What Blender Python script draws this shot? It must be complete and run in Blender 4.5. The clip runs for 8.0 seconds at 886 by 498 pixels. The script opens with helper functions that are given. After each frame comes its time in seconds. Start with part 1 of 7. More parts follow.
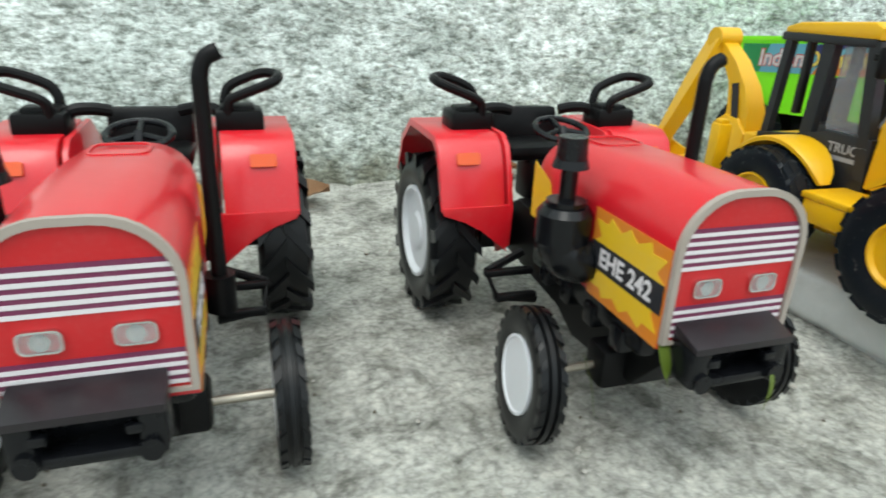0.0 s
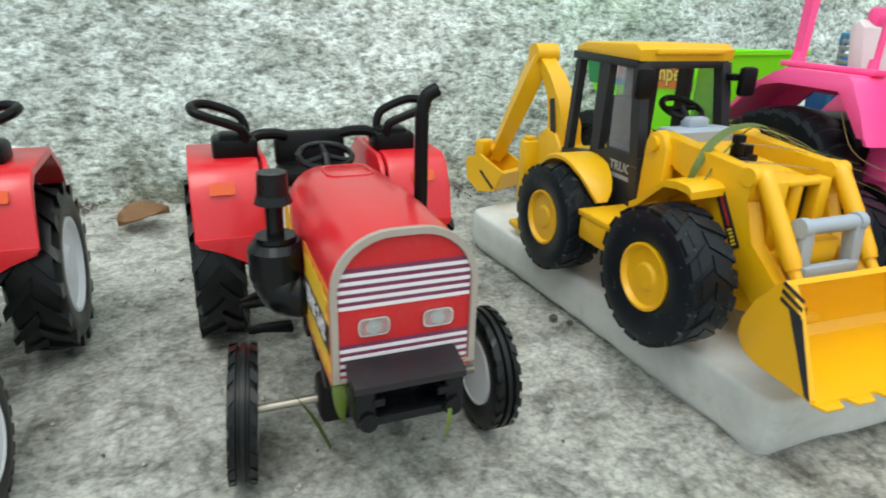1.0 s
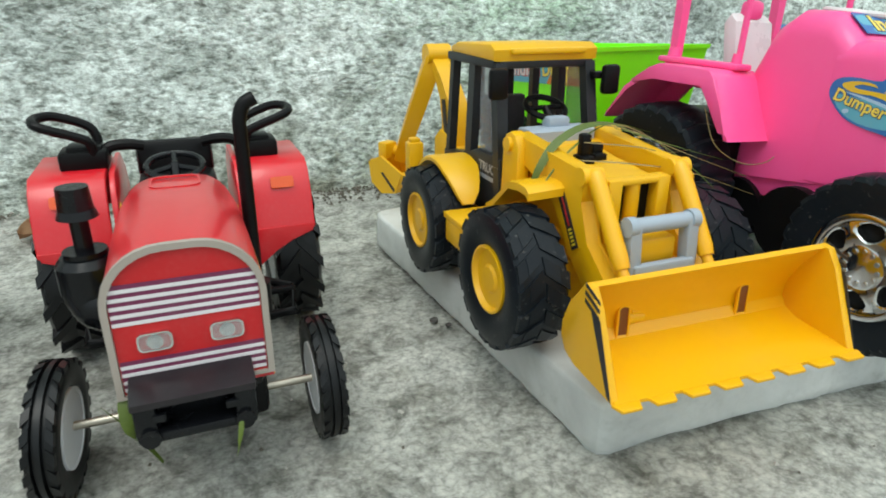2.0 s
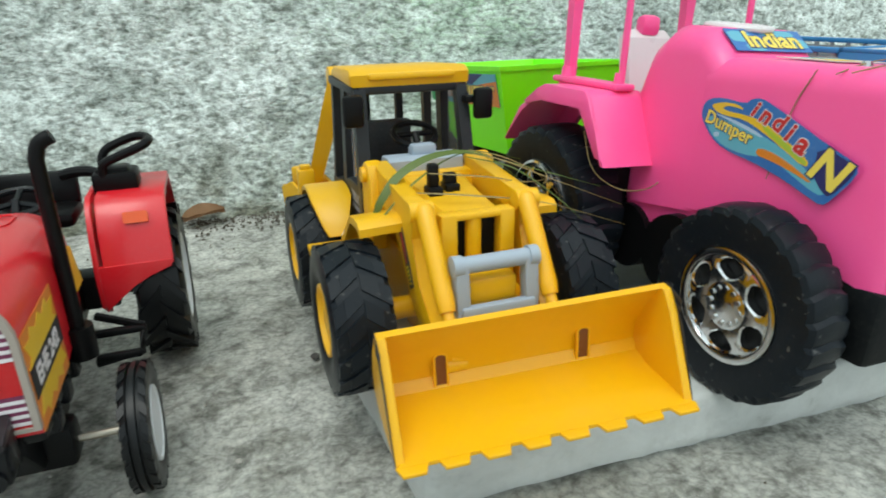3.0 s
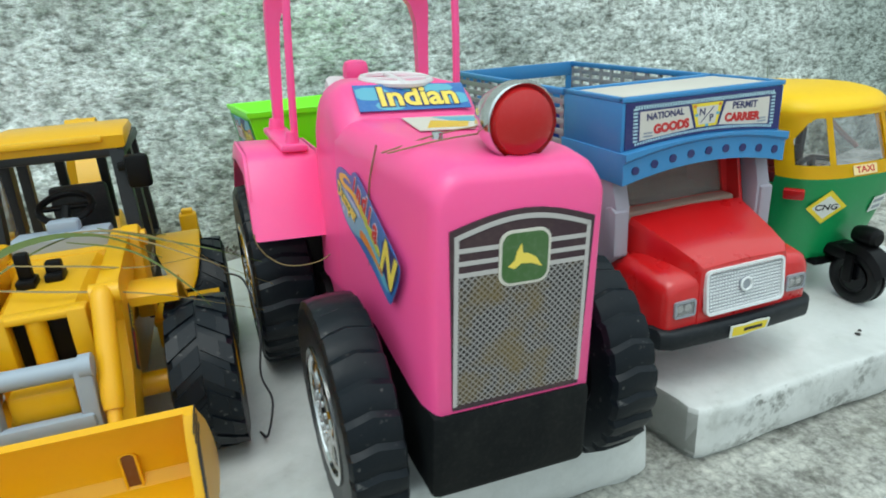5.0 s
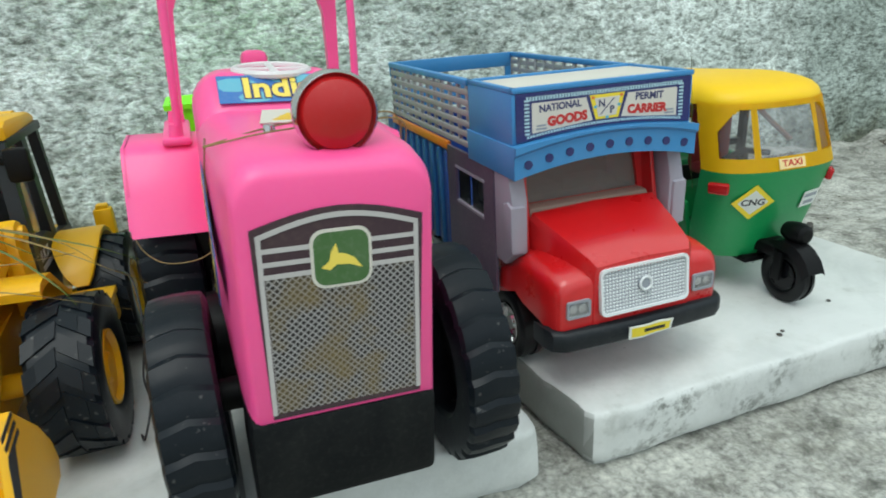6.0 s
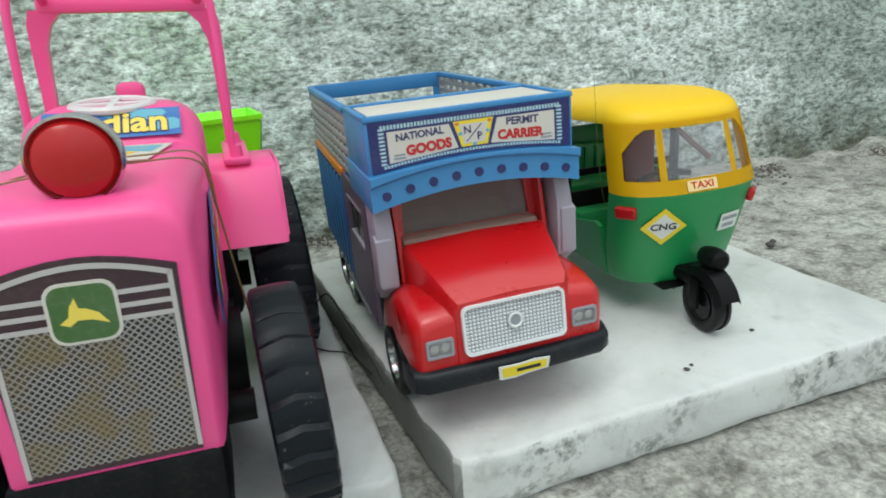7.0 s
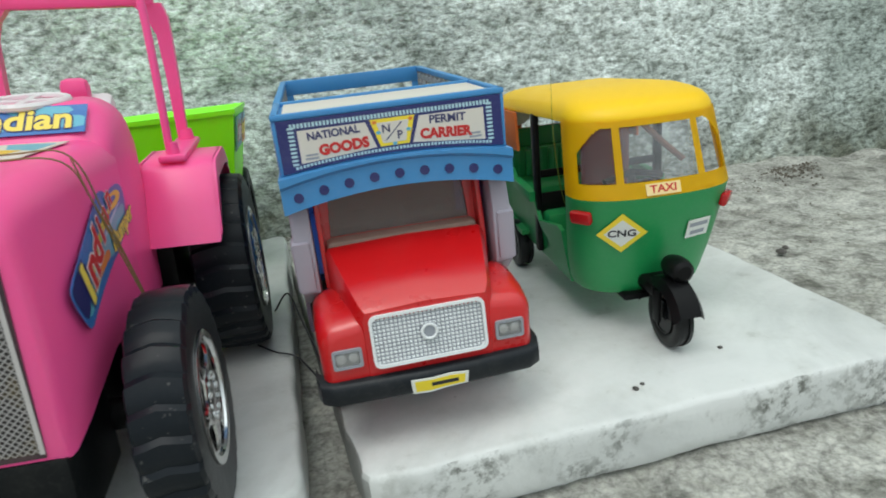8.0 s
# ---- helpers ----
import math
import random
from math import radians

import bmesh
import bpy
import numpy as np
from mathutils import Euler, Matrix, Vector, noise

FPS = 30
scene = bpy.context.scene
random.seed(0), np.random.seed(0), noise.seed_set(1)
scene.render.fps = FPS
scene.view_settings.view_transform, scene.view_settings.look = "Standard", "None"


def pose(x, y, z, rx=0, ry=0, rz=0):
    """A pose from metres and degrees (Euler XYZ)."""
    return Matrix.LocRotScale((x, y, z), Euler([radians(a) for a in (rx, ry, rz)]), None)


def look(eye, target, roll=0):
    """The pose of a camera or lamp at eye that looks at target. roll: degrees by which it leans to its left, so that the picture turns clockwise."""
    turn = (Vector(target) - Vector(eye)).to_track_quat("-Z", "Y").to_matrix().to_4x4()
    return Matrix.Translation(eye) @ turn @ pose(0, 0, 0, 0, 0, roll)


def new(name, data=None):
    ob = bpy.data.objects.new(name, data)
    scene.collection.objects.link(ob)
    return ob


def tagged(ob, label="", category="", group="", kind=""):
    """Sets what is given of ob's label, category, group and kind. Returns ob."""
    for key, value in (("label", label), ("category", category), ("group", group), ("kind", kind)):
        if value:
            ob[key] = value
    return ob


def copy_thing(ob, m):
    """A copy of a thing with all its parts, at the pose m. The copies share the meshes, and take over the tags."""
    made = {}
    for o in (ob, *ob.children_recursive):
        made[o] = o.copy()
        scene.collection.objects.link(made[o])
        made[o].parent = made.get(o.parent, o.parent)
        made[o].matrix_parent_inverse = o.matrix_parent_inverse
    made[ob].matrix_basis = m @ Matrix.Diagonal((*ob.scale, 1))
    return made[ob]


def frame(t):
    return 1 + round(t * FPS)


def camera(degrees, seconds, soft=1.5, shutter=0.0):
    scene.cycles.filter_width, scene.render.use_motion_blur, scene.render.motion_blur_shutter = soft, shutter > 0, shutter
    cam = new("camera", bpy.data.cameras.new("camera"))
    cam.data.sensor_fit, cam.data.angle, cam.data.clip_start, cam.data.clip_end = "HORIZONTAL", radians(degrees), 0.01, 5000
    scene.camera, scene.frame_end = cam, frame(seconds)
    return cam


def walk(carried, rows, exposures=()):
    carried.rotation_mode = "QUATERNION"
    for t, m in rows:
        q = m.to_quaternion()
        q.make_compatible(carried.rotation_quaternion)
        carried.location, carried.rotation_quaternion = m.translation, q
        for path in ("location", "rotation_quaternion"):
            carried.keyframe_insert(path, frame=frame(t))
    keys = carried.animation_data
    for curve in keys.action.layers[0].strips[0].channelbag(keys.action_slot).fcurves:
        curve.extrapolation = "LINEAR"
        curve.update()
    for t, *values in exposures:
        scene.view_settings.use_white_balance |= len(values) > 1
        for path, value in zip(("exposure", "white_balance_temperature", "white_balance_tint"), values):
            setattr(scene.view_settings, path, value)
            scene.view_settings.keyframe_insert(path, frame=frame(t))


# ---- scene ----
cam = camera(70.14, 8.0, soft=1.8, shutter=0.25)
# seconds, eye, a point looked at, roll
PATH = [
    (0, (0.03606, 0.01145, 0.11237), (0.5035, 1.8070, -0.6342), 2.40),
    (0.5, (0.07087, 0.00642, 0.11437), (0.6402, 1.7750, -0.6258), 2.89),
    (1, (0.10220, -0.00212, 0.12261), (0.6765, 1.7646, -0.6182), 1.90),
    (1.5, (0.13071, -0.01066, 0.12439), (0.7394, 1.7408, -0.6251), 1.36),
    (1.7, (0.13686, -0.01294, 0.12508), (0.7496, 1.7369, -0.6251), 0.94),
    (2.8, (0.19448, -0.01699, 0.12679), (0.7098, 1.7739, -0.5993), -0.55),
    (3, (0.20692, -0.01827, 0.12878), (0.7280, 1.7746, -0.5882), -0.98),
    (3.5, (0.23670, -0.01939, 0.12957), (0.7449, 1.7759, -0.5906), -1.78),
    (4, (0.27127, -0.02348, 0.13880), (0.7885, 1.7713, -0.5762), -3.38),
    (4.5, (0.29695, -0.01724, 0.13824), (0.8269, 1.7739, -0.5765), -2.97),
    (5, (0.32476, -0.02012, 0.13850), (0.8159, 1.7872, -0.5631), -3.26),
    (5.2, (0.33448, -0.02090, 0.13771), (0.7931, 1.7962, -0.5607), -3.50),
    (6.3, (0.37504, -0.02342, 0.13485), (0.8353, 1.7831, -0.5894), -3.55),
    (6.5, (0.38600, -0.02287, 0.13757), (0.8106, 1.8023, -0.5612), -4.33),
    (7, (0.41303, -0.02449, 0.13469), (0.7865, 1.8189, -0.5452), -5.33),
    (7.5, (0.43265, -0.02676, 0.13400), (0.6848, 1.8359, -0.5494), -6.07),
    (8, (0.45343, -0.02138, 0.13089), (0.6439, 1.8489, -0.5515), -6.02),
]
walk(cam, [(t, look(eye, target, roll)) for t, eye, target, roll in PATH],
     [(0.0, 0.20, 6500, 8), (1.0, 0.07, 6500, 8), (1.5, 0.01, 6500, 7), (3.0, -0.10, 6400, 5), (4.5, -0.2, 6180, 3), (5.2, -0.22, 6200, 3), (6.5, -0.25, 6420, 7), (8.0, -0.3, 6520, 9)])

# ---- light: bright overcast sky ----
SUN_ELEVATION, SUN_AZIMUTH = 65.0, 149.0
world = bpy.data.worlds.new("sky")
scene.world = world
world.use_nodes = True
wn = world.node_tree.nodes
wl = world.node_tree.links
sky = wn.new("ShaderNodeTexSky")
sky.sky_type = "NISHITA"
sky.sun_disc = False
sky.sun_elevation = radians(SUN_ELEVATION)
sky.sun_rotation = radians(SUN_AZIMUTH)
sky.air_density, sky.dust_density, sky.ozone_density = 1.0, 3.0, 1.0
# overcast: a pale veil over the sky, brightest overhead and a third of that at the horizon
geo = wn.new("ShaderNodeTexCoord")
axes = wn.new("ShaderNodeSeparateXYZ")
wl.new(geo.outputs["Generated"], axes.inputs[0])
rise = wn.new("ShaderNodeMapRange")
rise.inputs["From Min"].default_value, rise.inputs["From Max"].default_value = 0.0, 1.0
rise.inputs["To Min"].default_value, rise.inputs["To Max"].default_value = 0.30, 1.0
wl.new(axes.outputs["Z"], rise.inputs["Value"])
veil = wn.new("ShaderNodeMixRGB")
veil.blend_type = "MULTIPLY"
veil.inputs["Fac"].default_value = 1.0
veil.inputs["Color1"].default_value = (13.9, 15.7, 15.9, 1)
wl.new(rise.outputs[0], veil.inputs["Color2"])
haze = wn.new("ShaderNodeMixRGB")
haze.blend_type = "MIX"
haze.inputs["Fac"].default_value = 0.85
wl.new(sky.outputs[0], haze.inputs["Color1"])
wl.new(veil.outputs[0], haze.inputs["Color2"])
wl.new(haze.outputs[0], wn["Background"].inputs["Color"])
wn["Background"].inputs["Strength"].default_value = 0.13

sun = new("sun", bpy.data.lights.new("sun", "SUN"))
sun.data.energy = 1.1
sun.data.angle = radians(30)
sun.data.color = (1.0, 0.98, 0.93)
sun.matrix_world = look((0, 0, 0), (0.24, 0.40, -1.0))
sun.location = (0, -1, 3)


# ---- building helpers (coordinates of toys in millimetres) ----
MM = 0.001


def finish(name, bm, material, label="", smooth=35.0, scale=MM):
    """A mesh object from a bmesh, with sharp edges kept sharp."""
    bmesh.ops.recalc_face_normals(bm, faces=bm.faces)
    limit = radians(smooth)
    for f in bm.faces:
        f.smooth = True
    for e in bm.edges:
        if len(e.link_faces) != 2 or e.calc_face_angle(0) > limit:
            e.smooth = False
    if scale != 1.0:
        bmesh.ops.scale(bm, vec=(scale, scale, scale), verts=bm.verts)
    me = bpy.data.meshes.new(name)
    bm.to_mesh(me)
    bm.free()
    for m in material if isinstance(material, (list, tuple)) else [material]:
        me.materials.append(m)
    ob = new(name, me)
    if label:
        ob["label"] = label
    return ob


def part(name, bm, material, parent, label="", smooth=35.0):
    ob = finish(name, bm, material, label, smooth)
    ob.parent = parent
    return ob


def thing(name, m, label, category, group=""):
    ob = new(name)
    ob.empty_display_size = 0.01
    ob.matrix_basis = m
    return tagged(ob, label, category, group)


def B():
    return bmesh.new()


def box(bm, c, s, bev=0.0, m=None, seg=2):
    """A box with centre c and size s, with rounded edges."""
    made = bmesh.ops.create_cube(bm, size=1.0, matrix=Matrix.Translation(c) @ Matrix.Diagonal((*s, 1)))["verts"]
    if bev > 0:
        edges = list({e for v in made for e in v.link_edges})
        out = bmesh.ops.bevel(bm, geom=edges, offset=bev, segments=seg, profile=0.5, affect="EDGES")
        made = list({v for f in out["faces"] for v in f.verts} | {v for v in made if v.is_valid})
    if m is not None:
        bmesh.ops.transform(bm, matrix=m, verts=made)
    return made


def cyl(bm, a, b, r, r2=None, n=20, caps=True):
    a, b = Vector(a), Vector(b)
    d = b - a
    m = Matrix.Translation((a + b) / 2) @ d.to_track_quat("Z", "Y").to_matrix().to_4x4()
    return bmesh.ops.create_cone(bm, cap_ends=caps, segments=n, radius1=r, radius2=r if r2 is None else r2, depth=d.length, matrix=m)["verts"]


def ring(bm, pts):
    return [bm.verts.new(p) for p in pts]


def loft(bm, rings, cap=True, closed=True):
    """Skins rings of points that all have the same count."""
    rs = [ring(bm, r) for r in rings]
    n = len(rs[0])
    for a, b in zip(rs, rs[1:]):
        for i in range(n if closed else n - 1):
            j = (i + 1) % n
            bm.faces.new((a[i], a[j], b[j], b[i]))
    if cap and closed:
        bm.faces.new(rs[0][::-1])
        bm.faces.new(rs[-1])
    return [v for r in rs for v in r]


def bent(pts, steps=6):
    """A smooth line through points."""
    p = [Vector(q) for q in pts]
    p = [2 * p[0] - p[1]] + p + [2 * p[-1] - p[-2]]
    out = []
    for i in range(1, len(p) - 2):
        for k in range(steps):
            t = k / steps
            a, b, c, d = p[i - 1], p[i], p[i + 1], p[i + 2]
            out.append(0.5 * (2 * b + (c - a) * t + (2 * a - 5 * b + 4 * c - d) * t * t + (3 * b - a - 3 * c + d) * t ** 3))
    out.append(p[-2])
    return out


def tube(bm, pts, r, n=10, close=False):
    """A round bar along points; r is a radius or one for each point."""
    pts = [Vector(p) for p in pts]
    radii = list(r) if isinstance(r, (list, tuple)) else [r] * len(pts)
    t0 = (pts[1] - pts[0]).normalized()
    side = t0.orthogonal().normalized()
    rings = []
    for i, p in enumerate(pts):
        if close:
            t = (pts[(i + 1) % len(pts)] - pts[i - 1]).normalized()
        else:
            t = (pts[min(i + 1, len(pts) - 1)] - pts[max(i - 1, 0)]).normalized()
        side = (side - t * side.dot(t)).normalized()
        up = t.cross(side)
        rings.append([p + radii[i] * (math.cos(a) * side + math.sin(a) * up) for a in (2 * math.pi * k / n for k in range(n))])
    if close:
        rings.append(rings[0])
        v = loft(bm, rings, cap=False)
        bmesh.ops.remove_doubles(bm, verts=v, dist=1e-4)
        return v
    return loft(bm, rings)


def torus(bm, m, big, small, n=28, k=8):
    """A ring in the plane z = 0 of m."""
    tube(bm, [m @ Vector((big * math.cos(a), big * math.sin(a), 0)) for a in (2 * math.pi * i / n for i in range(n))], small, k, close=True)


def prism(bm, poly, axis, lo, hi, bev=0.0):
    """A flat outline pushed along an axis. Outline: (y, z) for x, (x, z) for y, (x, y) for z."""
    def at(p, h):
        return (h, p[0], p[1]) if axis == "x" else (p[0], h, p[1]) if axis == "y" else (p[0], p[1], h)
    a, b = ring(bm, [at(p, lo) for p in poly]), ring(bm, [at(p, hi) for p in poly])
    n = len(poly)
    faces = [bm.faces.new((a[i], a[(i + 1) % n], b[(i + 1) % n], b[i])) for i in range(n)]
    faces += [bm.faces.new(a[::-1]), bm.faces.new(b)]
    if bev > 0:
        rim = [e for e in {e for f in faces[-2:] for e in f.edges}]
        bmesh.ops.bevel(bm, geom=rim, offset=bev, segments=2, profile=0.5, affect="EDGES")
    return a + b


def plate(bm, pts, thick, m):
    """A thin flat piece with outline pts, standing thick proud of the plane z = 0 of m."""
    a = ring(bm, [m @ Vector((x, y, 0)) for x, y in pts])
    b = ring(bm, [m @ Vector((x, y, thick)) for x, y in pts])
    n = len(pts)
    for i in range(n):
        bm.faces.new((a[i], a[(i + 1) % n], b[(i + 1) % n], b[i]))
    bm.faces.new(a[::-1])
    bm.faces.new(b)


def rect(x0, y0, x1, y1):
    return [(x0, y0), (x1, y0), (x1, y1), (x0, y1)]


def rounded(x0, y0, x1, y1, r, n=4):
    out = []
    for cx, cy, a0 in ((x1 - r, y0 + r, -90), (x1 - r, y1 - r, 0), (x0 + r, y1 - r, 90), (x0 + r, y0 + r, 180)):
        for k in range(n + 1):
            a = radians(a0 + 90 * k / n)
            out.append((cx + r * math.cos(a), cy + r * math.sin(a)))
    return out


def softened(pts, times=2):
    """An outline with its corners cut round."""
    for _ in range(times):
        out = []
        for (x0, y0), (x1, y1) in zip(pts, pts[1:] + pts[:1]):
            out += [(0.75 * x0 + 0.25 * x1, 0.75 * y0 + 0.25 * y1), (0.25 * x0 + 0.75 * x1, 0.25 * y0 + 0.75 * y1)]
        pts = out
    return pts


def plane_at(o, u, v):
    """The frame of a flat surface: origin o, u to its right, v up it."""
    u, v = Vector(u).normalized(), Vector(v)
    w = u.cross(v).normalized()
    v = w.cross(u)
    m = Matrix((u, v, w)).transposed().to_4x4()
    m.translation = o
    return m


def strip(bm, poly, inner, depth, m):
    """A frame between two outlines of equal count, standing proud."""
    n = len(poly)
    rows = [ring(bm, [m @ Vector((x, y, h)) for x, y in p]) for p, h in ((poly, 0), (poly, depth), (inner, depth), (inner, 0))]
    for a, b in zip(rows, rows[1:] + rows[:1]):
        for i in range(n):
            j = (i + 1) % n
            bm.faces.new((a[i], a[j], b[j], b[i]))


def lettering(body, size, m, bold=0.0, shear=0.0, thick=0.12, width=1.0):
    """Letters of the built-in font, centred on m's origin, as a bmesh."""
    cu = bpy.data.curves.new("letters", "FONT")
    cu.body, cu.size, cu.align_x, cu.align_y = body, 1.0, "CENTER", "CENTER"
    cu.offset, cu.shear, cu.extrude, cu.resolution_u = bold, shear, 0.0, 3
    ob = bpy.data.objects.new("letters", cu)
    me = bpy.data.meshes.new_from_object(ob)
    bm = B()
    bm.from_mesh(me)
    bmesh.ops.scale(bm, vec=(size * width, size, size), verts=bm.verts)
    if bm.faces:
        up = bmesh.ops.extrude_face_region(bm, geom=list(bm.faces))
        bmesh.ops.translate(bm, vec=(0, 0, thick), verts=[v for v in up["geom"] if isinstance(v, bmesh.types.BMVert)])
    bmesh.ops.transform(bm, matrix=m, verts=bm.verts)
    bpy.data.objects.remove(ob)
    bpy.data.meshes.remove(me)
    bpy.data.curves.remove(cu)
    return bm


def lathe(bm, prof, c=(0, 0, 0), n=40, axis="x", closed=True):
    """Turns a closed outline of (along, radius) round an axis through c."""
    c = Vector(c)
    rings = []
    for k in range(n):
        a = 2 * math.pi * k / n
        co, si = math.cos(a), math.sin(a)
        rings.append([c + Vector((s, r * co, r * si) if axis == "x" else (r * co, s, r * si) if axis == "y" else (r * co, r * si, s)) for s, r in prof])
    rs = [ring(bm, r) for r in rings]
    m = len(prof)
    for i in range(n):
        a, b = rs[i], rs[(i + 1) % n]
        for j in range(m if closed else m - 1):
            q = (j + 1) % m
            if prof[j][1] < 1e-6 and prof[q][1] < 1e-6:
                continue
            bm.faces.new((a[j], a[q], b[q], b[j]))
    bmesh.ops.remove_doubles(bm, verts=[v for r in rs for v in r], dist=1e-4)


def lug(bm, c, x0, x1, a0, a1, da, r0, r1, taper=0.8):
    """A tread block on a wheel about the x axis: from x0 at angle a0 to x1 at angle a1, da wide, between radii r0 and r1."""
    v = []
    for r, f in ((r0, 1.0), (r1, taper)):
        for x, a in ((x0, a0), (x1, a1)):
            for s in (-0.5, 0.5):
                t = a + s * da * f
                v.append(bm.verts.new((c[0] + x, c[1] + r * math.cos(t), c[2] + r * math.sin(t))))
    for q in ((0, 1, 3, 2), (4, 6, 7, 5), (0, 4, 5, 1), (2, 3, 7, 6), (0, 2, 6, 4), (1, 5, 7, 3)):
        bm.faces.new([v[i] for i in q])


def moulded(bm):
    """Ties loose blocks to the body inside, so that a moulded piece stays one mesh."""
    bm.verts.ensure_lookup_table()
    bm.verts.index_update()
    seen, firsts = set(), []
    for v in bm.verts:
        if v.index in seen:
            continue
        firsts.append(v)
        stack = [v]
        seen.add(v.index)
        while stack:
            for e in stack.pop().link_edges:
                for w in e.verts:
                    if w.index not in seen:
                        seen.add(w.index)
                        stack.append(w)
    for v in firsts[1:]:
        bm.edges.new((firsts[0], v))


# ---- materials ----
def material(name):
    m = bpy.data.materials.new(name)
    m.use_nodes = True
    nt = m.node_tree
    return m, nt.nodes, nt.links, nt.nodes["Principled BSDF"]


def coords(n, l, scale, detail=4.0, rough=0.55, kind="noise"):
    tc = n.new("ShaderNodeTexCoord")
    if kind == "noise":
        t = n.new("ShaderNodeTexNoise")
        t.inputs["Detail"].default_value = detail
        t.inputs["Roughness"].default_value = rough
    else:
        t = n.new("ShaderNodeTexVoronoi")
    t.inputs["Scale"].default_value = scale
    l.new(tc.outputs["Object"], t.inputs["Vector"])
    return t


def ramp(n, l, src, stops):
    r = n.new("ShaderNodeValToRGB")
    e = r.color_ramp.elements
    while len(e) < len(stops):
        e.new(0.5)
    for el, (p, c) in zip(e, stops):
        el.position, el.color = p, (*c, 1) if len(c) == 3 else c
    l.new(src, r.inputs["Fac"])
    return r


def mixed(n, l, fac, a, b, mode="MIX"):
    x = n.new("ShaderNodeMixRGB")
    x.blend_type = mode
    for key, val in (("Fac", fac), ("Color1", a), ("Color2", b)):
        if isinstance(val, (int, float)):
            x.inputs[key].default_value = val
        elif isinstance(val, tuple):
            x.inputs[key].default_value = (*val, 1)
        else:
            l.new(val, x.inputs[key])
    return x


def bumped(n, l, bsdf, height, strength, distance):
    b = n.new("ShaderNodeBump")
    b.inputs["Strength"].default_value = strength
    b.inputs["Distance"].default_value = distance
    l.new(height, b.inputs["Height"])
    l.new(b.outputs[0], bsdf.inputs["Normal"])
    return b


def plastic(name, color, rough=0.35, dust=0.12, dusty=(0.45, 0.43, 0.4), sub=0.0, scale=60.0, bump=0.05, spec=0.5, coat=0.0, specks=0.0):
    """Moulded plastic with fine scratches, dull patches and a little dust."""
    m, n, l, p = material(name)
    big = coords(n, l, scale, 5.0, 0.6)
    fine = coords(n, l, scale * 14, 3.0)
    spots = ramp(n, l, big.outputs["Fac"], [(0.45, (0, 0, 0)), (0.75, (1, 1, 1))])
    speck = ramp(n, l, fine.outputs["Fac"], [(0.5, (0, 0, 0)), (0.72, (1, 1, 1))])
    both = mixed(n, l, 0.4, spots.outputs[0], speck.outputs[0])
    fac = n.new("ShaderNodeMath")
    fac.operation = "MULTIPLY"
    fac.inputs[1].default_value = dust
    l.new(both.outputs[0], fac.inputs[0])
    col = mixed(n, l, fac.outputs[0], color, dusty)
    if specks:
        spot = coords(n, l, 520.0, 2.0, 0.5)
        dab = ramp(n, l, spot.outputs["Fac"], [(0.67, (0, 0, 0)), (0.73, (specks, specks, specks))])
        col = mixed(n, l, dab.outputs[0], col.outputs[0], (0.42, 0.41, 0.38))
    l.new(col.outputs[0], p.inputs["Base Color"])
    rr = n.new("ShaderNodeMapRange")
    rr.inputs["To Min"].default_value, rr.inputs["To Max"].default_value = rough - 0.06, rough + 0.14
    l.new(big.outputs["Fac"], rr.inputs["Value"])
    l.new(rr.outputs[0], p.inputs["Roughness"])
    p.inputs["Specular IOR Level"].default_value = spec
    if sub:
        p.inputs["Subsurface Weight"].default_value = sub
        p.inputs["Subsurface Radius"].default_value = (1.0, 0.4, 0.4)
        p.inputs["Subsurface Scale"].default_value = 0.002
    if coat:
        p.inputs["Coat Weight"].default_value = coat
        p.inputs["Coat Roughness"].default_value = 0.15
    bumped(n, l, p, fine.outputs["Fac"], bump, 0.0002)
    return m


def metal(name, color, rough=0.2, scale=80.0):
    m, n, l, p = material(name)
    t = coords(n, l, scale, 5.0, 0.6)
    col = ramp(n, l, t.outputs["Fac"], [(0.3, tuple(c * 0.75 for c in color)), (0.7, color)])
    l.new(col.outputs[0], p.inputs["Base Color"])
    p.inputs["Metallic"].default_value = 1.0
    rr = n.new("ShaderNodeMapRange")
    rr.inputs["To Min"].default_value, rr.inputs["To Max"].default_value = rough * 0.7, rough * 1.6
    l.new(t.outputs["Fac"], rr.inputs["Value"])
    l.new(rr.outputs[0], p.inputs["Roughness"])
    return m


def clear(name, color=(0.85, 0.88, 0.9), rough=0.06, see=0.75):
    """Thin clear plastic: mostly lets light straight through, with a soft gloss and a milky film."""
    m, n, l, p = material(name)
    p.inputs["Base Color"].default_value = (*color, 1)
    p.inputs["Roughness"].default_value = rough
    p.inputs["Specular IOR Level"].default_value = 0.6
    t = n.new("ShaderNodeBsdfTransparent")
    t.inputs["Color"].default_value = (*[min(1, 0.5 + 0.5 * c) for c in color], 1)
    w = coords(n, l, 90.0, 4.0)
    r = n.new("ShaderNodeMapRange")
    r.inputs["To Min"].default_value, r.inputs["To Max"].default_value = see - 0.1, see + 0.1
    l.new(w.outputs["Fac"], r.inputs["Value"])
    x = n.new("ShaderNodeMixShader")
    l.new(r.outputs[0], x.inputs["Fac"])
    l.new(p.outputs[0], x.inputs[1])
    l.new(t.outputs[0], x.inputs[2])
    l.new(x.outputs[0], n["Material Output"].inputs["Surface"])
    return m


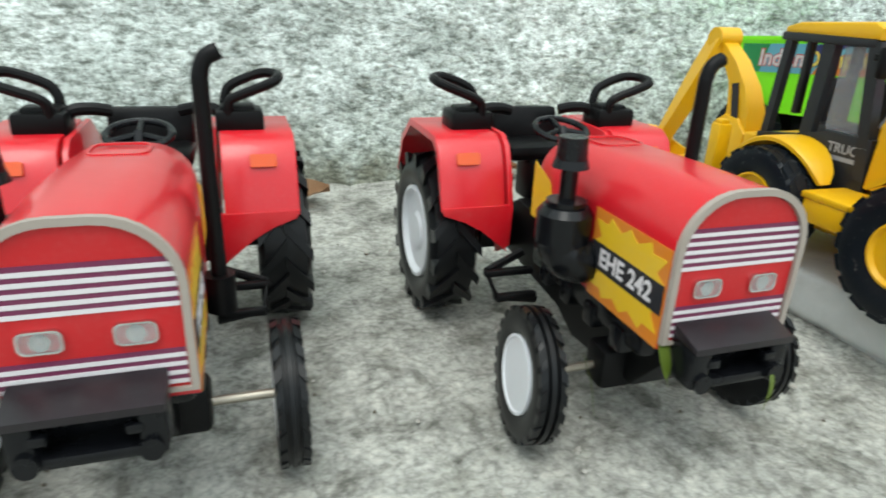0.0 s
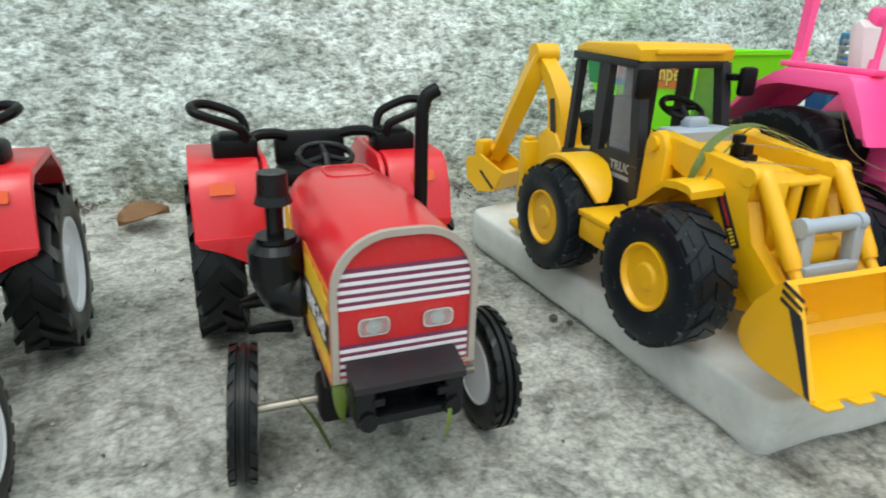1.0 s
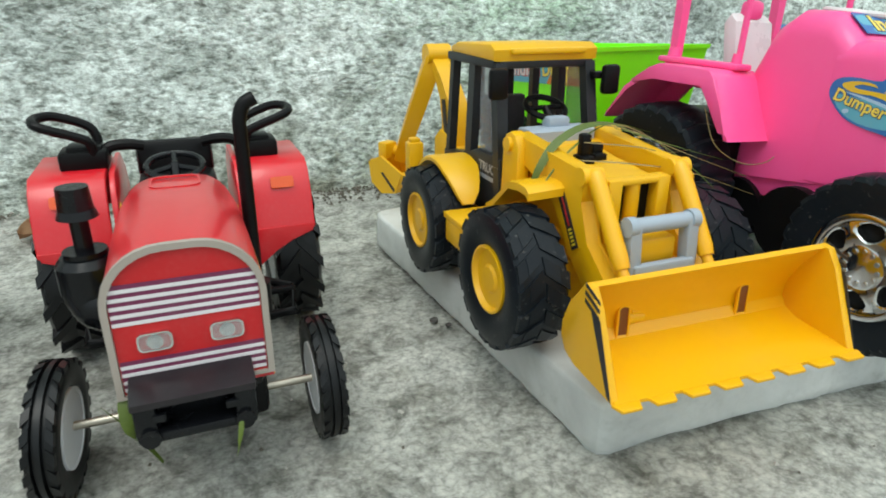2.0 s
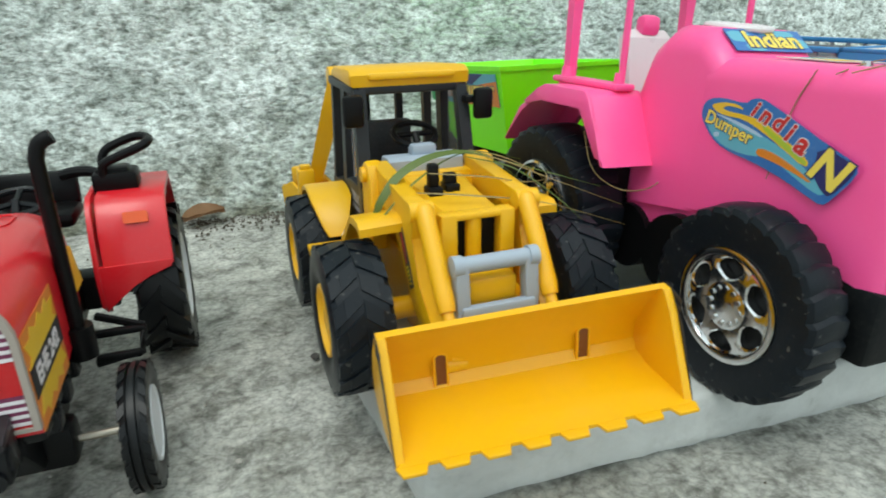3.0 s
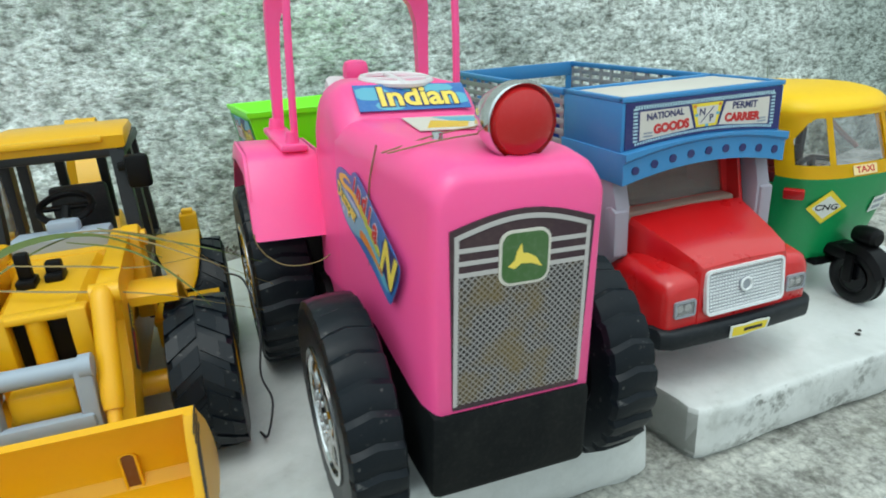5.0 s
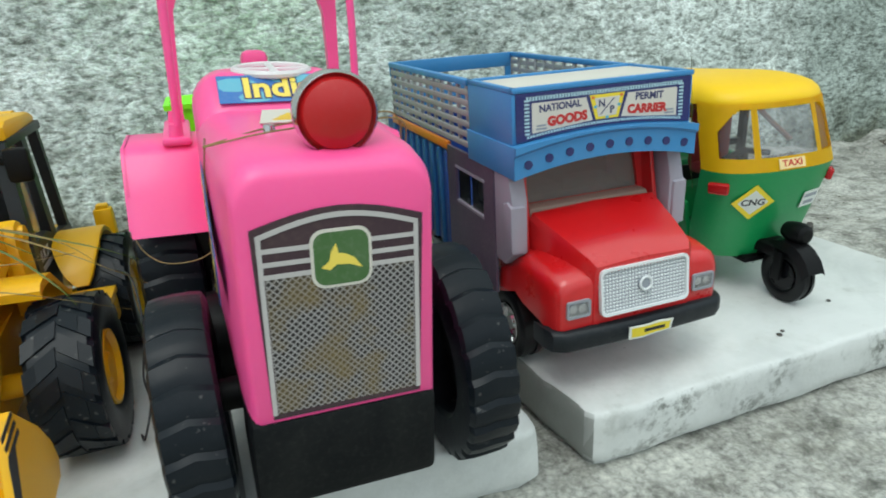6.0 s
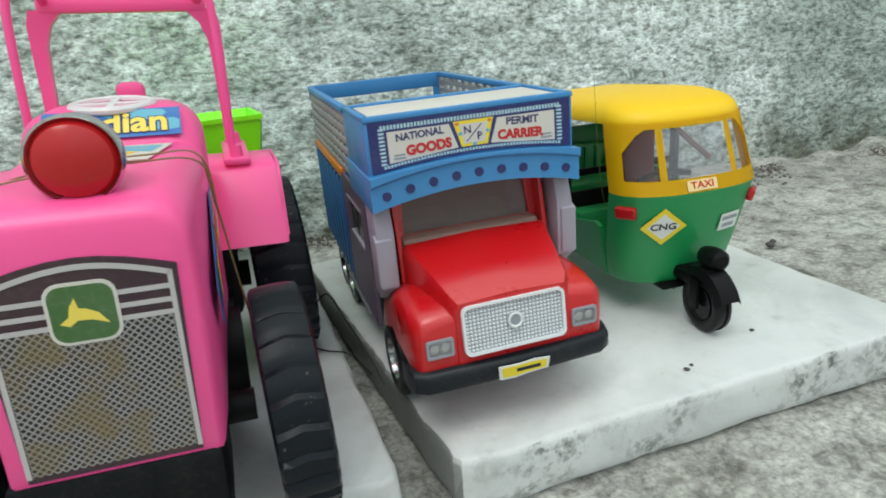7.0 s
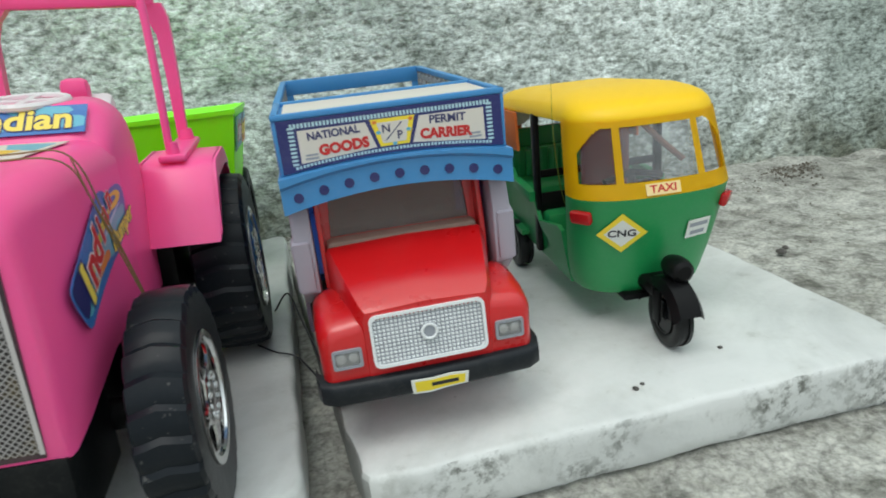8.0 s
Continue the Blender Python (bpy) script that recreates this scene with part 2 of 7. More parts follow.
RED = plastic("red_plastic", (0.64, 0.009, 0.019), 0.28, 0.05, coat=0.4)
GRILLE_RED = plastic("red_print", (0.52, 0.008, 0.012), 0.4, 0.06)
BORDER = plastic("grey_trim", (0.36, 0.31, 0.27), 0.5, 0.2)
WHITE_LINE = plastic("white_print", (0.72, 0.68, 0.70), 0.45, 0.1)
PURPLE_LINE = plastic("purple_print", (0.16, 0.02, 0.07), 0.45, 0.1)
BLACK = plastic("black_plastic", (0.0035, 0.0035, 0.004), 0.36, 0.025, (0.12, 0.12, 0.11), spec=0.17)
BLACK_SHINE = plastic("glossy_black_plastic", (0.004, 0.0045, 0.006), 0.22, 0.02, (0.15, 0.15, 0.15), spec=0.3)
RUBBER = plastic("black_rubber", (0.004, 0.0045, 0.0055), 0.30, 0.03, (0.15, 0.15, 0.15), bump=0.12, spec=0.30)
RUBBER_GREY = plastic("greyed_rubber", (0.006, 0.009, 0.013), 0.32, 0.03, (0.2, 0.2, 0.2), bump=0.2, spec=0.22, specks=0.16)
WHITE_HUB = plastic("white_plastic", (0.74, 0.76, 0.80), 0.35, 0.15, (0.5, 0.46, 0.4))
ORANGE = plastic("orange_lens", (0.75, 0.10, 0.02), 0.25, 0.05)
STEEL = metal("dull_steel", (0.55, 0.50, 0.42), 0.35)
CHROME = metal("chrome_plating", (0.80, 0.80, 0.80), 0.12)
YELLOW = plastic("yellow_plastic", (0.80, 0.435, 0.003), 0.34, 0.05)
YELLOW_DEEP = plastic("orange_yellow_plastic", (0.82, 0.425, 0.002), 0.32, 0.04)
CAB_BLACK = plastic("grey_black_plastic", (0.016, 0.018, 0.021), 0.4, 0.06, (0.2, 0.2, 0.2), spec=0.4)
GREY = plastic("grey_plastic", (0.30, 0.32, 0.36), 0.4, 0.1)
PALE_GREY = plastic("pale_blue_grey_plastic", (0.34, 0.40, 0.47), 0.4, 0.1)
SMOKED = plastic("smoked_plastic", (0.010, 0.007, 0.010), 0.28, 0.05, (0.2, 0.18, 0.2))
DARK_GREY = plastic("dark_grey_plastic", (0.030, 0.032, 0.036), 0.42, 0.1)
PINK = plastic("pink_plastic", (1.0, 0.095, 0.335), 0.34, 0.05, (0.98, 0.42, 0.55), sub=0.1, coat=0.18)
LIME = plastic("lime_plastic", (0.27, 1.0, 0.004), 0.34, 0.05, sub=0.1)
RED_LENS = plastic("red_lens", (0.46, 0.008, 0.010), 0.14, 0.12, (0.4, 0.1, 0.1))
SKY_BLUE = plastic("blue_plastic", (0.05, 0.25, 0.54), 0.38, 0.08)
NAVY = plastic("navy_print", (0.018, 0.022, 0.13), 0.4, 0.08)
CREAM = plastic("cream_print", (0.66, 0.62, 0.55), 0.5, 0.12)
PALE_BLUE = plastic("pale_blue_print", (0.42, 0.62, 0.68), 0.45, 0.1)
TRUCK_RED = plastic("truck_red_plastic", (0.58, 0.007, 0.010), 0.26, 0.05, (0.6, 0.2, 0.18), coat=0.6)
CAB_GREY = plastic("lilac_grey_plastic", (0.34, 0.32, 0.38), 0.42, 0.1)
BUMPER = plastic("slate_black_plastic", (0.008, 0.011, 0.015), 0.4, 0.05, spec=0.3)
TAN = plastic("tan_plastic", (0.36, 0.24, 0.19), 0.5, 0.1)
TAXI_YELLOW = plastic("taxi_yellow_plastic", (0.93, 0.57, 0.003), 0.36, 0.04, spec=0.35)
TAXI_GREEN = plastic("taxi_green_plastic", (0.010, 0.27, 0.075), 0.32, 0.06)
WHITE_LABEL = plastic("white_label", (0.74, 0.76, 0.72), 0.5, 0.1)
YELLOW_LABEL = plastic("yellow_label", (0.86, 0.66, 0.03), 0.45, 0.1)
LETTER_RED = plastic("red_ink", (0.55, 0.02, 0.02), 0.45, 0.05)
LETTER_BLACK = plastic("black_ink", (0.015, 0.015, 0.02), 0.45, 0.05)
LETTER_YELLOW = plastic("yellow_ink", (0.86, 0.66, 0.10), 0.4, 0.05)
STICKER_BLUE = plastic("blue_sticker", (0.03, 0.15, 0.44), 0.35, 0.15, (0.4, 0.5, 0.6))
STICKER_TEAL = plastic("teal_sticker", (0.12, 0.42, 0.55), 0.35, 0.15)
STICKER_YELLOW = plastic("yellow_sticker", (0.80, 0.50, 0.02), 0.35, 0.15)
STICKER_LIME = plastic("lime_sticker", (0.42, 0.52, 0.03), 0.35, 0.15)
STICKER_PALE = plastic("pale_blue_sticker", (0.42, 0.58, 0.74), 0.35, 0.15)
STICKER_ORANGE = plastic("orange_sticker", (0.72, 0.22, 0.02), 0.35, 0.12)
CLEAR_LENS = clear("water_clear_lens", (0.8, 0.8, 0.8), 0.06, 0.82)
WINDOW = clear("clear_window", (0.56, 0.57, 0.60), 0.08, 0.76)
SIDE_WINDOW = clear("clear_side_window", (0.50, 0.48, 0.48), 0.08, 0.86)
WINDSHIELD = clear("smoky_windscreen", (0.44, 0.37, 0.34), 0.08, 0.66)
LEAF_GREEN = plastic("grass_green", (0.075, 0.115, 0.008), 0.45, 0.2, (0.25, 0.3, 0.06))
STRAW = plastic("dry_straw", (0.24, 0.17, 0.05), 0.6, 0.2)
LEAF_BROWN = plastic("dead_leaf", (0.36, 0.20, 0.10), 0.7, 0.5, (0.46, 0.32, 0.2))


def stretched(n, l, scale, stretch, detail=4.0, rough=0.55):
    """Noise whose grains are longer one way than the other."""
    t = coords(n, l, scale, detail, rough)
    mp = n.new("ShaderNodeMapping")
    mp.inputs["Scale"].default_value = stretch
    l.new(t.inputs["Vector"].links[0].from_socket, mp.inputs["Vector"])
    l.new(mp.outputs[0], t.inputs["Vector"])
    return t


def marble(name, dirt_shade):
    """Pale sawn marble: clean clouds on top, crumbs of grey-green dirt in its rough sides, the left face dark with dirt
    and painted shade.
    """
    m, n, l, p = material(name)
    a = coords(n, l, 13.0, 8.0, 0.6)
    a.inputs["Distortion"].default_value = 1.2
    b = coords(n, l, 75.0, 6.0, 0.65)
    c = coords(n, l, 380.0, 4.0, 0.6)
    k = coords(n, l, 26.0, 6.0, 0.7)
    base = ramp(n, l, a.outputs["Fac"], [(0.30, (0.52, 0.535, 0.525)), (0.48, (0.65, 0.665, 0.65)), (0.70, (0.75, 0.76, 0.745))])
    dirt = ramp(n, l, b.outputs["Fac"], [(0.26, (0.55, 0.55, 0.52)), (0.38, (0.9, 0.9, 0.885)), (0.52, (1, 1, 1))])
    x = mixed(n, l, 0.6, base.outputs[0], dirt.outputs[0], "MULTIPLY")
    speck = ramp(n, l, c.outputs["Fac"], [(0.22, (0.30, 0.30, 0.29)), (0.29, (1, 1, 1))])
    y = mixed(n, l, 0.6, x.outputs[0], speck.outputs[0], "MULTIPLY")
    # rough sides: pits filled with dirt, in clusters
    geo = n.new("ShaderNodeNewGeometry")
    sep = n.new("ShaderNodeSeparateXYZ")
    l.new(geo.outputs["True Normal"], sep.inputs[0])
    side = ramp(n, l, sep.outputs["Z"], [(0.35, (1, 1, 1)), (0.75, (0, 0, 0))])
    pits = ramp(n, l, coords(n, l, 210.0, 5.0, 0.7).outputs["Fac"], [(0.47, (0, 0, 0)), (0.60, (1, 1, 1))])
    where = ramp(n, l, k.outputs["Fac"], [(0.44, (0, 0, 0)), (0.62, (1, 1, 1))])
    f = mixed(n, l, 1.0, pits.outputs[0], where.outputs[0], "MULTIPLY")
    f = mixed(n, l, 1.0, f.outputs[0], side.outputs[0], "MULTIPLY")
    # left face: dirt and the shade between the slabs, both put into the colour
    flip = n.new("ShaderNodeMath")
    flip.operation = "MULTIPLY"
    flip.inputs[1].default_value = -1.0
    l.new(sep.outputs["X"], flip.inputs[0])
    gap_dirt_shade = ramp(n, l, flip.outputs[0], [(0.6, (0, 0, 0)), (0.85, (0.8, 0.8, 0.8))])
    f = mixed(n, l, 1.0, f.outputs[0], gap_dirt_shade.outputs[0], "LIGHTEN")
    f = mixed(n, l, 1.0, f.outputs[0], (dirt_shade, dirt_shade, dirt_shade), "MULTIPLY")
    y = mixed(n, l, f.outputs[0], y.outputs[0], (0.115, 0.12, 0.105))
    l.new(y.outputs[0], p.inputs["Base Color"])
    p.inputs["Roughness"].default_value = 0.5
    h = mixed(n, l, 0.5, b.outputs["Fac"], c.outputs["Fac"])
    bumped(n, l, p, h.outputs[0], 0.35, 0.0012)
    return m


def concrete():
    """Worn cement: pale scuffed lumps, a net of dark grit between them, a few dark stains."""
    m, n, l, p = material("weathered_concrete")
    a = coords(n, l, 9.0, 6.0, 0.6)
    b = coords(n, l, 74.0, 7.0, 0.70)
    b.inputs["Distortion"].default_value = 0.6
    c = coords(n, l, 420.0, 4.0, 0.7)
    d = coords(n, l, 42.0, 6.0, 0.7)
    base = ramp(n, l, a.outputs["Fac"], [(0.32, (0.27, 0.268, 0.245)), (0.52, (0.385, 0.383, 0.355)), (0.72, (0.50, 0.50, 0.47))])
    blot = ramp(n, l, b.outputs["Fac"], [(0.35, (0.36, 0.36, 0.335)), (0.42, (0.66, 0.66, 0.64)), (0.49, (1.0, 1.0, 0.99)), (0.62, (1.25, 1.25, 1.23))])
    x = mixed(n, l, 0.88, base.outputs[0], blot.outputs[0], "MULTIPLY")
    stain = ramp(n, l, d.outputs["Fac"], [(0.34, (0.46, 0.455, 0.42)), (0.43, (0.80, 0.80, 0.78)), (0.50, (1, 1, 1)), (0.68, (1.15, 1.15, 1.13))])
    x = mixed(n, l, 0.8, x.outputs[0], stain.outputs[0], "MULTIPLY")
    # crushed stone in the cement
    peb = coords(n, l, 240.0, kind="voronoi")
    peb.feature = "DISTANCE_TO_EDGE"
    net = ramp(n, l, peb.outputs["Distance"], [(0.0, (0.58, 0.58, 0.565)), (0.12, (0.95, 0.95, 0.95)), (0.35, (1.12, 1.12, 1.11))])
    x = mixed(n, l, 0.45, x.outputs[0], net.outputs[0], "MULTIPLY")
    grain = ramp(n, l, c.outputs["Fac"], [(0.34, (0.50, 0.50, 0.49)), (0.48, (1, 1, 1)), (0.66, (1.4, 1.4, 1.38))])
    y = mixed(n, l, 0.7, x.outputs[0], grain.outputs[0], "MULTIPLY")
    l.new(y.outputs[0], p.inputs["Base Color"])
    p.inputs["Roughness"].default_value = 0.85
    h = mixed(n, l, 0.5, b.outputs["Fac"], c.outputs["Fac"])
    bumped(n, l, p, h.outputs[0], 0.55, 0.0018)
    return m


def plaster():
    """Rough-cast: a pale flaky crust over grey hollows, olive grime in broad patches, grime and painted shade at the
    foot.
    """
    m, n, l, p = material("rough_cast_plaster")
    a = coords(n, l, 6.0, 5.0, 0.6)
    e = coords(n, l, 42.0, 6.0, 0.68)
    b = stretched(n, l, 215.0, (0.75, 1.0, 1.35), 4.0, 0.62)
    c = stretched(n, l, 520.0, (0.7, 1.0, 1.2), 3.0, 0.6)
    base = ramp(n, l, a.outputs["Fac"], [(0.30, (0.50, 0.56, 0.535)), (0.50, (0.65, 0.71, 0.685)), (0.72, (0.76, 0.81, 0.79))])
    mid = ramp(n, l, e.outputs["Fac"], [(0.32, (0.58, 0.59, 0.565)), (0.46, (0.90, 0.90, 0.885)), (0.64, (1.12, 1.12, 1.12))])
    x = mixed(n, l, 0.9, base.outputs[0], mid.outputs[0], "MULTIPLY")
    blot = ramp(n, l, b.outputs["Fac"], [(0.32, (0.30, 0.305, 0.28)), (0.43, (0.66, 0.67, 0.65)), (0.50, (0.98, 0.98, 0.98)), (0.60, (1.28, 1.28, 1.28))])
    x = mixed(n, l, 0.95, x.outputs[0], blot.outputs[0], "MULTIPLY")
    grain = ramp(n, l, c.outputs["Fac"], [(0.35, (0.55, 0.55, 0.54)), (0.5, (1, 1, 1)), (0.68, (1.28, 1.28, 1.28))])
    y = mixed(n, l, 0.65, x.outputs[0], grain.outputs[0], "MULTIPLY")
    tc = n.new("ShaderNodeTexCoord")
    sep = n.new("ShaderNodeSeparateXYZ")
    l.new(tc.outputs["Object"], sep.inputs[0])
    # splashed earth and shade coloured in together low on the wall, with a ragged upper edge
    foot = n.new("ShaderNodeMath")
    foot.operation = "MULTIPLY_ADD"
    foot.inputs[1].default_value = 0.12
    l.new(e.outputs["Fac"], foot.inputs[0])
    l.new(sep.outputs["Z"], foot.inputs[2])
    mud_shade = ramp(n, l, foot.outputs[0], [(0.058, (0.42, 0.39, 0.31)), (0.082, (0.74, 0.74, 0.70)), (0.115, (1, 1, 1))])
    y = mixed(n, l, 0.9, y.outputs[0], mud_shade.outputs[0], "MULTIPLY")
    # one old grey-green damp stain with a ragged edge, past the last slab
    rag = n.new("ShaderNodeMath")
    rag.operation = "MULTIPLY_ADD"
    rag.inputs[1].default_value = 0.16
    l.new(a.outputs["Fac"], rag.inputs[0])
    l.new(sep.outputs["X"], rag.inputs[2])
    damp = ramp(n, l, rag.outputs[0], [(0.855, (1, 1, 1)), (0.895, (0.58, 0.61, 0.59))])
    y = mixed(n, l, 1.0, y.outputs[0], damp.outputs[0], "MULTIPLY")
    l.new(y.outputs[0], p.inputs["Base Color"])
    p.inputs["Roughness"].default_value = 0.9
    h = mixed(n, l, 0.4, b.outputs["Fac"], c.outputs["Fac"])
    bumped(n, l, p, h.outputs[0], 0.9, 0.003)
    return m


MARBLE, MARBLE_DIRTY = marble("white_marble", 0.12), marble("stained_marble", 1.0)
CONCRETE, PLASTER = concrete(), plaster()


# ---- ground, wall, slabs ----
def fade(v, lo, hi):
    return max(0.0, min(1.0, (v - lo) / (hi - lo)))


def build_ground():
    """One sheet: fine and uneven near the toys, coarse out to the horizon."""
    xs = [-60, -8, -1.5] + [-0.35 + 0.006 * i for i in range(209)] + [2.5, 9, 60]
    ys = [-60, -8, -1.2, -0.3] + [-0.02 + 0.006 * i for i in range(77)] + [0.6, 2, 60]
    verts = []
    for y in ys:
        for x in xs:
            near = fade(x, -1.0, -0.3) * fade(-x, -1.5, -0.9) * fade(y, -0.3, 0.0)
            z = 0.0016 * noise.fractal(Vector((x * 14, y * 14, 0.3)), 1.0, 2.0, 4) + 0.0007 * noise.noise(Vector((x * 120, y * 120, 1.7)))
            heap = fade(y, 0.33, 0.42)
            z += heap * heap * (0.006 + 0.010 * noise.noise(Vector((x * 9, y * 5, 4.0))) + 0.005 * noise.noise(Vector((x * 40, y * 40, 9.0))))
            verts.append((x, y, (z - 0.0012) * (1.0 if near > 0.5 else near * 2) if y < 0.55 else 0.0))
    w = len(xs)
    faces = [(j * w + i, j * w + i + 1, (j + 1) * w + i + 1, (j + 1) * w + i) for j in range(len(ys) - 1) for i in range(w - 1)]
    me = bpy.data.meshes.new("ground")
    me.from_pydata(verts, [], faces)
    me.polygons.foreach_set("use_smooth", [True] * len(faces))
    me.materials.append(CONCRETE)
    return tagged(new("ground", me), "weathered grey concrete ground with dark blotches and grit", "ground", kind="structure")


WALL_Y, BATTER = 0.395, 0.11


def build_wall():
    """A rough-cast wall with a slight batter, uneven in front, plain behind."""
    xs = [-3.0, -1.2] + [-0.55 + 0.004 * i for i in range(451)] + [2.2, 5.0]
    zs = [-0.05] + [0.004 * i for i in range(61)] + [0.3, 0.5, 0.9, 1.3]
    verts = []
    for z in zs:
        for x in xs:
            v = Vector((x, z, 0.5))
            d = 0.0045 * noise.fractal(v * 18, 1.0, 2.0, 3) + 0.0022 * noise.fractal(v * 95, 1.0, 2.1, 3)
            d += 0.006 * noise.noise(Vector((x * 4, z * 4, 7.0)))
            verts.append((x, WALL_Y + 0.028 * fade(x, 0.45, 0.85) + BATTER * z - d, z))
    w, h = len(xs), len(zs)
    faces = [(j * w + i, j * w + i + 1, (j + 1) * w + i + 1, (j + 1) * w + i) for j in range(h - 1) for i in range(w - 1)]
    n0 = len(verts)
    for z in zs:
        for x in (xs[0], xs[-1]):
            verts.append((x, WALL_Y + 0.40, z))
    top = (h - 1) * w
    faces.append(tuple(top + i for i in range(w)) + (n0 + 2 * h - 1, n0 + 2 * h - 2))
    faces.append((n0 + 2 * h - 2, n0 + 2 * h - 1, n0 + 1, n0))
    faces.append(tuple(j * w for j in range(h)) + tuple(n0 + 2 * j for j in reversed(range(h))))
    faces.append(tuple(j * w + w - 1 for j in reversed(range(h))) + tuple(n0 + 2 * j + 1 for j in range(h)))
    me = bpy.data.meshes.new("wall")
    me.from_pydata(verts, [], faces)
    me.polygons.foreach_set("use_smooth", [True] * len(faces))
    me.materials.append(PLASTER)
    return tagged(new("wall_north", me), "rough-cast grey and white plastered wall, weathered and stained", "wall", kind="structure")


def build_slab(name, corners, top, mat, label):
    """A sawn marble slab with slightly broken edges; corners run round it from above."""
    bm = B()
    outline = []
    sharp = [Vector(c) for c in corners]
    corners = []
    for i, c in enumerate(sharp):
        before, after = (sharp[i - 1] - c).normalized(), (sharp[(i + 1) % len(sharp)] - c).normalized()
        corners += [c + before * 0.0045, c + (before + after) * 0.0013, c + after * 0.0045]
    n = len(corners)
    for i in range(n):
        a, b = Vector(corners[i]), Vector(corners[(i + 1) % n])
        steps = max(1, int((b - a).length / 0.004))
        nrm = Vector((b.y - a.y, a.x - b.x)).normalized()
        for k in range(steps):
            t = k / steps
            p = a.lerp(b, t)
            rough = 0.0007 * noise.fractal(Vector((p.x * 60, p.y * 60, 3)), 1.0, 2.0, 3)
            outline.append(p + nrm * rough)
    c = sum(outline, Vector((0, 0))) / len(outline)
    rings = []
    for z, inset in ((-0.002, 0.0036), (0.0011, 0.0034), (0.0016, 0.0008), (0.0034, 0.0001), (0.006, 0.0), (top - 0.006, 0.0002), (top - 0.0018, 0.0003), (top - 0.0005, 0.0011), (top, 0.0026)):
        r = []
        for p in outline:
            d = (c - p).normalized()
            j = 0.0006 * noise.noise(Vector((p.x * 200, p.y * 200, z * 300)))
            q = p + d * (inset + j)
            r.append((q.x, q.y, z))
        rings.append(r)
    loft(bm, rings)
    ob = finish(name, bm, mat, smooth=50, scale=1.0)
    return tagged(ob, label, "stone slab", "marble slabs")


build_ground()
build_wall()
SLAB = 0.019
build_slab("marble_slab", [(0.2375, 0.1110), (0.4245, 0.1165), (0.3975, 0.3500), (0.2140, 0.2975)], SLAB, MARBLE, "thin dusty grey-white marble slab lying on the concrete")
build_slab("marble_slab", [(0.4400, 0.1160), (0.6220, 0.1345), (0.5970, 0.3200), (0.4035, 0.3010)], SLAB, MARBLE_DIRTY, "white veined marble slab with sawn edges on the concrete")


# ---- red toy tractor; y = 0 at the grille, which faces -y ----
FRONT = dict(u=(1, 0, 0), v=(0, 0, 1))


def arch(w, z0, z1, r, n=8):
    """An upright arch outline in (x, z), from the lower left round over the top to the lower right."""
    pts = [(-w, z0)]
    for cx, a0 in ((-(w - r), 180), (w - r, 90)):
        for k in range(n + 1):
            a = radians(a0 - 90 * k / n)
            pts.append((cx + r * math.cos(a), z1 - r + r * math.sin(a)))
    pts.append((w, z0))
    return pts


def ribbed_tyre(parent, c, r, w):
    """A narrow front tyre with running ribs and notched shoulders."""
    bm = B()
    h = w / 2
    prof = [(-h * 0.80, r * 0.60), (-h, r * 0.70), (-h, r * 0.88), (-h * 0.86, r * 0.965), (-h * 0.45, r * 0.99), (-h * 0.40, r * 0.93), (-h * 0.22, r * 0.93),
            (-h * 0.17, r), (h * 0.17, r), (h * 0.22, r * 0.93), (h * 0.40, r * 0.93), (h * 0.45, r * 0.99), (h * 0.86, r * 0.965), (h, r * 0.88), (h, r * 0.70), (h * 0.80, r * 0.60)]
    lathe(bm, prof, n=48)
    for k in range(22):
        a = 2 * math.pi * k / 22
        for s in (-1, 1):
            lug(bm, (0, 0, 0), s * h * 0.48, s * h * 0.97, a, a + 0.10, 0.20, r * 0.86, r * 1.0, 0.85)
    moulded(bm)
    ob = part("tyre", bm, RUBBER, parent, "black ribbed rubber front tyre")
    ob.location = [v * MM for v in c]
    return ob


def chevron_tyre(parent, c, r, w, count=15):
    """A broad rear tyre with slanted lugs in two rows."""
    bm = B()
    h = w / 2
    prof = [(-h * 0.78, r * 0.58), (-h, r * 0.68), (-h, r * 0.84), (-h * 0.80, r * 0.93), (0, r * 0.945), (h * 0.80, r * 0.93), (h, r * 0.84), (h, r * 0.68), (h * 0.78, r * 0.58)]
    lathe(bm, prof, n=60)
    step = 2 * math.pi / count
    for k in range(count):
        a = k * step
        lug(bm, (0, 0, 0), 0.4, -h * 1.0, a, a + step * 0.85, step * 0.42, r * 0.84, r, 0.75)
        lug(bm, (0, 0, 0), -0.4, h * 1.0, a + step * 0.5, a + step * 1.35, step * 0.42, r * 0.84, r, 0.75)
    moulded(bm)
    ob = part("tyre", bm, RUBBER, parent, "black rubber rear tyre with deep chevron lugs")
    ob.location = [v * MM for v in c]
    return ob


def dished_rim(tyre, side, r, w, mat, label, dish=0.35):
    """A moulded wheel disc, dished, with a bead ring and a centre boss; its outside faces side."""
    bm = B()
    s, h = side, w / 2
    prof = [(s * h * 0.98, r * 0.97), (s * h * 1.0, r * 0.90), (s * h * (1 - dish), r * 0.82), (s * h * (1 - dish), r * 0.42), (s * h * (1 - dish * 0.5), r * 0.34), (s * h * (1 - dish * 0.5), 0.0),
            (-s * h * 0.9, 0.0), (-s * h * 0.9, r * 0.94)]
    lathe(bm, prof, n=40)
    rim = part("rim", bm, mat, tyre, label)
    return rim


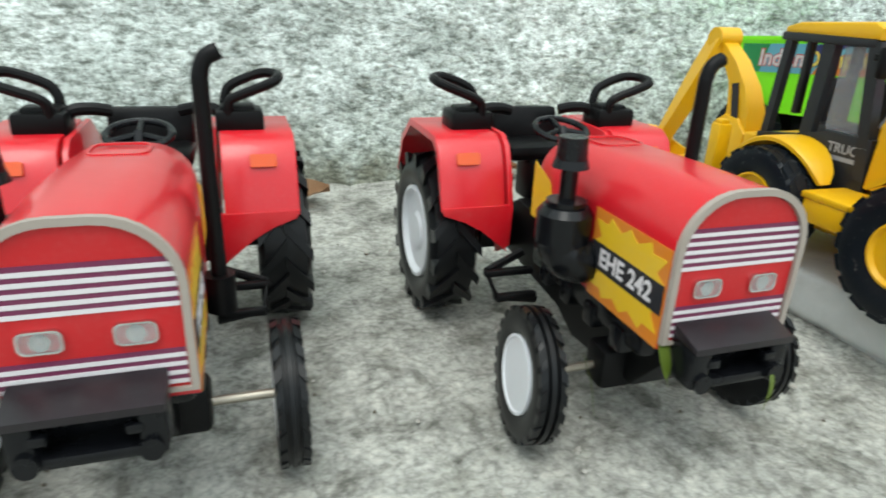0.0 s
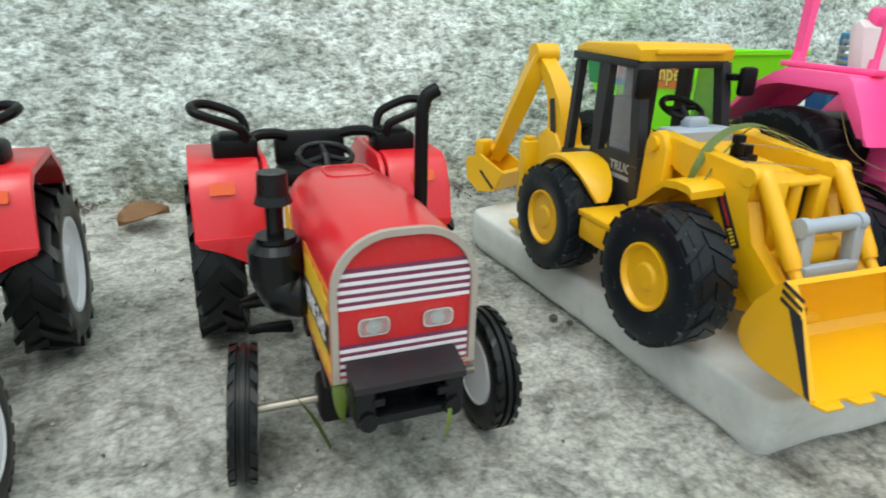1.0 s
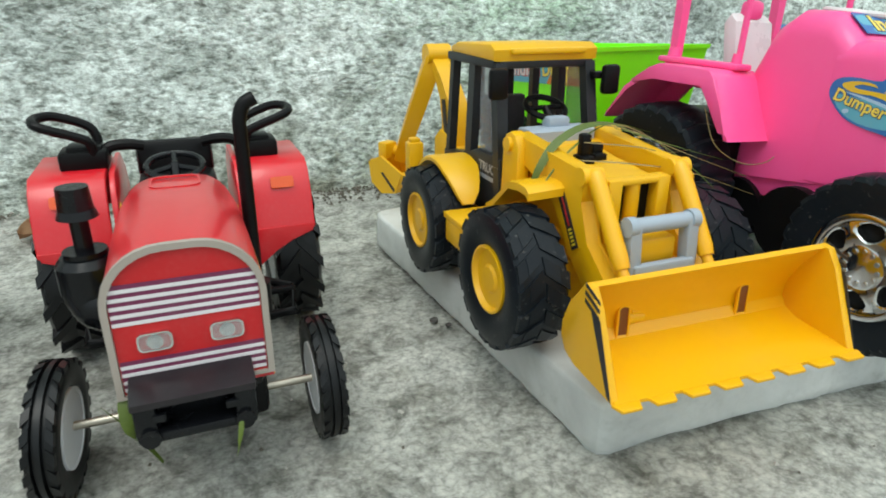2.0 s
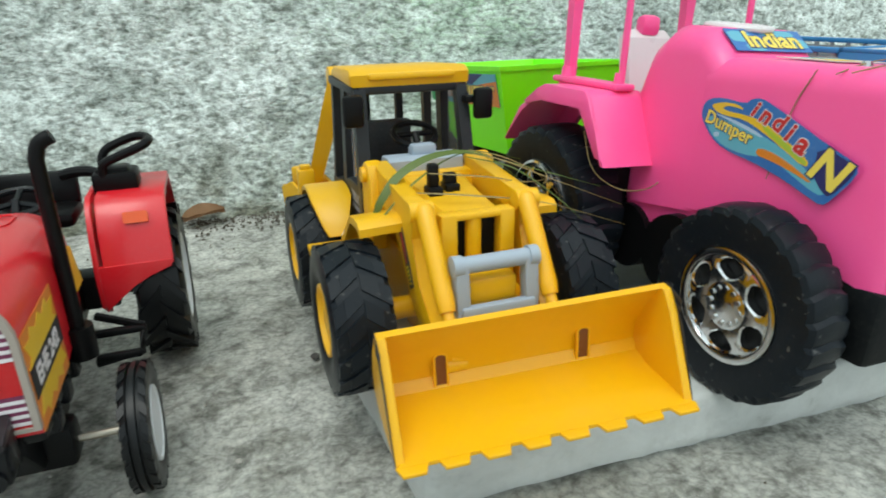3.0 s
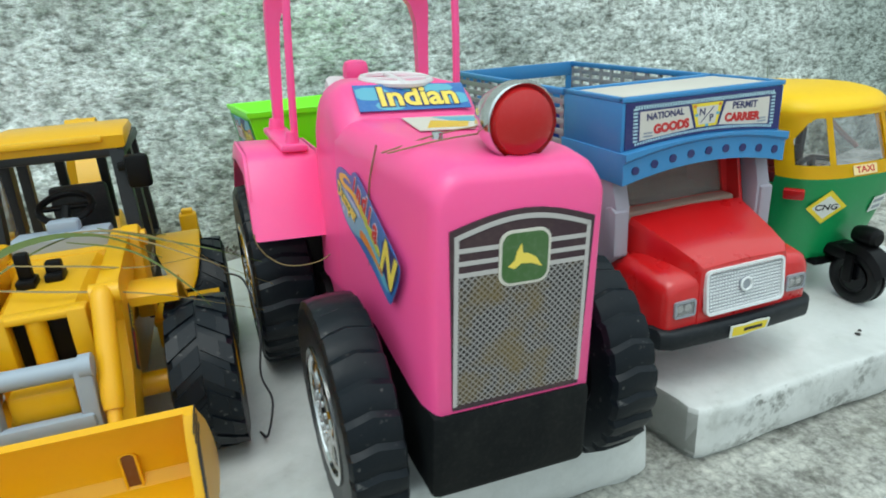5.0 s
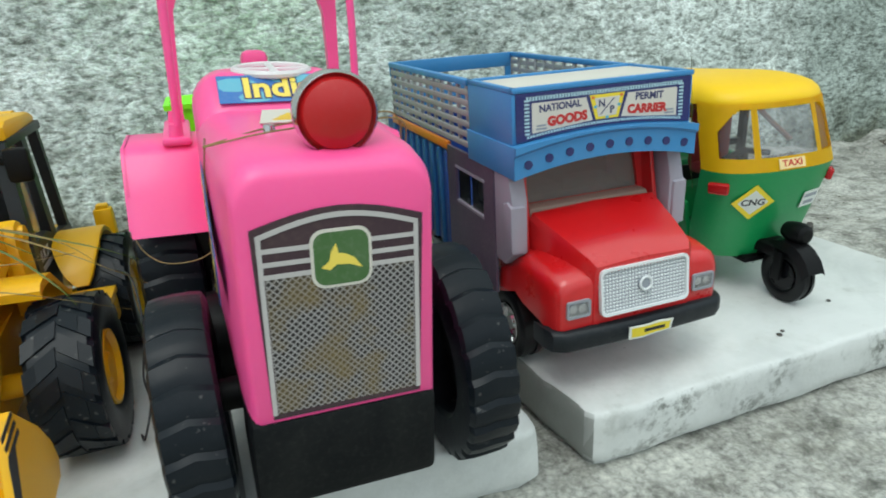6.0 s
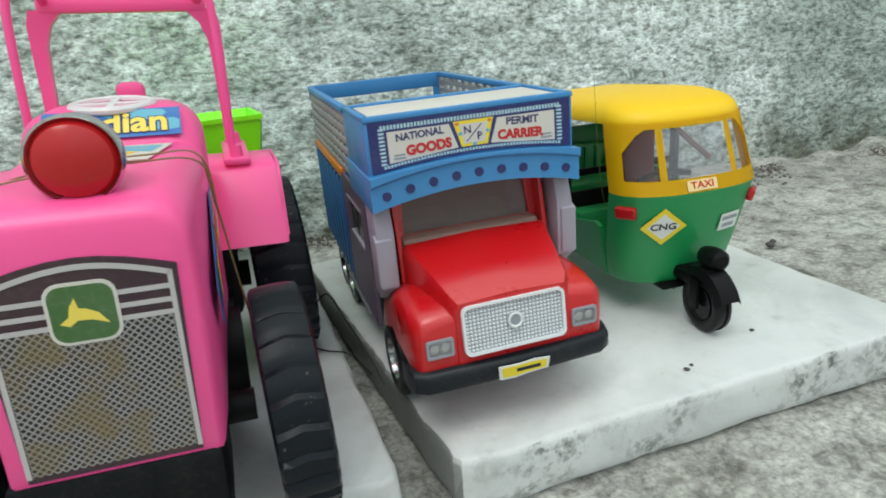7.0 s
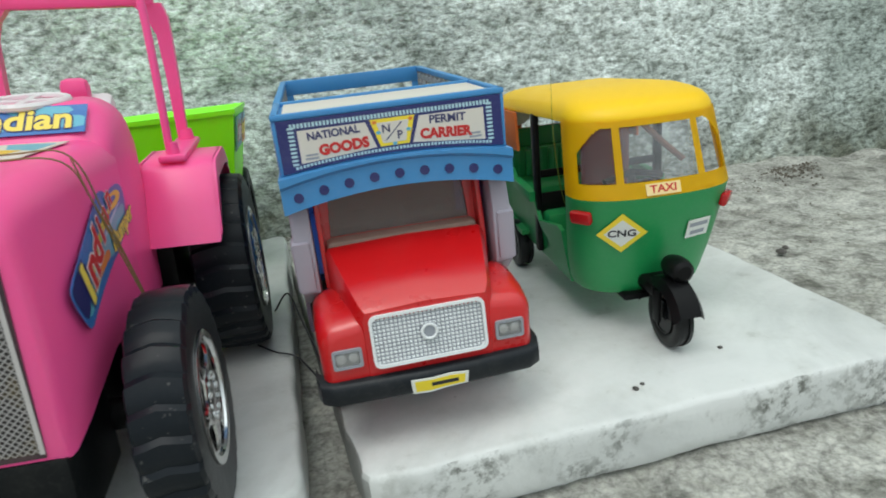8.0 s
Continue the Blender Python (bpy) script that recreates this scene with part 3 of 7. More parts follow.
def build_tractor(m):
    t = thing("toy_tractor", m, "glossy red plastic toy tractor with white wheels on the concrete", "toy tractor", "red toy tractors")
    W = 17.2
    # hood
    bm = B()
    rings = []
    for y, w, z0, z1, r in ((2.2, W, 38, 75.4, 14), (5, W, 38, 75.6, 14), (30, W, 38, 75.2, 12.5), (56, W - 0.2, 40, 74.2, 12), (70, W - 1.2, 42, 73.0, 11), (76, W - 3.2, 43, 70.5, 10)):
        rings.append([(x, y, z) for x, z in arch(w, z0, z1, r)])
    loft(bm, rings)
    hood = part("hood", bm, RED, t, smooth=50)
    bm = B()
    top = plane_at((0, 58, 73.9), (1, 0, 0), (0, 1, -0.02))
    strip(bm, rounded(-7, -7, 7, 7, 3.4), rounded(-6.3, -6.3, 6.3, 6.3, 3.0), 0.6, top)
    part("hood_hatch", bm, RED, hood)
    # grille
    g = plane_at((0, 2.15, 0), **FRONT)
    bm = B()
    strip(bm, arch(W + 0.2, 39.8, 76.0, 14), arch(W - 1.3, 40.6, 74.5, 12.8), 1.6, g)
    border = part("grille_border", bm, BORDER, t, "dull grey grille border")
    bm = B()
    plate(bm, arch(W - 1.4, 40.4, 74.4, 12.8), 0.7, g)
    grille = part("grille", bm, GRILLE_RED, t, "red grille panel with white and purple stripes")
    gm = plane_at((0, 1.45, 0), **FRONT)
    bm, dark = B(), B()
    for z0, z1, count in ((57.9, 67.7, 5), (41.4, 49.1, 4)):
        step = (z1 - z0) / count
        for k in range(count):
            z = z0 + k * step
            plate(bm, rect(-W + 1.6, z, W - 1.6, z + step * 0.46), 0.25, gm)
            plate(dark, rect(-W + 1.6, z + step * 0.46, W - 1.6, z + step), 0.12, gm)
    part("white_stripes", bm, WHITE_LINE, grille)
    part("purple_stripes", dark, PURPLE_LINE, grille)
    for x in (-7.7, 7.7):
        bm = B()
        strip(bm, rounded(x - 3.7, 51.0, x + 3.7, 55.6, 1.4), rounded(x - 3.3, 51.4, x + 3.3, 55.2, 1.2), 0.9, gm)
        lamp = part("headlight", bm, CHROME, t, "chrome toy headlight")
        bm = B()
        plate(bm, rounded(x - 3.3, 51.4, x + 3.3, 55.2, 1.2), 0.2, gm)
        part("lamp_well", bm, GRILLE_RED, lamp, "red bottom of the lamp")
        bm = B()
        lathe(bm, [(0.0, 0), (-0.2, 1.7), (-0.6, 1.8), (-0.3, 0.8), (-0.9, 0)], (x, 1.3, 53.3), 18, "y")
        part("reflector", bm, CHROME, lamp)
        bm = B()
        plate(bm, rounded(x - 3.3, 51.4, x + 3.3, 55.2, 1.2), 0.15, gm @ Matrix.Translation((0, 0, 0.9)))
        part("lens", bm, CLEAR_LENS, lamp)
    # side decals
    for s in (-1, 1):
        sm = plane_at((s * (W + 0.05), 18.5, 50.5), (0, s, 0), (0, 0, 1))
        bm = B()
        plate(bm, rect(-16, -12.5, 16, 12), 0.2, sm)
        dec = part("side_decal", bm, STICKER_ORANGE, t, "orange and yellow flame decal on the hood side")
        sm = plane_at((s * (W + 0.25), 18.5, 50.5), (0, s, 0), (0, 0, 1))
        bm = B()
        flame = []
        for k in range(28):
            a = 2 * math.pi * k / 28
            q = 1.0 if k % 2 else 0.80
            flame.append((15 * q * max(-1, min(1, 1.3 * math.cos(a))), 11.2 * q * max(-1, min(1, 1.3 * math.sin(a)))))
        plate(bm, flame, 0.12, sm)
        part("flame", bm, STICKER_YELLOW, dec)
        sm = plane_at((s * (W + 0.37), 18.5, 50.5), (0, s, 0), (0, 0, 1))
        bm = B()
        plate(bm, rect(-15.6, -4.2, 15.6, 3.2), 0.1, sm)
        part("band", bm, LETTER_BLACK, dec)
        part("lettering", lettering("EHE 242", 6.6, plane_at((s * (W + 0.47), 18.5, 49.9), (0, s, 0), (0, 0, 1)), bold=0.03), WHITE_LINE, dec)
        bm = B()
        plate(bm, [(-8, -9), (9, -9), (3, 5), (-8, 9)], 0.2, plane_at((s * (W - 0.5), 66, 56), (0, s, 0), (0, 0, 1)))
        part("rear_decal", bm, STICKER_YELLOW, t)
    # chassis and engine
    bm = B()
    prism(bm, [(7, 38), (7, 30), (19, 16), (52, 13), (62, 20), (112, 22), (118, 34), (100, 44), (70, 42)], "x", -10, 10, 1.2)
    box(bm, (0, 110, 30), (44, 12, 14), 2)
    part("chassis", bm, BLACK, t)
    bm = B()
    box(bm, (0, 42, 36), (31, 64, 12), 2)
    for y in (20, 34, 48, 62):
        box(bm, (0, y, 31), (33, 6, 7), 1)
    part("engine_block", bm, BLACK_SHINE, t)
    # bumper block
    bm = B()
    box(bm, (0, -4.6, 30.2), (28, 9.4, 2.6), 0.8)
    for s in (-1, 1):
        box(bm, (s * 11.6, -4.6, 34.6), (5.4, 9.6, 10.4), 1.2)
        cyl(bm, (s * 11.0, -10.2, 30.8), (s * 11.0, -1, 30.8), 2.4, n=16)
        box(bm, (s * 8.4, -8.6, 35.4), (3.2, 2.2, 2.0), 0.4)
    box(bm, (0, -1.8, 34.5), (26, 2.4, 11), 0.5)
    fit_on = Matrix.Translation((-1.2, 2.2, 3.0)) @ Matrix.Diagonal((0.92, 1, 1, 1))
    bmesh.ops.transform(bm, matrix=fit_on, verts=bm.verts)
    moulded(bm)
    bump = part("front_weight", bm, BLACK_SHINE, t, "glossy black front weight block")
    bm = B()
    prism(bm, [(-9.8, 38.4), (-9.8, 40.0), (-1.4, 42.4), (-1.4, 39.6)], "x", -14.6, 14.6, 0.5)
    bmesh.ops.transform(bm, matrix=fit_on, verts=bm.verts)
    part("weight_cover", bm, SMOKED, bump, "dark plum plastic cover")
    # wheels
    for s in (-1, 1):
        ty = ribbed_tyre(t, (s * 35 - 1.5, 27.4, 18.5), 18.5, 7.4)
        if s < 0:
            ty.rotation_euler = (0, radians(4), radians(-6))
        dished_rim(ty, s, 11.2, 7.6, WHITE_HUB, "white plastic wheel disc")
        dished_rim(ty, -s, 11.2, 7.4, WHITE_HUB, "white plastic wheel disc")
        ty = chevron_tyre(t, (s * 38.0, 112, 29.6), 29.6, 17)
        dished_rim(ty, s, 17.8, 16.4, WHITE_HUB, "white plastic wheel disc", dish=0.25)
    bm = B()
    cyl(bm, (-37, 27.4, 18.5), (34, 27.4, 18.5), 1.2, n=12)
    part("front_axle", bm, STEEL, t, "thin steel front axle rod")
    bm = B()
    box(bm, (0, 27, 19), (34, 10, 12), 1.8)
    part("axle_housing", bm, BLACK, t)
    bm = B()
    cyl(bm, (-34, 112, 29.6), (34, 112, 29.6), 4, n=14)
    part("rear_axle", bm, BLACK, t)
    # rear mudguards
    for s in (-1, 1):
        bm = B()
        outer = [(83.0, 46), (86.5, 58), (90, 66.2), (95, 69.4), (126, 69.4), (138, 61), (145, 45)]
        inner = [(143, 45), (136, 59.5), (125, 67.4), (96, 67.4), (91.6, 64.6), (88.5, 57.4), (85, 46)]
        a, b = sorted((s * 22, s * 44.5))
        prism(bm, outer + inner, "x", a, b, 0.5)
        plate_in = outer + [(143, 40), (122, 40), (110, 48), (98, 36), (92, 27), (84, 32)]
        a, b = sorted((s * 19.0, s * 20.8))
        prism(bm, plate_in, "x", a, b, 0.3)
        low = [(s * 20.5, 47.4), (s * 44.4, 47.4), (s * 43.4, 44.6), (s * 36, 42.4), (s * 30, 38.6), (s * 20.5, 30.5)]
        prism(bm, low if s > 0 else low[::-1], "y", 82.9, 84.9, 0.3)
        guard = part("mudguard", bm, RED, t, smooth=40)
        bm = B()
        fm = plane_at((s * 34.5, 88.2, 62.4), (1, 0, 0), (0, 3.5, 8.2))
        plate(bm, rounded(-4.0, -2.0, 4.0, 2.0, 0.7), 1.1, fm)
        part("indicator", bm, ORANGE, guard, "orange indicator lens")
        bm = B()
        box(bm, (s * 28.5, 108, 72), (15, 13, 7), 1.4)
        box(bm, (s * 28, 108, 75.5), (11, 9, 2.6), 1.0)
        lampbox = part("fender_box", bm, BLACK, t, "black plastic box on the mudguard")
        bm = B()
        tube(bm, bent([(s * 25, 103, 74), (s * 25.5, 102.5, 78), (s * 28, 102, 80), (s * 38, 101, 84), (s * 41, 103, 85.4), (s * 41, 109, 86), (s * 36, 112.5, 86), (s * 27, 113, 82.5), (s * 24.4, 112.6, 79), (s * 24, 112, 75)], 5), 1.6, 10)
        part("grab_handle", bm, BLACK, lampbox)
        bm = B()
        tube(bm, bent([(s * 24, 110, 70), (s * 21, 111, 74.5), (s * 15, 112, 75), (s * 10, 113, 74)], 5), 2.0, 10)
        part("seat_arm", bm, BLACK, t)
        # footplate and pedals
        bm = B()
        box(bm, (s * 25, 70, 29), (17, 3.2, 2.4), 0.8)
        box(bm, (s * 25, 63, 23.5), (14, 3.2, 2.4), 0.8)
        tube(bm, [(s * 18, 76, 33), (s * 32, 71, 29.5), (s * 32, 63, 24), (s * 18, 63, 22)], 1.5, 8)
        part("footstep", bm, BLACK, t)
    # seat and steering
    bm = B()
    box(bm, (0, 112, 60), (27, 22, 6), 2.5)
    box(bm, (0, 121.5, 69), (27, 5, 14), 2.2, Matrix.Translation((0, 123.5, 66.6)) @ Matrix.Rotation(radians(-12), 4, "X") @ Matrix.Translation((0, -123.5, -69)))
    box(bm, (0, 106, 50), (12, 14, 16), 2)
    part("seat", bm, BLACK, t)
    bm = B()
    sw = pose(0, 91, 71.0, 14, 0, 0)
    torus(bm, sw, 9.0, 1.1)
    for a in (90, 210, 330):
        e = sw @ Vector((9 * math.cos(radians(a)), 9 * math.sin(radians(a)), 0))
        cyl(bm, sw @ Vector((0, 0, 0)), e, 1.0, n=8)
    cyl(bm, sw @ Vector((0, 0, 0.8)), (0, 80, 56), 1.6, n=10)
    part("steering_wheel", bm, BLACK_SHINE, t)
    # exhaust and air cleaner
    bm = B()
    tube(bm, bent([(18.9, 46, 38), (18.9, 46, 60), (18.9, 46.2, 89), (19.2, 46.4, 94), (20.6, 46.6, 97.2), (23.6, 46.8, 98.8)], 5), 2.0, 12)
    cyl(bm, (18.9, 46, 34), (18.9, 46, 44), 4, n=14)
    part("exhaust_pipe", bm, BLACK, t)
    bm = B()
    ax, ay = -23.7, 40.0
    for z0, z1, r0, r1 in ((49.5, 51.5, 6.6, 7.7), (51.5, 59.5, 7.7, 7.7), (59.5, 61.5, 7.7, 6.2), (61.5, 63, 5.4, 5.4), (62.5, 73, 2.3, 2.3), (72, 74.2, 5.0, 4.3), (74.2, 80, 4.2, 3.8)):
        cyl(bm, (ax, ay, z0), (ax, ay, z1), r0, r1, n=22)
    tube(bm, bent([(ax, ay, 54), (ax + 0.4, ay - 1, 49.5), (ax + 2.6, ay - 2.5, 47), (ax + 6, ay - 3, 46.5), (ax + 10, ay - 3, 47)], 5), [7.3] * 5 + [7.0] * 5 + [6.7] * 5 + [6.2] * 5 + [5.5], 18)
    moulded(bm)
    part("air_cleaner", bm, BLACK_SHINE, t)
    return t


tractor_near = build_tractor(pose(0.1345, 0.1215, 0, 0, 0, 3.8))
tractor_far = copy_thing(tractor_near, pose(0.0003, 0.1205, 0, 0, 0, 3.6))
# its wheels have slid a little along the axles
for ob in tractor_far.children:
    if ob.name.startswith(("tyre", "front_axle", "exhaust_pipe")):
        ob.location.x += 0.0016


# ---- yellow toy backhoe loader; origin under the front axle, bucket towards -y ----
def block_tyre(parent, c, r, w, count=18):
    """A fat tyre with broad, low, slightly swept bars on both sides of a middle seam, half a step apart."""
    bm = B()
    h = w / 2
    prof = [(-h * 0.82, r * 0.48), (-h * 0.97, r * 0.60), (-h, r * 0.82), (-h * 0.93, r * 0.92), (-h * 0.78, r * 0.965), (0, r * 0.975), (h * 0.78, r * 0.965), (h * 0.93, r * 0.92), (h, r * 0.82), (h * 0.97, r * 0.60), (h * 0.82, r * 0.48)]
    lathe(bm, prof, n=56)
    step = 2 * math.pi / count
    for k in range(count):
        a = k * step
        for s, off in ((-1, 0.0), (1, 0.5)):
            a0 = a + step * off
            lug(bm, (0, 0, 0), s * 0.3, s * h * 0.56, a0, a0 + step * 0.44, step * 0.74, r * 0.93, r, 0.9)
            lug(bm, (0, 0, 0), s * h * 0.55, s * h * 0.92, a0 + step * 0.43, a0 + step * 0.72, step * 0.74, r * 0.92, r * 0.99, 0.9)
    moulded(bm)
    ob = part("tyre", bm, RUBBER_GREY, parent, "fat black rubber tyre with block tread")
    ob.location = [v * MM for v in c]
    return ob


def build_loader(m):
    t = thing("toy_backhoe_loader", m, "yellow plastic toy backhoe loader with black cab on marble slab", "toy digger")
    R = 23.0
    for y, w, q, hub in ((0.5, 18.0, R, 0.50), (65, 17.0, 21.8, 0.53)):
        for s in (-1, 1):
            ty = block_tyre(t, (s * (44.6 - w / 2), y, q), q, w)
            dished_rim(ty, s, q * hub, w * 0.94, YELLOW, "yellow plastic wheel disc", dish=0.2)
    bm = B()
    prism(bm, [(-20, 14), (-20, 30), (30, 34), (40, 40), (92, 40), (100, 34), (100, 14), (80, 10), (0, 10)], "x", -14, 14, 1.0)
    for y, z in ((0.5, R), (65, 21.8)):
        cyl(bm, (-36, y, z), (36, y, z), 3.5, n=14)
    part("chassis", bm, YELLOW_DEEP, t)
    # hood with slotted nose
    bm = B()
    loft(bm, [[(-w, y, z0), (w, y, z0), (w, y, z1 - 3), (w - 3, y, z1), (-w + 3, y, z1), (-w, y, z1 - 3)] for y, w, z0, z1 in ((-8.6, 11.0, 33, 54.6), (12, 11.6, 30, 56), (28, 13, 30, 57.5), (40, 16, 30, 58.5))])
    hood = part("hood", bm, YELLOW, t, smooth=25)
    bm = B()
    for x0, x1 in ((-11.2, -6.2), (7.0, 11.6)):
        box(bm, ((x0 + x1) / 2, -11.2, 43), (x1 - x0, 5, 25), 0.6)
    box(bm, (0.2, -11.0, 54.3), (22.8, 5.0, 2.0), 0.7)
    box(bm, (0.2, -11.2, 30.5), (22.8, 5.4, 3), 0.8)
    part("nose_frame", bm, YELLOW, t)
    bm = B()
    cyl(bm, (-0.5, -10.8, 31), (-0.5, -10.8, 53.6), 2.4, n=18)
    part("nose_bar", bm, YELLOW_DEEP, t)
    # black sheet on the hood face stands for the shade inside the nose
    bm = B()
    box(bm, (0.3, -8.9, 42.5), (14.5, 0.8, 22.6), 0)
    part("nose_opening", bm, BLACK, t, "black sheet painted as the shade behind the nose bar")
    for x, y, top in ((-5.4, 9, 65), (1.0, 11.5, 61)):
        bm = B()
        box(bm, (x, y, 56.6), (4.8, 6.5, 2.8), 0.7)
        box(bm, (x, y + 0.5, (56 + top) / 2), (3.4 if x < 0 else 4.2, 3.4, top - 56), 0.7)
        part("exhaust_stub", bm, BLACK, hood, "small black plastic exhaust stub")
    bm = B()
    prism(bm, [(24, 52), (26, 57.6), (40, 58.6), (40, 52)], "x", -15.4, 15.4, 1.0)
    part("scuttle", bm, YELLOW, hood)
    # front mudguards: wavy flat wings
    for s in (-1, 1):
        bm = B()
        rows = []
        for y, z in ((-2, 50.6), (0, 52.0), (5, 52.2), (11, 51.2), (17, 47.6), (22, 43.4), (27, 40.5)):
            rows.append([(s * 14, y, z + 0.8), (s * 32, y, z - (0.0 if y < 12 else 1.5)), (s * 32, y, z - 2.4 - (0.0 if y < 12 else 1.5)), (s * 14, y, z - 1.8)])
        loft(bm, rows)
        part("front_mudguard", bm, YELLOW, t)
    # rear mudguards
    for s in (-1, 1):
        bm = B()
        rows = []
        for k in range(15):
            a = radians(152 - 132 * k / 14)
            f = fade(k, 0, 4) ** 0.6
            x0, x1 = 29.0 - 7.0 * f, 33.0 + 4.0 * f
            co, si = math.cos(a), math.sin(a)
            rows.append([(s * x, 65.5 + q * co, 21.8 + q * si) for x, q in ((x0, 25.4), (x1 - 0.8, 25.4), (x1, 24.8), (x1, 23.4), (x0, 23.4))])
        loft(bm, rows)
        part("rear_mudguard", bm, YELLOW, t, smooth=45)
        bm = B()
        box(bm, (s * 32.0, 101, 31), (7.0, 6.0, 29), 0.9)
        box(bm, (s * 32.0, 101, 46.2), (4.6, 4.2, 2.2), 0.6)
        box(bm, (s * 32.4, 101, 5), (8.4, 12, 3), 0.9)
        box(bm, (s * 32.2, 101, 12), (3.6, 3.6, 14), 0.6)
        part("stabilizer_leg", bm, YELLOW, t)
        bm = B()
        box(bm, (s * 31, 33.5, 25.6), (20, 18, 9), 1.2)
        box(bm, (s * 31, 33.5, 31), (20.6, 20, 2.4), 0.5)
        part("side_step", bm, YELLOW, t)
    # cab
    CX, Y0, Y1, Z0, Z1 = 21.0, 38.5, 90.0, 36.0, 84.0
    def post(bm, x, y0, y1, th=3.4, dp=3.4):
        loft(bm, [[(x - th / 2, y0 - dp / 2, Z0), (x + th / 2, y0 - dp / 2, Z0), (x + th / 2, y0 + dp / 2, Z0), (x - th / 2, y0 + dp / 2, Z0)],
                  [(x * 0.93 - th / 2, y1 - dp / 2, Z1), (x * 0.93 + th / 2, y1 - dp / 2, Z1), (x * 0.93 + th / 2, y1 + dp / 2, Z1), (x * 0.93 - th / 2, y1 + dp / 2, Z1)]])
    bm = B()
    for s in (-1, 1):
        post(bm, s * (CX - 1), Y0, Y0 + 9, 4.2, 4.6)
        post(bm, s * (CX - 1), 67, 66.5, 3.4, 5.5)
        post(bm, s * (CX - 1), Y1 - 2, Y1 - 4)
        box(bm, (s * (CX - 1.8), (Y0 + Y1) / 2 + 4, Z1 - 0.6), (3.6, 43, 3.2), 0.6)
        prism(bm, [(Y0 - 2, 28), (Y0 - 1, 51), (58, 51), (67, 47), (91, 44), (91, 36), (62, 36), (58, 28)], "x", *sorted((s * (CX - 3), s * (CX + 0.6))), 0.5)
    box(bm, (0, Y0 + 9, Z1 - 0.4), (38, 4, 3.4), 0.6)
    box(bm, (0, Y1 - 3, Z1 - 0.4), (38, 3.4, 3.4), 0.6)
    for x in (-7, 7):
        box(bm, (x, Y1 - 3, 68), (3.2, 3, 32), 0.5)
    box(bm, (0, 64, 37), (40, 46, 3), 0.6)
    cab = part("cab_frame", bm, CAB_BLACK, t, "black plastic cab frame")
    bm = B()
    prism(bm, [(Y0 + 7, Z1 + 0.6), (Y0 + 6.4, Z1 + 4.6), (Y0 + 10, Z1 + 6.6), (Y1 - 7, Z1 + 5), (Y1, Z1 + 3), (Y1, Z1 + 0.5)], "x", -21.8, 21.8, 1.3)
    for v in bm.verts:
        v.co.x *= 1 - 0.10 * fade(v.co.y, 50, 90)
    roof = part("cab_roof", bm, YELLOW, t, "yellow plastic cab roof")
    bm = B()
    box(bm, (0, Y0 + 6.6, Z1 + 4.0), (31, 4, 2.2), 0.8)
    part("roof_ridge", bm, YELLOW, roof)
    for s in (-1, 1):
        bm = B()
        prism(bm, [(Y0 + 3, 45), (Y0 + 8, Z1 - 1), (60, Z1 - 1), (60, 52), (53, 45)], "x", *sorted((s * (CX - 2.2), s * (CX - 1.6))))
        part("side_window", bm, WINDOW, cab, "clear plastic side window")
        bm = B()
        box(bm, (s * 23.4 + 0.9, 39.5, 77.6), (7.2, 3.4, 10.8), 1.4)
        box(bm, (s * 20.8, 42.5, 79), (5, 4, 2.4), 0.4)
        part("mirror", bm, BLACK, cab, "black plastic wing mirror")
        sm = plane_at((s * (CX + 0.65), 46.5, 45.5), (0, s, 0), (0, 0, 1))
        part("lettering", lettering("TRUCK", 5.0, sm, bold=0.02), GREY, cab, "grey lettering on the cab side")
        bm = B()
        plate(bm, rect(-8, -4.4, 9, -2.8), 0.12, sm)
        part("print_bar", bm, GREY, cab)
    bm = B()
    prism(bm, [(30, 54), (30, 61.5), (32, 62.6), (40, 62.0), (44, 54)], "x", -13.6, 13.2, 0.8)
    box(bm, (0.4, 37, 63.6), (9, 6, 4.4), 1.2)
    part("dashboard", bm, PALE_GREY, cab, "grey plastic dashboard")
    bm = B()
    sw = pose(0.4, 45, 67.6, 22, 0, 0)
    torus(bm, sw, 7.6, 1.15, 24, 8)
    box(bm, (0, 0, 0), (13, 2, 1.2), 0.3, sw)
    cyl(bm, sw @ Vector((0, 0, 0)), (0.4, 39, 62), 1.5, n=10)
    part("steering_wheel", bm, BLACK, cab)
    bm = B()
    box(bm, (-1, 67, 48), (19, 16, 6), 2)
    box(bm, (-1, 76, 58), (19, 4.5, 20.5), 1.6)
    part("seat", bm, DARK_GREY, cab, "dark grey seat")
    # loader towers and arms
    for s in (-1, 1):
        bm = B()
        prism(bm, [(24, 34), (24, 58), (26.5, 62), (30, 63), (33.5, 61.5), (35, 58), (36, 34)], "x", *sorted((s * 17, s * 22)), 0.8)
        cyl(bm, (s * 16, 30, 58.5), (s * 23.4, 30, 58.5), 2.6, n=14)
        part("loader_tower", bm, YELLOW, t)
        bm = B()
        prism(bm, [(34, 61), (30, 53.5), (8, 48), (2, 44), (-6, 31), (-20, 20), (-36, 20), (-38, 25), (-26, 29), (-15.5, 37), (-10.5, 49), (-12.4, 55), (-11.6, 58.4), (-8.4, 59.6), (0, 58.6), (30, 62.5)], "x", *sorted((s * 14.0, s * 19.2)), 0.8)
        cyl(bm, (s * 13.4, -36, 23), (s * 19.8, -36, 23), 2.6, n=14)
        cyl(bm, (s * 12.8, -10.2, 56.8), (s * 19.8, -10.2, 56.8), 2.9, n=16)
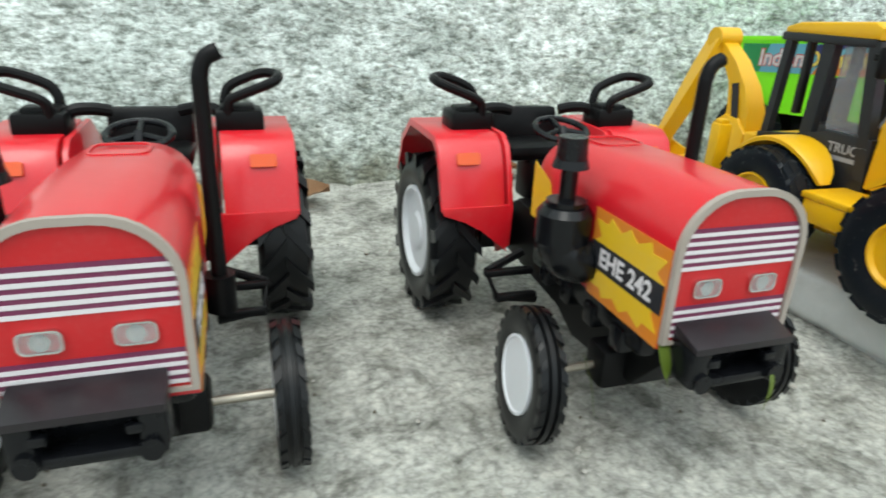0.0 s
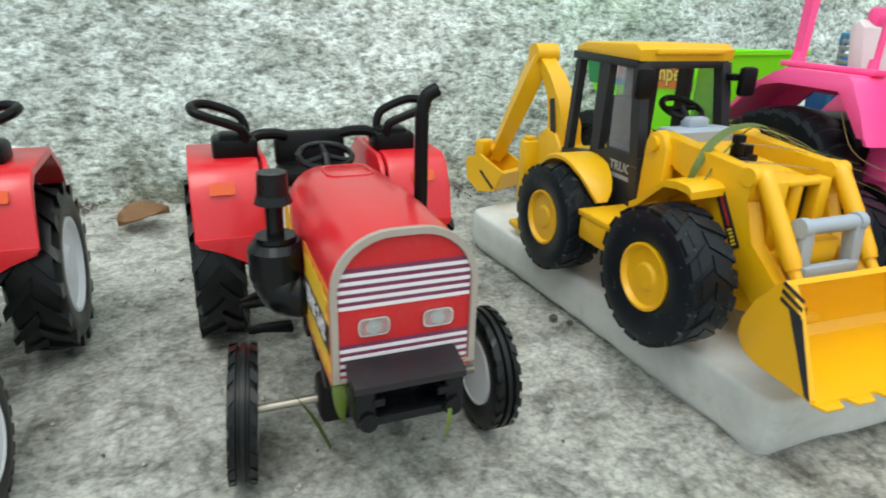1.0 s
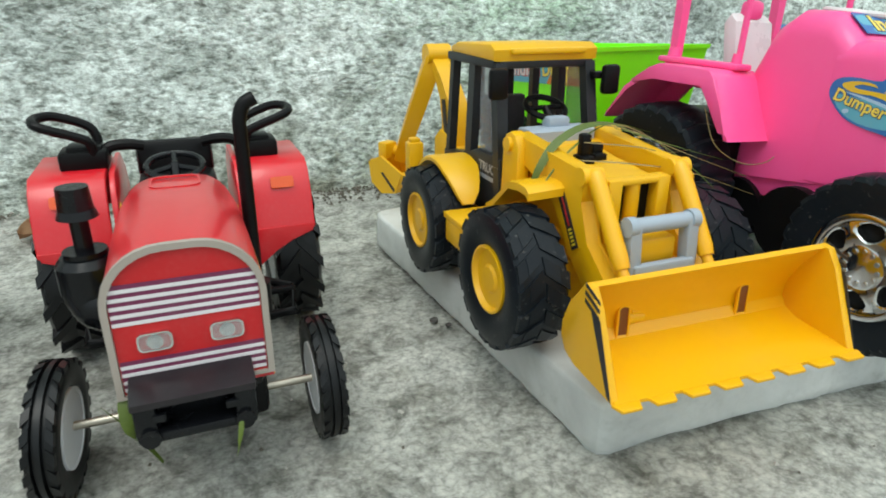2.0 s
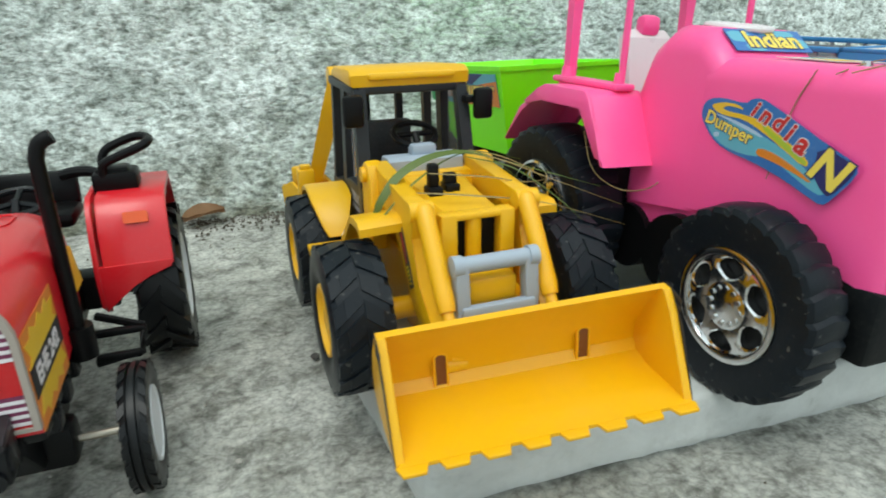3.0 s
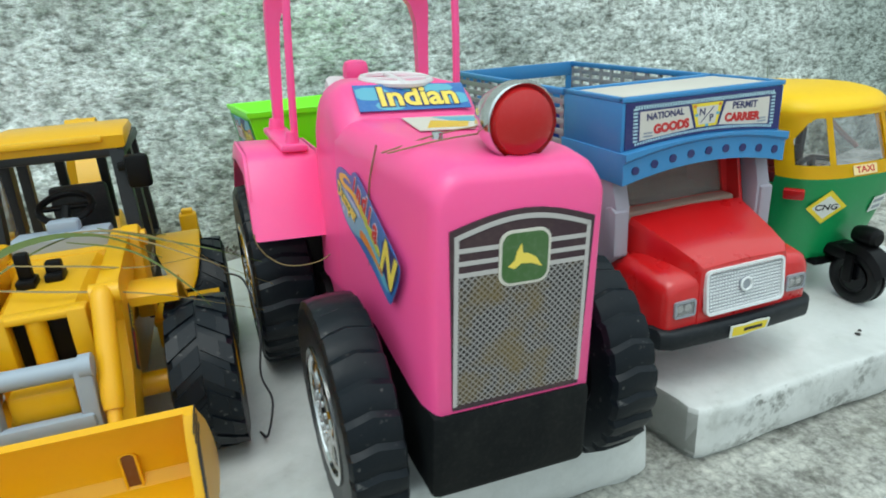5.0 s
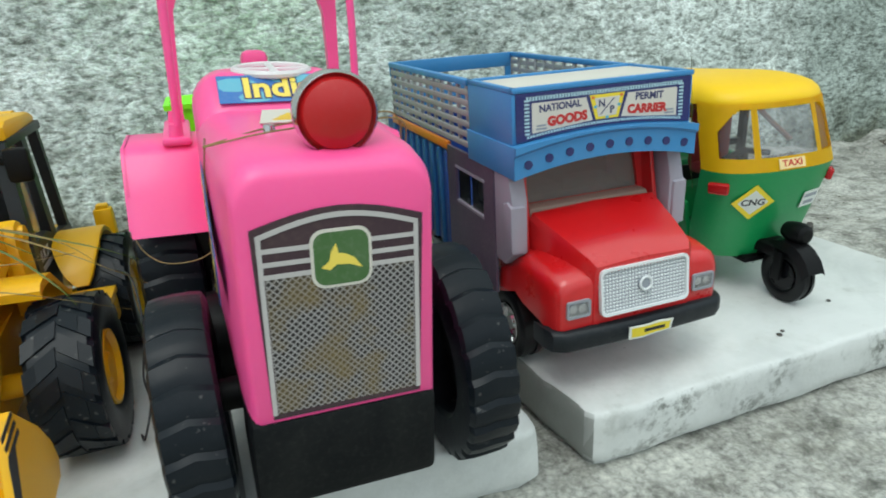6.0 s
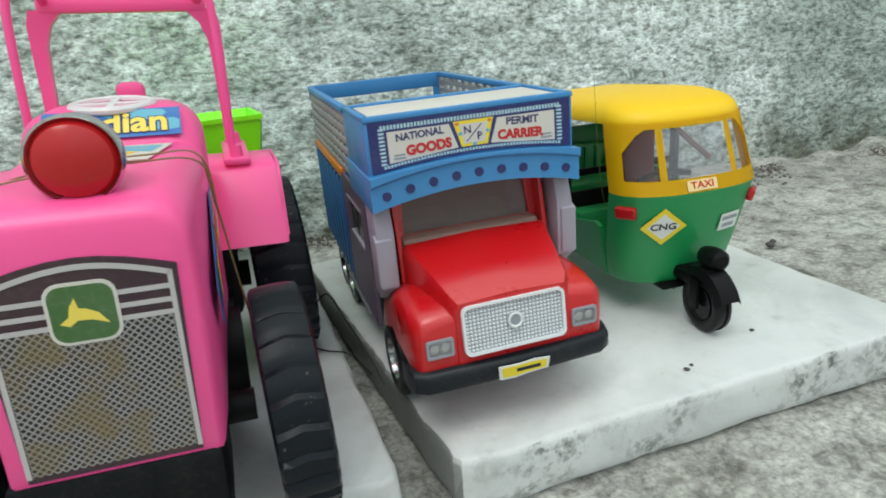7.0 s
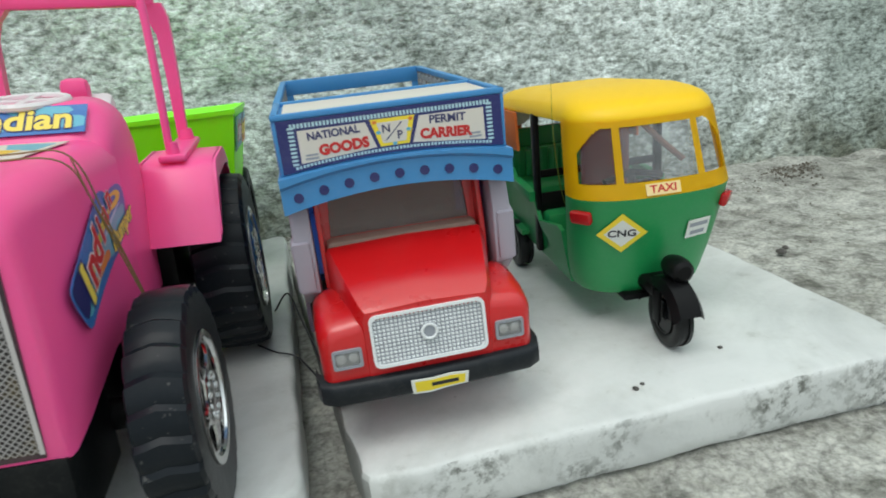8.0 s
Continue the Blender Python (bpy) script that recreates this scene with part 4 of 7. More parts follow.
        arm = part("loader_arm", bm, YELLOW, t)
        bm = B()
        plate(bm, rect(-9, -1.9, 9, 1.9), 0.2, plane_at((s * 19.25, -5.6, 41.5), (0, s * 0.56, s * 0.83), (0, -0.83, 0.56)))
        lab = part("arm_label", bm, LETTER_BLACK, arm, "dark label with a red line on the arm")
        lm = plane_at((s * 19.5, -5.6, 41.5), (0, s * 0.56, s * 0.83), (0, -0.83, 0.56))
        bm = B()
        plate(bm, rect(-8, -0.2, 1.5, 0.5), 0.08, lm)
        part("red_line", bm, LETTER_RED, lab)
        bm = B()
        for k in range(5):
            plate(bm, rect(2.4 + k * 1.2, -0.9, 3.1 + k * 1.2, 0.9), 0.08, lm)
        part("print_bar", bm, YELLOW_LABEL, lab)
        bm = B()
        tube(bm, bent([(s * 15.6, -10.5, 58.6), (s * 15.6, -14, 55), (s * 15.5, -22, 44), (s * 15.4, -29, 34)], 4), [1.8, 2.5] + [2.7] * 10 + [2.3], 14)
        cyl(bm, (s * 15.4, -28, 35), (s * 15.3, -36, 25), 1.7, n=12)
        cyl(bm, (s * 12.9, -36, 25), (s * 17.7, -36, 25), 2.3, n=12)
        part("ram", bm, YELLOW_DEEP, t)
    bm = B()
    cyl(bm, (-12.0, -25, 45), (12.5, -25, 45), 2.4, n=14)
    for s in (-1, 1):
        cyl(bm, (s * 9.8, -25, 45), (s * 12.6, -25, 45), 3.0, n=14)
        prism(bm, [(-22.6, 45), (-25, 47.4), (-27.4, 45), (-28.2, 34), (-28.6, 22), (-26, 21), (-24.6, 32)], "x", *sorted((s * 8.4, s * 12.2)), 0.5)
    box(bm, (0, -27.8, 32), (22, 3.0, 4), 0.8)
    part("linkage", bm, PALE_GREY, t, "light grey plastic bucket linkage")
    bm = B()
    box(bm, (0, -20, 36), (15, 9, 8), 1.6)
    box(bm, (0, -17, 25), (17, 12, 16), 1.0)
    part("crosshead", bm, YELLOW, t)
    # bucket, tipped and turned slightly on its loose arms
    slack = Matrix.Translation((-1.2, -50.6, 15.5)) @ Matrix.Rotation(radians(-4.8), 4, "Z") @ Matrix.Rotation(radians(-2.0), 4, "Y") @ Matrix.Diagonal((0.955, 1, 0.605, 1)) @ Matrix.Translation((0, 50, 0))
    def settle(b):
        bmesh.ops.transform(b, matrix=slack, verts=b.verts)
    bm = B()
    outer = [(-64, 1.0), (-44, 1.2), (-38.5, 4), (-36.2, 10), (-36.6, 18), (-40, 29), (-46, 42), (-47.5, 44)]
    inner = [(-49.5, 43.2), (-48, 41), (-42.2, 28.5), (-38.9, 18), (-38.6, 10.6), (-40.4, 6.2), (-45, 3.6), (-64, 2.6)]
    prism(bm, outer + inner, "x", -38.5, 38.5)
    for s in (-1, 1):
        side = [(-63.0, 1.4), (-44, 1.4), (-38.5, 4), (-36.2, 10), (-36.6, 18), (-40, 29), (-47.5, 44), (-50.5, 43.4), (-53.5, 36)]
        prism(bm, side, "x", *sorted((s * 37.0, s * 39.2)), 0.3)
    settle(bm)
    bucket = part("bucket", bm, YELLOW_DEEP, t, "orange-yellow plastic loading bucket", smooth=30)
    for k in range(8):
        x = -35.5 + k * 71 / 7
        bm = B()
        prism(bm, [(x - 4.0, -63.5), (x + 4.0, -63.5), (x + 2.8, -66.8), (x - 2.8, -66.8)], "z", 1.0, 2.5, 0.2)
        settle(bm)
        part("tooth", bm, YELLOW_DEEP, bucket)
    for x in (-21.5, 20):
        bm = B()
        sm = plane_at((x, -39.4, 13), (1, 0, 0), (0, 0.0, 1))
        strip(bm, rounded(-2.1, -11.0, 2.1, 9.5, 2.0), rounded(-1.5, -10.3, 1.5, 8.8, 1.4), 0.9, sm)
        settle(bm)
        rib = part("slot_rim", bm, YELLOW_DEEP, bucket)
        # brown plate paints the shaded inside of an open slot
        bm = B()
        plate(bm, rounded(-1.5, -10.3, 1.5, 8.8, 1.4), 0.6, sm)
        settle(bm)
        part("slot", bm, SLOT_SHADE_BROWN, rib, "dark brown plate painted as the slot's shaded inside")
    for s in (-1, 1):
        sm = plane_at((s * 39.25, -51.4, 40), (0, s, 0), (0, 0.08, 1))
        bm = B()
        for k in range(3):
            z = -3 + k * 3.6
            q = [(-s * 3.6, z - 2.2), (s * 3.4, z + 1.4), (s * 3.4, z + 3.2), (-s * 3.6, z - 0.4)]
            plate(bm, [(a, b - 2.6) for a, b in q], 0.15, sm)
        plate(bm, [(s * -2.6 - s * 1.5, -7), (s * 0.2, -6), (-s * 9.6, -37), (-s * 11.4, -38)], 0.15, sm)
        settle(bm)
        part("hazard_stripes", bm, LETTER_BLACK, bucket, "black hazard stripes on the bucket side")
    # rear digger arm, swung aside
    bm = B()
    box(bm, (0, 100, 28), (34, 7, 26), 1.4)
    box(bm, (-2, 110, 22), (13, 14, 34), 1.4)
    part("digger_mount", bm, YELLOW, t)
    bm = B()
    prism(bm, [(112, 10), (111, 38), (117, 44), (126, 45), (133, 40), (134, 10)], "x", -10, 4, 1.2)
    part("swing_post", bm, YELLOW, t)
    bm = B()
    loft(bm, [[(cx - w, y - d, z), (cx + w, y - d, z), (cx + w, y + d, z + 1), (cx - w, y + d, z + 1)] for cx, y, z, w, d in
              ((-3, 119, 36, 5.4, 7.5), (-3, 120, 48, 5.2, 7.0), (-4, 123, 59, 4.8, 5.6), (-5, 131, 70, 4.4, 4.8), (-6, 140, 78, 4.0, 4.0))])
    cyl(bm, (-12, 140, 79), (0, 140, 79), 5.2, n=18)
    boom = part("boom", bm, YELLOW, t)
    bm = B()
    plate(bm, rect(-2.2, -9, 2.2, 9), 0.2, plane_at((-8.9, 121.5, 51), (0, -0.97, 0.22), (0, 0.22, 0.97)))
    part("boom_label", bm, LETTER_BLACK, boom, "dark label on the boom")
    bm = B()
    a, b = Vector((-7, 141, 78)), Vector((-19, 158, 27))
    d = (b - a).normalized()
    u = d.cross(Vector((0.3, 0.9, 0.1))).normalized()
    v = d.cross(u)
    loft(bm, [[p + u * w + v * h, p - u * w + v * h, p - u * w - v * h, p + u * w - v * h] for p, w, h in ((a - d * 5, 3.2, 3.0), (a, 4.2, 6.0), (a.lerp(b, 0.30), 4.2, 6.2), (a.lerp(b, 0.75), 3.8, 4.4), (b, 3.4, 3.2), (b + d * 5, 2.8, 2.2))])
    cyl(bm, b - u * 5, b + u * 5, 2.6, n=14)
    part("dipper", bm, YELLOW, t)
    bm = B()
    prof = [(-12, 12), (-6, 2), (4, 0), (11, 5), (13, 14), (12, 16), (10.5, 15), (8.5, 6.5), (3, 2.6), (-5, 4.4), (-10, 13)]
    mt = Matrix.Translation((-22, 152, 7)) @ Matrix.Rotation(radians(25), 4, "Z") @ Matrix.Scale(1.08, 4)
    w = prism(bm, prof, "x", -9, 9)
    for x in (-9.6, 8.4):
        prism(bm, [(-11, 12.4), (-6, 2.2), (4, 0.4), (11, 5), (12.6, 15), (4, 19)], "x", x, x + 1.4)
    box(bm, (0, 9, 20), (8, 6, 8), 1.0)
    bmesh.ops.transform(bm, matrix=mt, verts=bm.verts)
    small = part("digger_bucket", bm, YELLOW, t)
    bm = B()
    sm = plane_at(mt @ Vector((-9.65, -2, 8)), mt.to_3x3() @ Vector((0, -1, 0)), (0, 0, 1))
    plate(bm, [(-6, 3), (-4.6, 3.6), (4.6, -4.4), (3.6, -5.6)], 0.15, sm)
    part("hazard_stripes", bm, LETTER_BLACK, small)
    return t


SLOT_SHADE_BROWN = plastic("slot_shade_brown", (0.16, 0.045, 0.006), 0.5, 0.1)
loader = build_loader(pose(0.2632, 0.1555, SLAB, 0, 0, 3.7))


# ---- pink toy tractor with canopy frame; y = 0 at the grille ----
def knobbly_tyre(parent, c, r, w, count=26):
    """A blow-moulded tyre: crowned tread with broad shallow steps and a smooth side wall."""
    bm = B()
    h = w / 2
    prof = [(-h * 0.75, r * 0.56), (-h * 0.92, r * 0.60), (-h, r * 0.80), (-h * 0.985, r * 0.91), (-h * 0.88, r * 0.965), (-h * 0.55, r * 0.985), (0, r * 0.99), (h * 0.55, r * 0.985), (h * 0.88, r * 0.965), (h * 0.985, r * 0.91), (h, r * 0.80), (h * 0.92, r * 0.60), (h * 0.75, r * 0.56)]
    n = count * 5
    rings = []
    for k in range(n):
        row = []
        for s, q in prof:
            f = abs(s / h)
            saw = (0.014, 0.010, 0.006, 0.001, -0.014)[k % 5] if q > r * 0.79 else 0.0
            # the bars bow back a little towards both shoulders
            b = 2 * math.pi * k / n + 0.05 * f
            rr = q + r * saw * (1.5 if 0.8 < f < 0.99 else 1.0)
            row.append((s, rr * math.cos(b), rr * math.sin(b)))
        rings.append(row)
    rings.append(rings[0])
    v = loft(bm, rings, cap=False)
    bmesh.ops.remove_doubles(bm, verts=v, dist=1e-4)
    ob = part("tyre", bm, RUBBER_GREY, parent, "black moulded plastic tyre with stepped tread", smooth=22)
    ob.location = [x * MM for x in c]
    return ob


def spoked_rim(tyre, side, r, w):
    """A chromed rim with six broad spokes, a hub cap and a ring of nuts."""
    s, h = side, w / 2
    bm = B()
    lathe(bm, [(s * h * 1.00, r), (s * h * 1.04, r * 0.95), (s * h * 0.98, r * 0.88), (s * h * 0.70, r * 0.84), (s * h * 0.70, r * 0.95), (s * h * 0.8, r)], n=48)
    # six sectors, each pierced by an oval hole
    r0, r1, rm = 0.40 * r, 0.90 * r, 0.66 * r
    def face(rad):
        f = (rad - r0) / (r1 - r0)
        return s * h * (0.93 - 0.10 * f + 0.10 * math.sin(math.pi * f))
    def spot(u, rad, sink=0.0):
        return (face(rad) - s * sink, rad * math.cos(u), rad * math.sin(u))
    for k in range(6):
        mid = 2 * math.pi * (k + 0.5) / 6
        edge, lip, hole, deep = [], [], [], []
        for i in range(28):
            q = 2 * math.pi * i / 28
            c, d = math.cos(q), math.sin(q)
            lim = min((math.pi / 6) / max(abs(c), 1e-6), 1.0 / max(abs(d), 1e-6))
            v = d * lim
            edge.append(spot(mid + c * lim, rm + v * ((r1 - rm) if v > 0 else (rm - r0))))
            wide = 1.0 + 0.25 * d
            lip.append(spot(mid + 0.40 * c * wide, rm + 0.205 * r * d))
            hole.append(spot(mid + 0.345 * c * wide, rm + 0.175 * r * d, 0.5))
            deep.append(spot(mid + 0.345 * c * wide, rm + 0.175 * r * d, 3.2))
        loft(bm, [edge, lip, hole, deep], cap=False)
    lathe(bm, [(s * h * 0.75, 0), (s * h * 0.75, r * 0.42), (s * h * 0.93, r * 0.42), (s * h * 0.98, r * 0.38), (s * h * 0.96, r * 0.24), (s * h * 1.0, r * 0.20), (s * h * 1.01, 0)], n=32)
    for k in range(12):
        a = 2 * math.pi * k / 12
        y, z = 0.32 * r * math.cos(a), 0.32 * r * math.sin(a)
        cyl(bm, (s * h * 0.93, y, z), (s * h * 1.04, y, z), 0.048 * r, n=8)
    rim = part("rim", bm, CHROME, tyre, "chromed plastic rim with six spokes", smooth=40)
    bm = B()
    lathe(bm, [(s * h * 0.45, 0), (s * h * 0.45, r * 0.98), (s * h * 0.35, r * 0.98), (s * h * 0.35, 0)], n=32)
    part("rim_back", bm, BLACK, tyre)
    return rim


def sticker_text(parent, body, size, m, mat, halo=None, bold=0.02, shear=0.0, width=1.0):
    if halo is not None:
        part("letter_shadow", lettering(body, size, m, bold + 0.035, shear, 0.06, width), halo, parent)
        m = m @ Matrix.Translation((0, 0, 0.07))
    return part("lettering", lettering(body, size, m, bold, shear, 0.08, width), mat, parent)


def build_pink(m):
    t = thing("toy_tractor", m, "large bright pink plastic toy tractor with chromed rims on marble slab", "toy tractor")
    # hood: rounded box
    def section(y, w, z0, z1, r):
        return [(x, y, z) for x, z in arch(w, z0, z1, r, 7)]
    bm = B()
    loft(bm, [section(0, 17.7, 40, 88.5, 6), section(0.8, 18.6, 39, 90.2, 6.5), section(4, 19.3, 39, 92, 7), section(12, 20.2, 41, 92.8, 7), section(34, 21.2, 46, 93.2, 7.5), section(66, 22, 45, 93.0, 7.5)])
    part("hood", bm, PINK, t, smooth=50)
    # cowl tower behind the hood
    bm = B()
    loft(bm, [section(60, 20.5, 45, 91.0, 8), section(63, 21.5, 44, 95, 9), section(71, 22, 43, 101.5, 9), section(86, 22, 41, 102, 10), section(93, 21.5, 40, 98, 12), section(99, 20, 40, 86, 12), section(101, 18, 40, 70, 10)])
    cowl = part("cowl", bm, PINK, t, smooth=50)
    bm = B()
    prism(bm, [(48, 47), (97, 42), (97, 38), (88, 33), (64, 38)], "x", -20.5, 20.5, 1)
    part("cowl_skirt", bm, PINK, cowl)
    # front sticker on the cowl
    bm = B()
    plate(bm, rect(-16.3, -5.0, 16.3, 4.8), 0.25, plane_at((0.8, 66.0, 98.0), (1, 0, 0), (0, 8, 6.5)))
    st = part("cowl_sticker", bm, STICKER_BLUE, t, "blue sticker with yellow lettering")
    sm = plane_at((0.8, 65.9, 98.2), (1, 0, 0), (0, 8, 6.5))
    bm = B()
    for x, y, q in ((-12, 1.5, 4.2), (-7, -3, 3.2), (8, 3, 3.6), (13, -1, 3.6), (1, 3.4, 2.6)):
        plate(bm, [(max(-16, min(16, x + q * 1.4 * math.cos(a))), max(-4.8, min(4.6, y + q * 0.6 * math.sin(a)))) for a in (0.6 * k for k in range(10))], 0.06, sm @ Matrix.Translation((0, -0.2, 0.02)))
    part("sticker_print", bm, STICKER_TEAL, st)
    sticker_text(st, "Indian", 9.8, sm @ Matrix.Translation((1.5, -0.4, 0.12)), LETTER_YELLOW, NAVY, 0.03)
    # sticker on top of the hood
    tm = plane_at((2, 46, 93.5), (1, 0, 0), (0, 1, 0.0))
    bm = B()
    plate(bm, [(-11, -12), (9, -13), (13, 9), (-8, 10)], 0.25, tm)
    st = part("hood_sticker", bm, CREAM, t, "worn pale sticker with yellow and blue patches")
    bm = B()
    plate(bm, [(-8, -9), (2, -10), (6, -2), (-3, 2)], 0.1, tm @ Matrix.Translation((0, 0, 0.25)))
    part("sticker_print", bm, STICKER_YELLOW, st)
    bm = B()
    plate(bm, [(2, 1), (9, -3), (11, 6), (0, 8)], 0.1, tm @ Matrix.Translation((0, 0, 0.25)))
    part("sticker_print", bm, STICKER_TEAL, st)
    # side stickers: a slanted swoosh with two words
    for s in (-1, 1):
        X = 21.9
        def on(h):
            return plane_at((s * (X + h), 42, 70), (0, s, 0), (0, 0, 1))
        swoosh = softened([(-23.4, 8.2), (-21.2, 10.6), (-16, 11.4), (-7.2, 10.6), (-5.5, 12.2), (-2.4, 12.8), (1.5, 11.6), (10, 8.2), (19.5, 4.2), (29.6, 0.4), (30.2, -2.4), (25.2, -9.8), (22.9, -12.0), (18.3, -10.5), (11.4, -8.2), (4.8, -6.5), (-1.7, -5.1), (-9.4, -4.1), (-15.8, -2.2), (-20.2, 1.2), (-23.2, 4.6)], 1)
        # the swoosh falls towards the front on both sides
        pts = swoosh if s < 0 else [(-x, z) for x, z in swoosh][::-1]
        bm = B()
        plate(bm, pts, 0.2, on(0))
        st = part("side_sticker", bm, STICKER_BLUE, t, "blue, yellow and orange slanted swoosh sticker")
        for name, mat, poly, h in (("sticker_print", STICKER_TEAL, [(-21.5, 5.6), (-13.5, 5.1), (-4.7, 3.8), (4.6, 1.7), (15.0, -2.7), (23.4, -8.6), (21.0, -9.6), (11.9, -5.8), (3.2, -2.2), (-0.7, -3.7), (-9.5, -3.4), (-15.6, -1.5), (-19.9, 1.8)], 0.20),
                                   ("sticker_print", STICKER_YELLOW, [(-19.9, 8.9), (-15.6, 10.2), (-9.6, 10.2), (-7.0, 8.7), (-9.8, 9.2), (-13.4, 9.4), (-15.6, 8.3), (-12.9, 7.7), (-7.3, 7.6), (-0.1, 6.7), (8.3, 2.9), (16.8, -1.2), (16.2, -3.5), (7.7, 0.5), (0.1, 3.9), (-7.1, 6.3), (-14.0, 6.3), (-18.0, 7.2)], 0.26),
                                   ("sticker_print", STICKER_LIME, [(-0.1, 6.0), (8.3, 2.4), (16.2, -1.6), (16.0, -3.0), (7.7, 0.8), (1.0, 4.0)], 0.32),
                                   ("sticker_print", STICKER_PALE, [(-19.0, 6.6), (-12.0, 5.9), (-4.0, 4.3), (1.0, 2.6), (0.6, 2.0), (-5.0, 3.4), (-13.0, 5.3)], 0.26),
                                   ("sticker_print", STICKER_PALE, [(-17.4, 0.6), (-15.4, 1.4), (-14.6, 0.2), (-16.4, -0.6)], 0.26),
                                   ("sticker_print", STICKER_ORANGE, [(0.2, -0.6), (6.6, -1.5), (14.3, -4.3), (20.0, -7.4), (11.5, -4.9), (3.6, -3.4), (-0.5, -2.9)], 0.26),
                                   ("sticker_print", NAVY, [(18.2, 3.6), (29.2, 0.2), (29.6, -2.2), (24.6, -9.3), (22.0, -8.2), (19.0, -5.0)], 0.26)):
            bm = B()
            poly = softened(poly, 1)
            plate(bm, poly if s < 0 else [(-x, z) for x, z in poly][::-1], 0.05, on(h))
            part(name, bm, mat, st)
        if s < 0:
            sticker_text(st, "Dumper", 5.6, on(0.34) @ Matrix.Translation((-11.8, 3.2, 0)) @ Matrix.Rotation(radians(-13), 4, "Z"), LETTER_YELLOW, NAVY, 0.02, 0, 1.0)
            for ch, x, z, size in (("i", -3.4, 9.6, 6.6), ("n", 0.6, 8.3, 7.2), ("d", 5.2, 7.0, 7.2), ("i", 9.2, 5.0, 7.6), ("a", 13.6, 2.6, 8.4), ("N", 22.4, -2.6, 12.4)):
                w = on(0.34) @ Matrix.Translation((x, z, 0)) @ Matrix.Rotation(radians(-22), 4, "Z")
                sticker_text(st, ch, size, w, LETTER_YELLOW if ch == "N" else LETTER_RED, NAVY if ch == "N" else WHITE_LINE, 0.03, 0.15)
        else:
            word = "Indian"
            for k, ch in enumerate(word):
                f = k / 5
                w = on(0.45) @ Matrix.Translation((-20 + 27 * f, -3.0 + 13.0 * f, 0)) @ Matrix.Rotation(radians(24), 4, "Z")
                sticker_text(st, ch, 14.5 - 6.0 * f, w, LETTER_YELLOW if k == 0 else LETTER_RED, NAVY if k == 0 else WHITE_LINE, 0.03)
            sticker_text(st, "Dumper", 7.0, on(0.45) @ Matrix.Translation((15, 0.5, 0)) @ Matrix.Rotation(radians(8), 4, "Z"), LETTER_YELLOW, NAVY, 0.02)
    # grille
    gm = plane_at((0, -0.1, 0), **FRONT)
    def curved(w0, w1, z0, z1, rise):
        return [(-w0, z0), (w0, z0), (w1, z1)] + [(w1 * (1 - 2 * k / 8), z1 + rise * math.sin(math.pi * k / 8)) for k in range(1, 8)] + [(-w1, z1)]
    bm = B()
    plate(bm, curved(15.2, 16.2, 41, 80, 3.2), 0.4, gm)
    grille = part("grille", bm, GRILLE_DARK, t, "printed silver mesh grille sticker")
    g2 = plane_at((0, -0.5, 0), **FRONT)
    bm = B()
    plate(bm, rect(-14.2, 42.2, 14.2, 70.5), 0.12, g2)
    part("mesh_panel", bm, MESH_SILVER, grille, "silver printed mesh with rusty stains")
    for x in (-14.8, 14.8):
        bm = B()
        plate(bm, rect(x - 0.45, 42, x + 0.45, 79), 0.2, g2)
        part("silver_line", bm, SILVER_PRINT, grille)
    for z in (76.0, 73.4, 71.0):
        for sg in (-1, 1):
            x0, x1 = sorted((sg * 5.6, sg * 14.4))
            bm = B()
            plate(bm, rect(x0, z - 0.45, x1, z + 0.45), 0.2, g2)
            part("silver_line", bm, SILVER_PRINT, grille)
    top = [(x, 78.6 + 3.0 * math.cos(x / 14.8 * math.pi / 2)) for x in (-14.8 + 29.6 * k / 12 for k in range(13))]
    bm = B()
    plate(bm, [(x, z0 - 0.5) for x, z0 in top] + [(x, z0 + 0.5) for x, z0 in reversed(top)], 0.2, g2)
    part("silver_line", bm, SILVER_PRINT, grille)
    bm = B()
    plate(bm, rounded(-5.8, 67.4, 5.8, 79.0, 2.6), 0.3, plane_at((0, -0.6, 0), **FRONT))
    badge = part("badge", bm, CREAM, grille, "green badge with a plain yellow shape")
    bm = B()
    plate(bm, rounded(-5.2, 68.0, 5.2, 78.4, 2.2), 0.1, plane_at((0, -0.9, 0), **FRONT))
    part("badge_field", bm, BADGE_GREEN, badge)
    bm = B()
    plate(bm, [(-3.9, 71.6), (-2.4, 71.0), (-1.0, 72.0), (1.4, 71.8), (3.9, 70.8), (2.4, 73.0), (0.6, 74.0), (-0.6, 74.2), (-1.0, 76.2), (-2.0, 74.6), (-2.4, 72.8)], 0.1, plane_at((0, -1.0, 0), **FRONT))
    part("badge_shape", bm, LETTER_YELLOW, badge)
    # black front block and chassis
    bm = B()
    box(bm, (-0.5, 14, 30), (39, 30, 21), 2.0)
    part("front_block", bm, SCUFFED, t, "scuffed black plastic front block")
    bm = B()
    prism(bm, [(20, 40), (20, 22), (60, 18), (150, 20), (150, 40), (100, 46), (60, 44)], "x", -15, 15, 1.5)
    cyl(bm, (-26, 29.5, 31), (26, 29.5, 31), 4, n=14)
    cyl(bm, (-30, 123, 33), (30, 123, 33), 5, n=14)
    box(bm, (0, 70, 30), (36, 26, 18), 4)
    box(bm, (0, 114, 44), (53, 34, 36), 3)
    for s in (-1, 1):
        cyl(bm, (s * 17, 66, 28), (s * 25, 66, 28), 14, n=24)
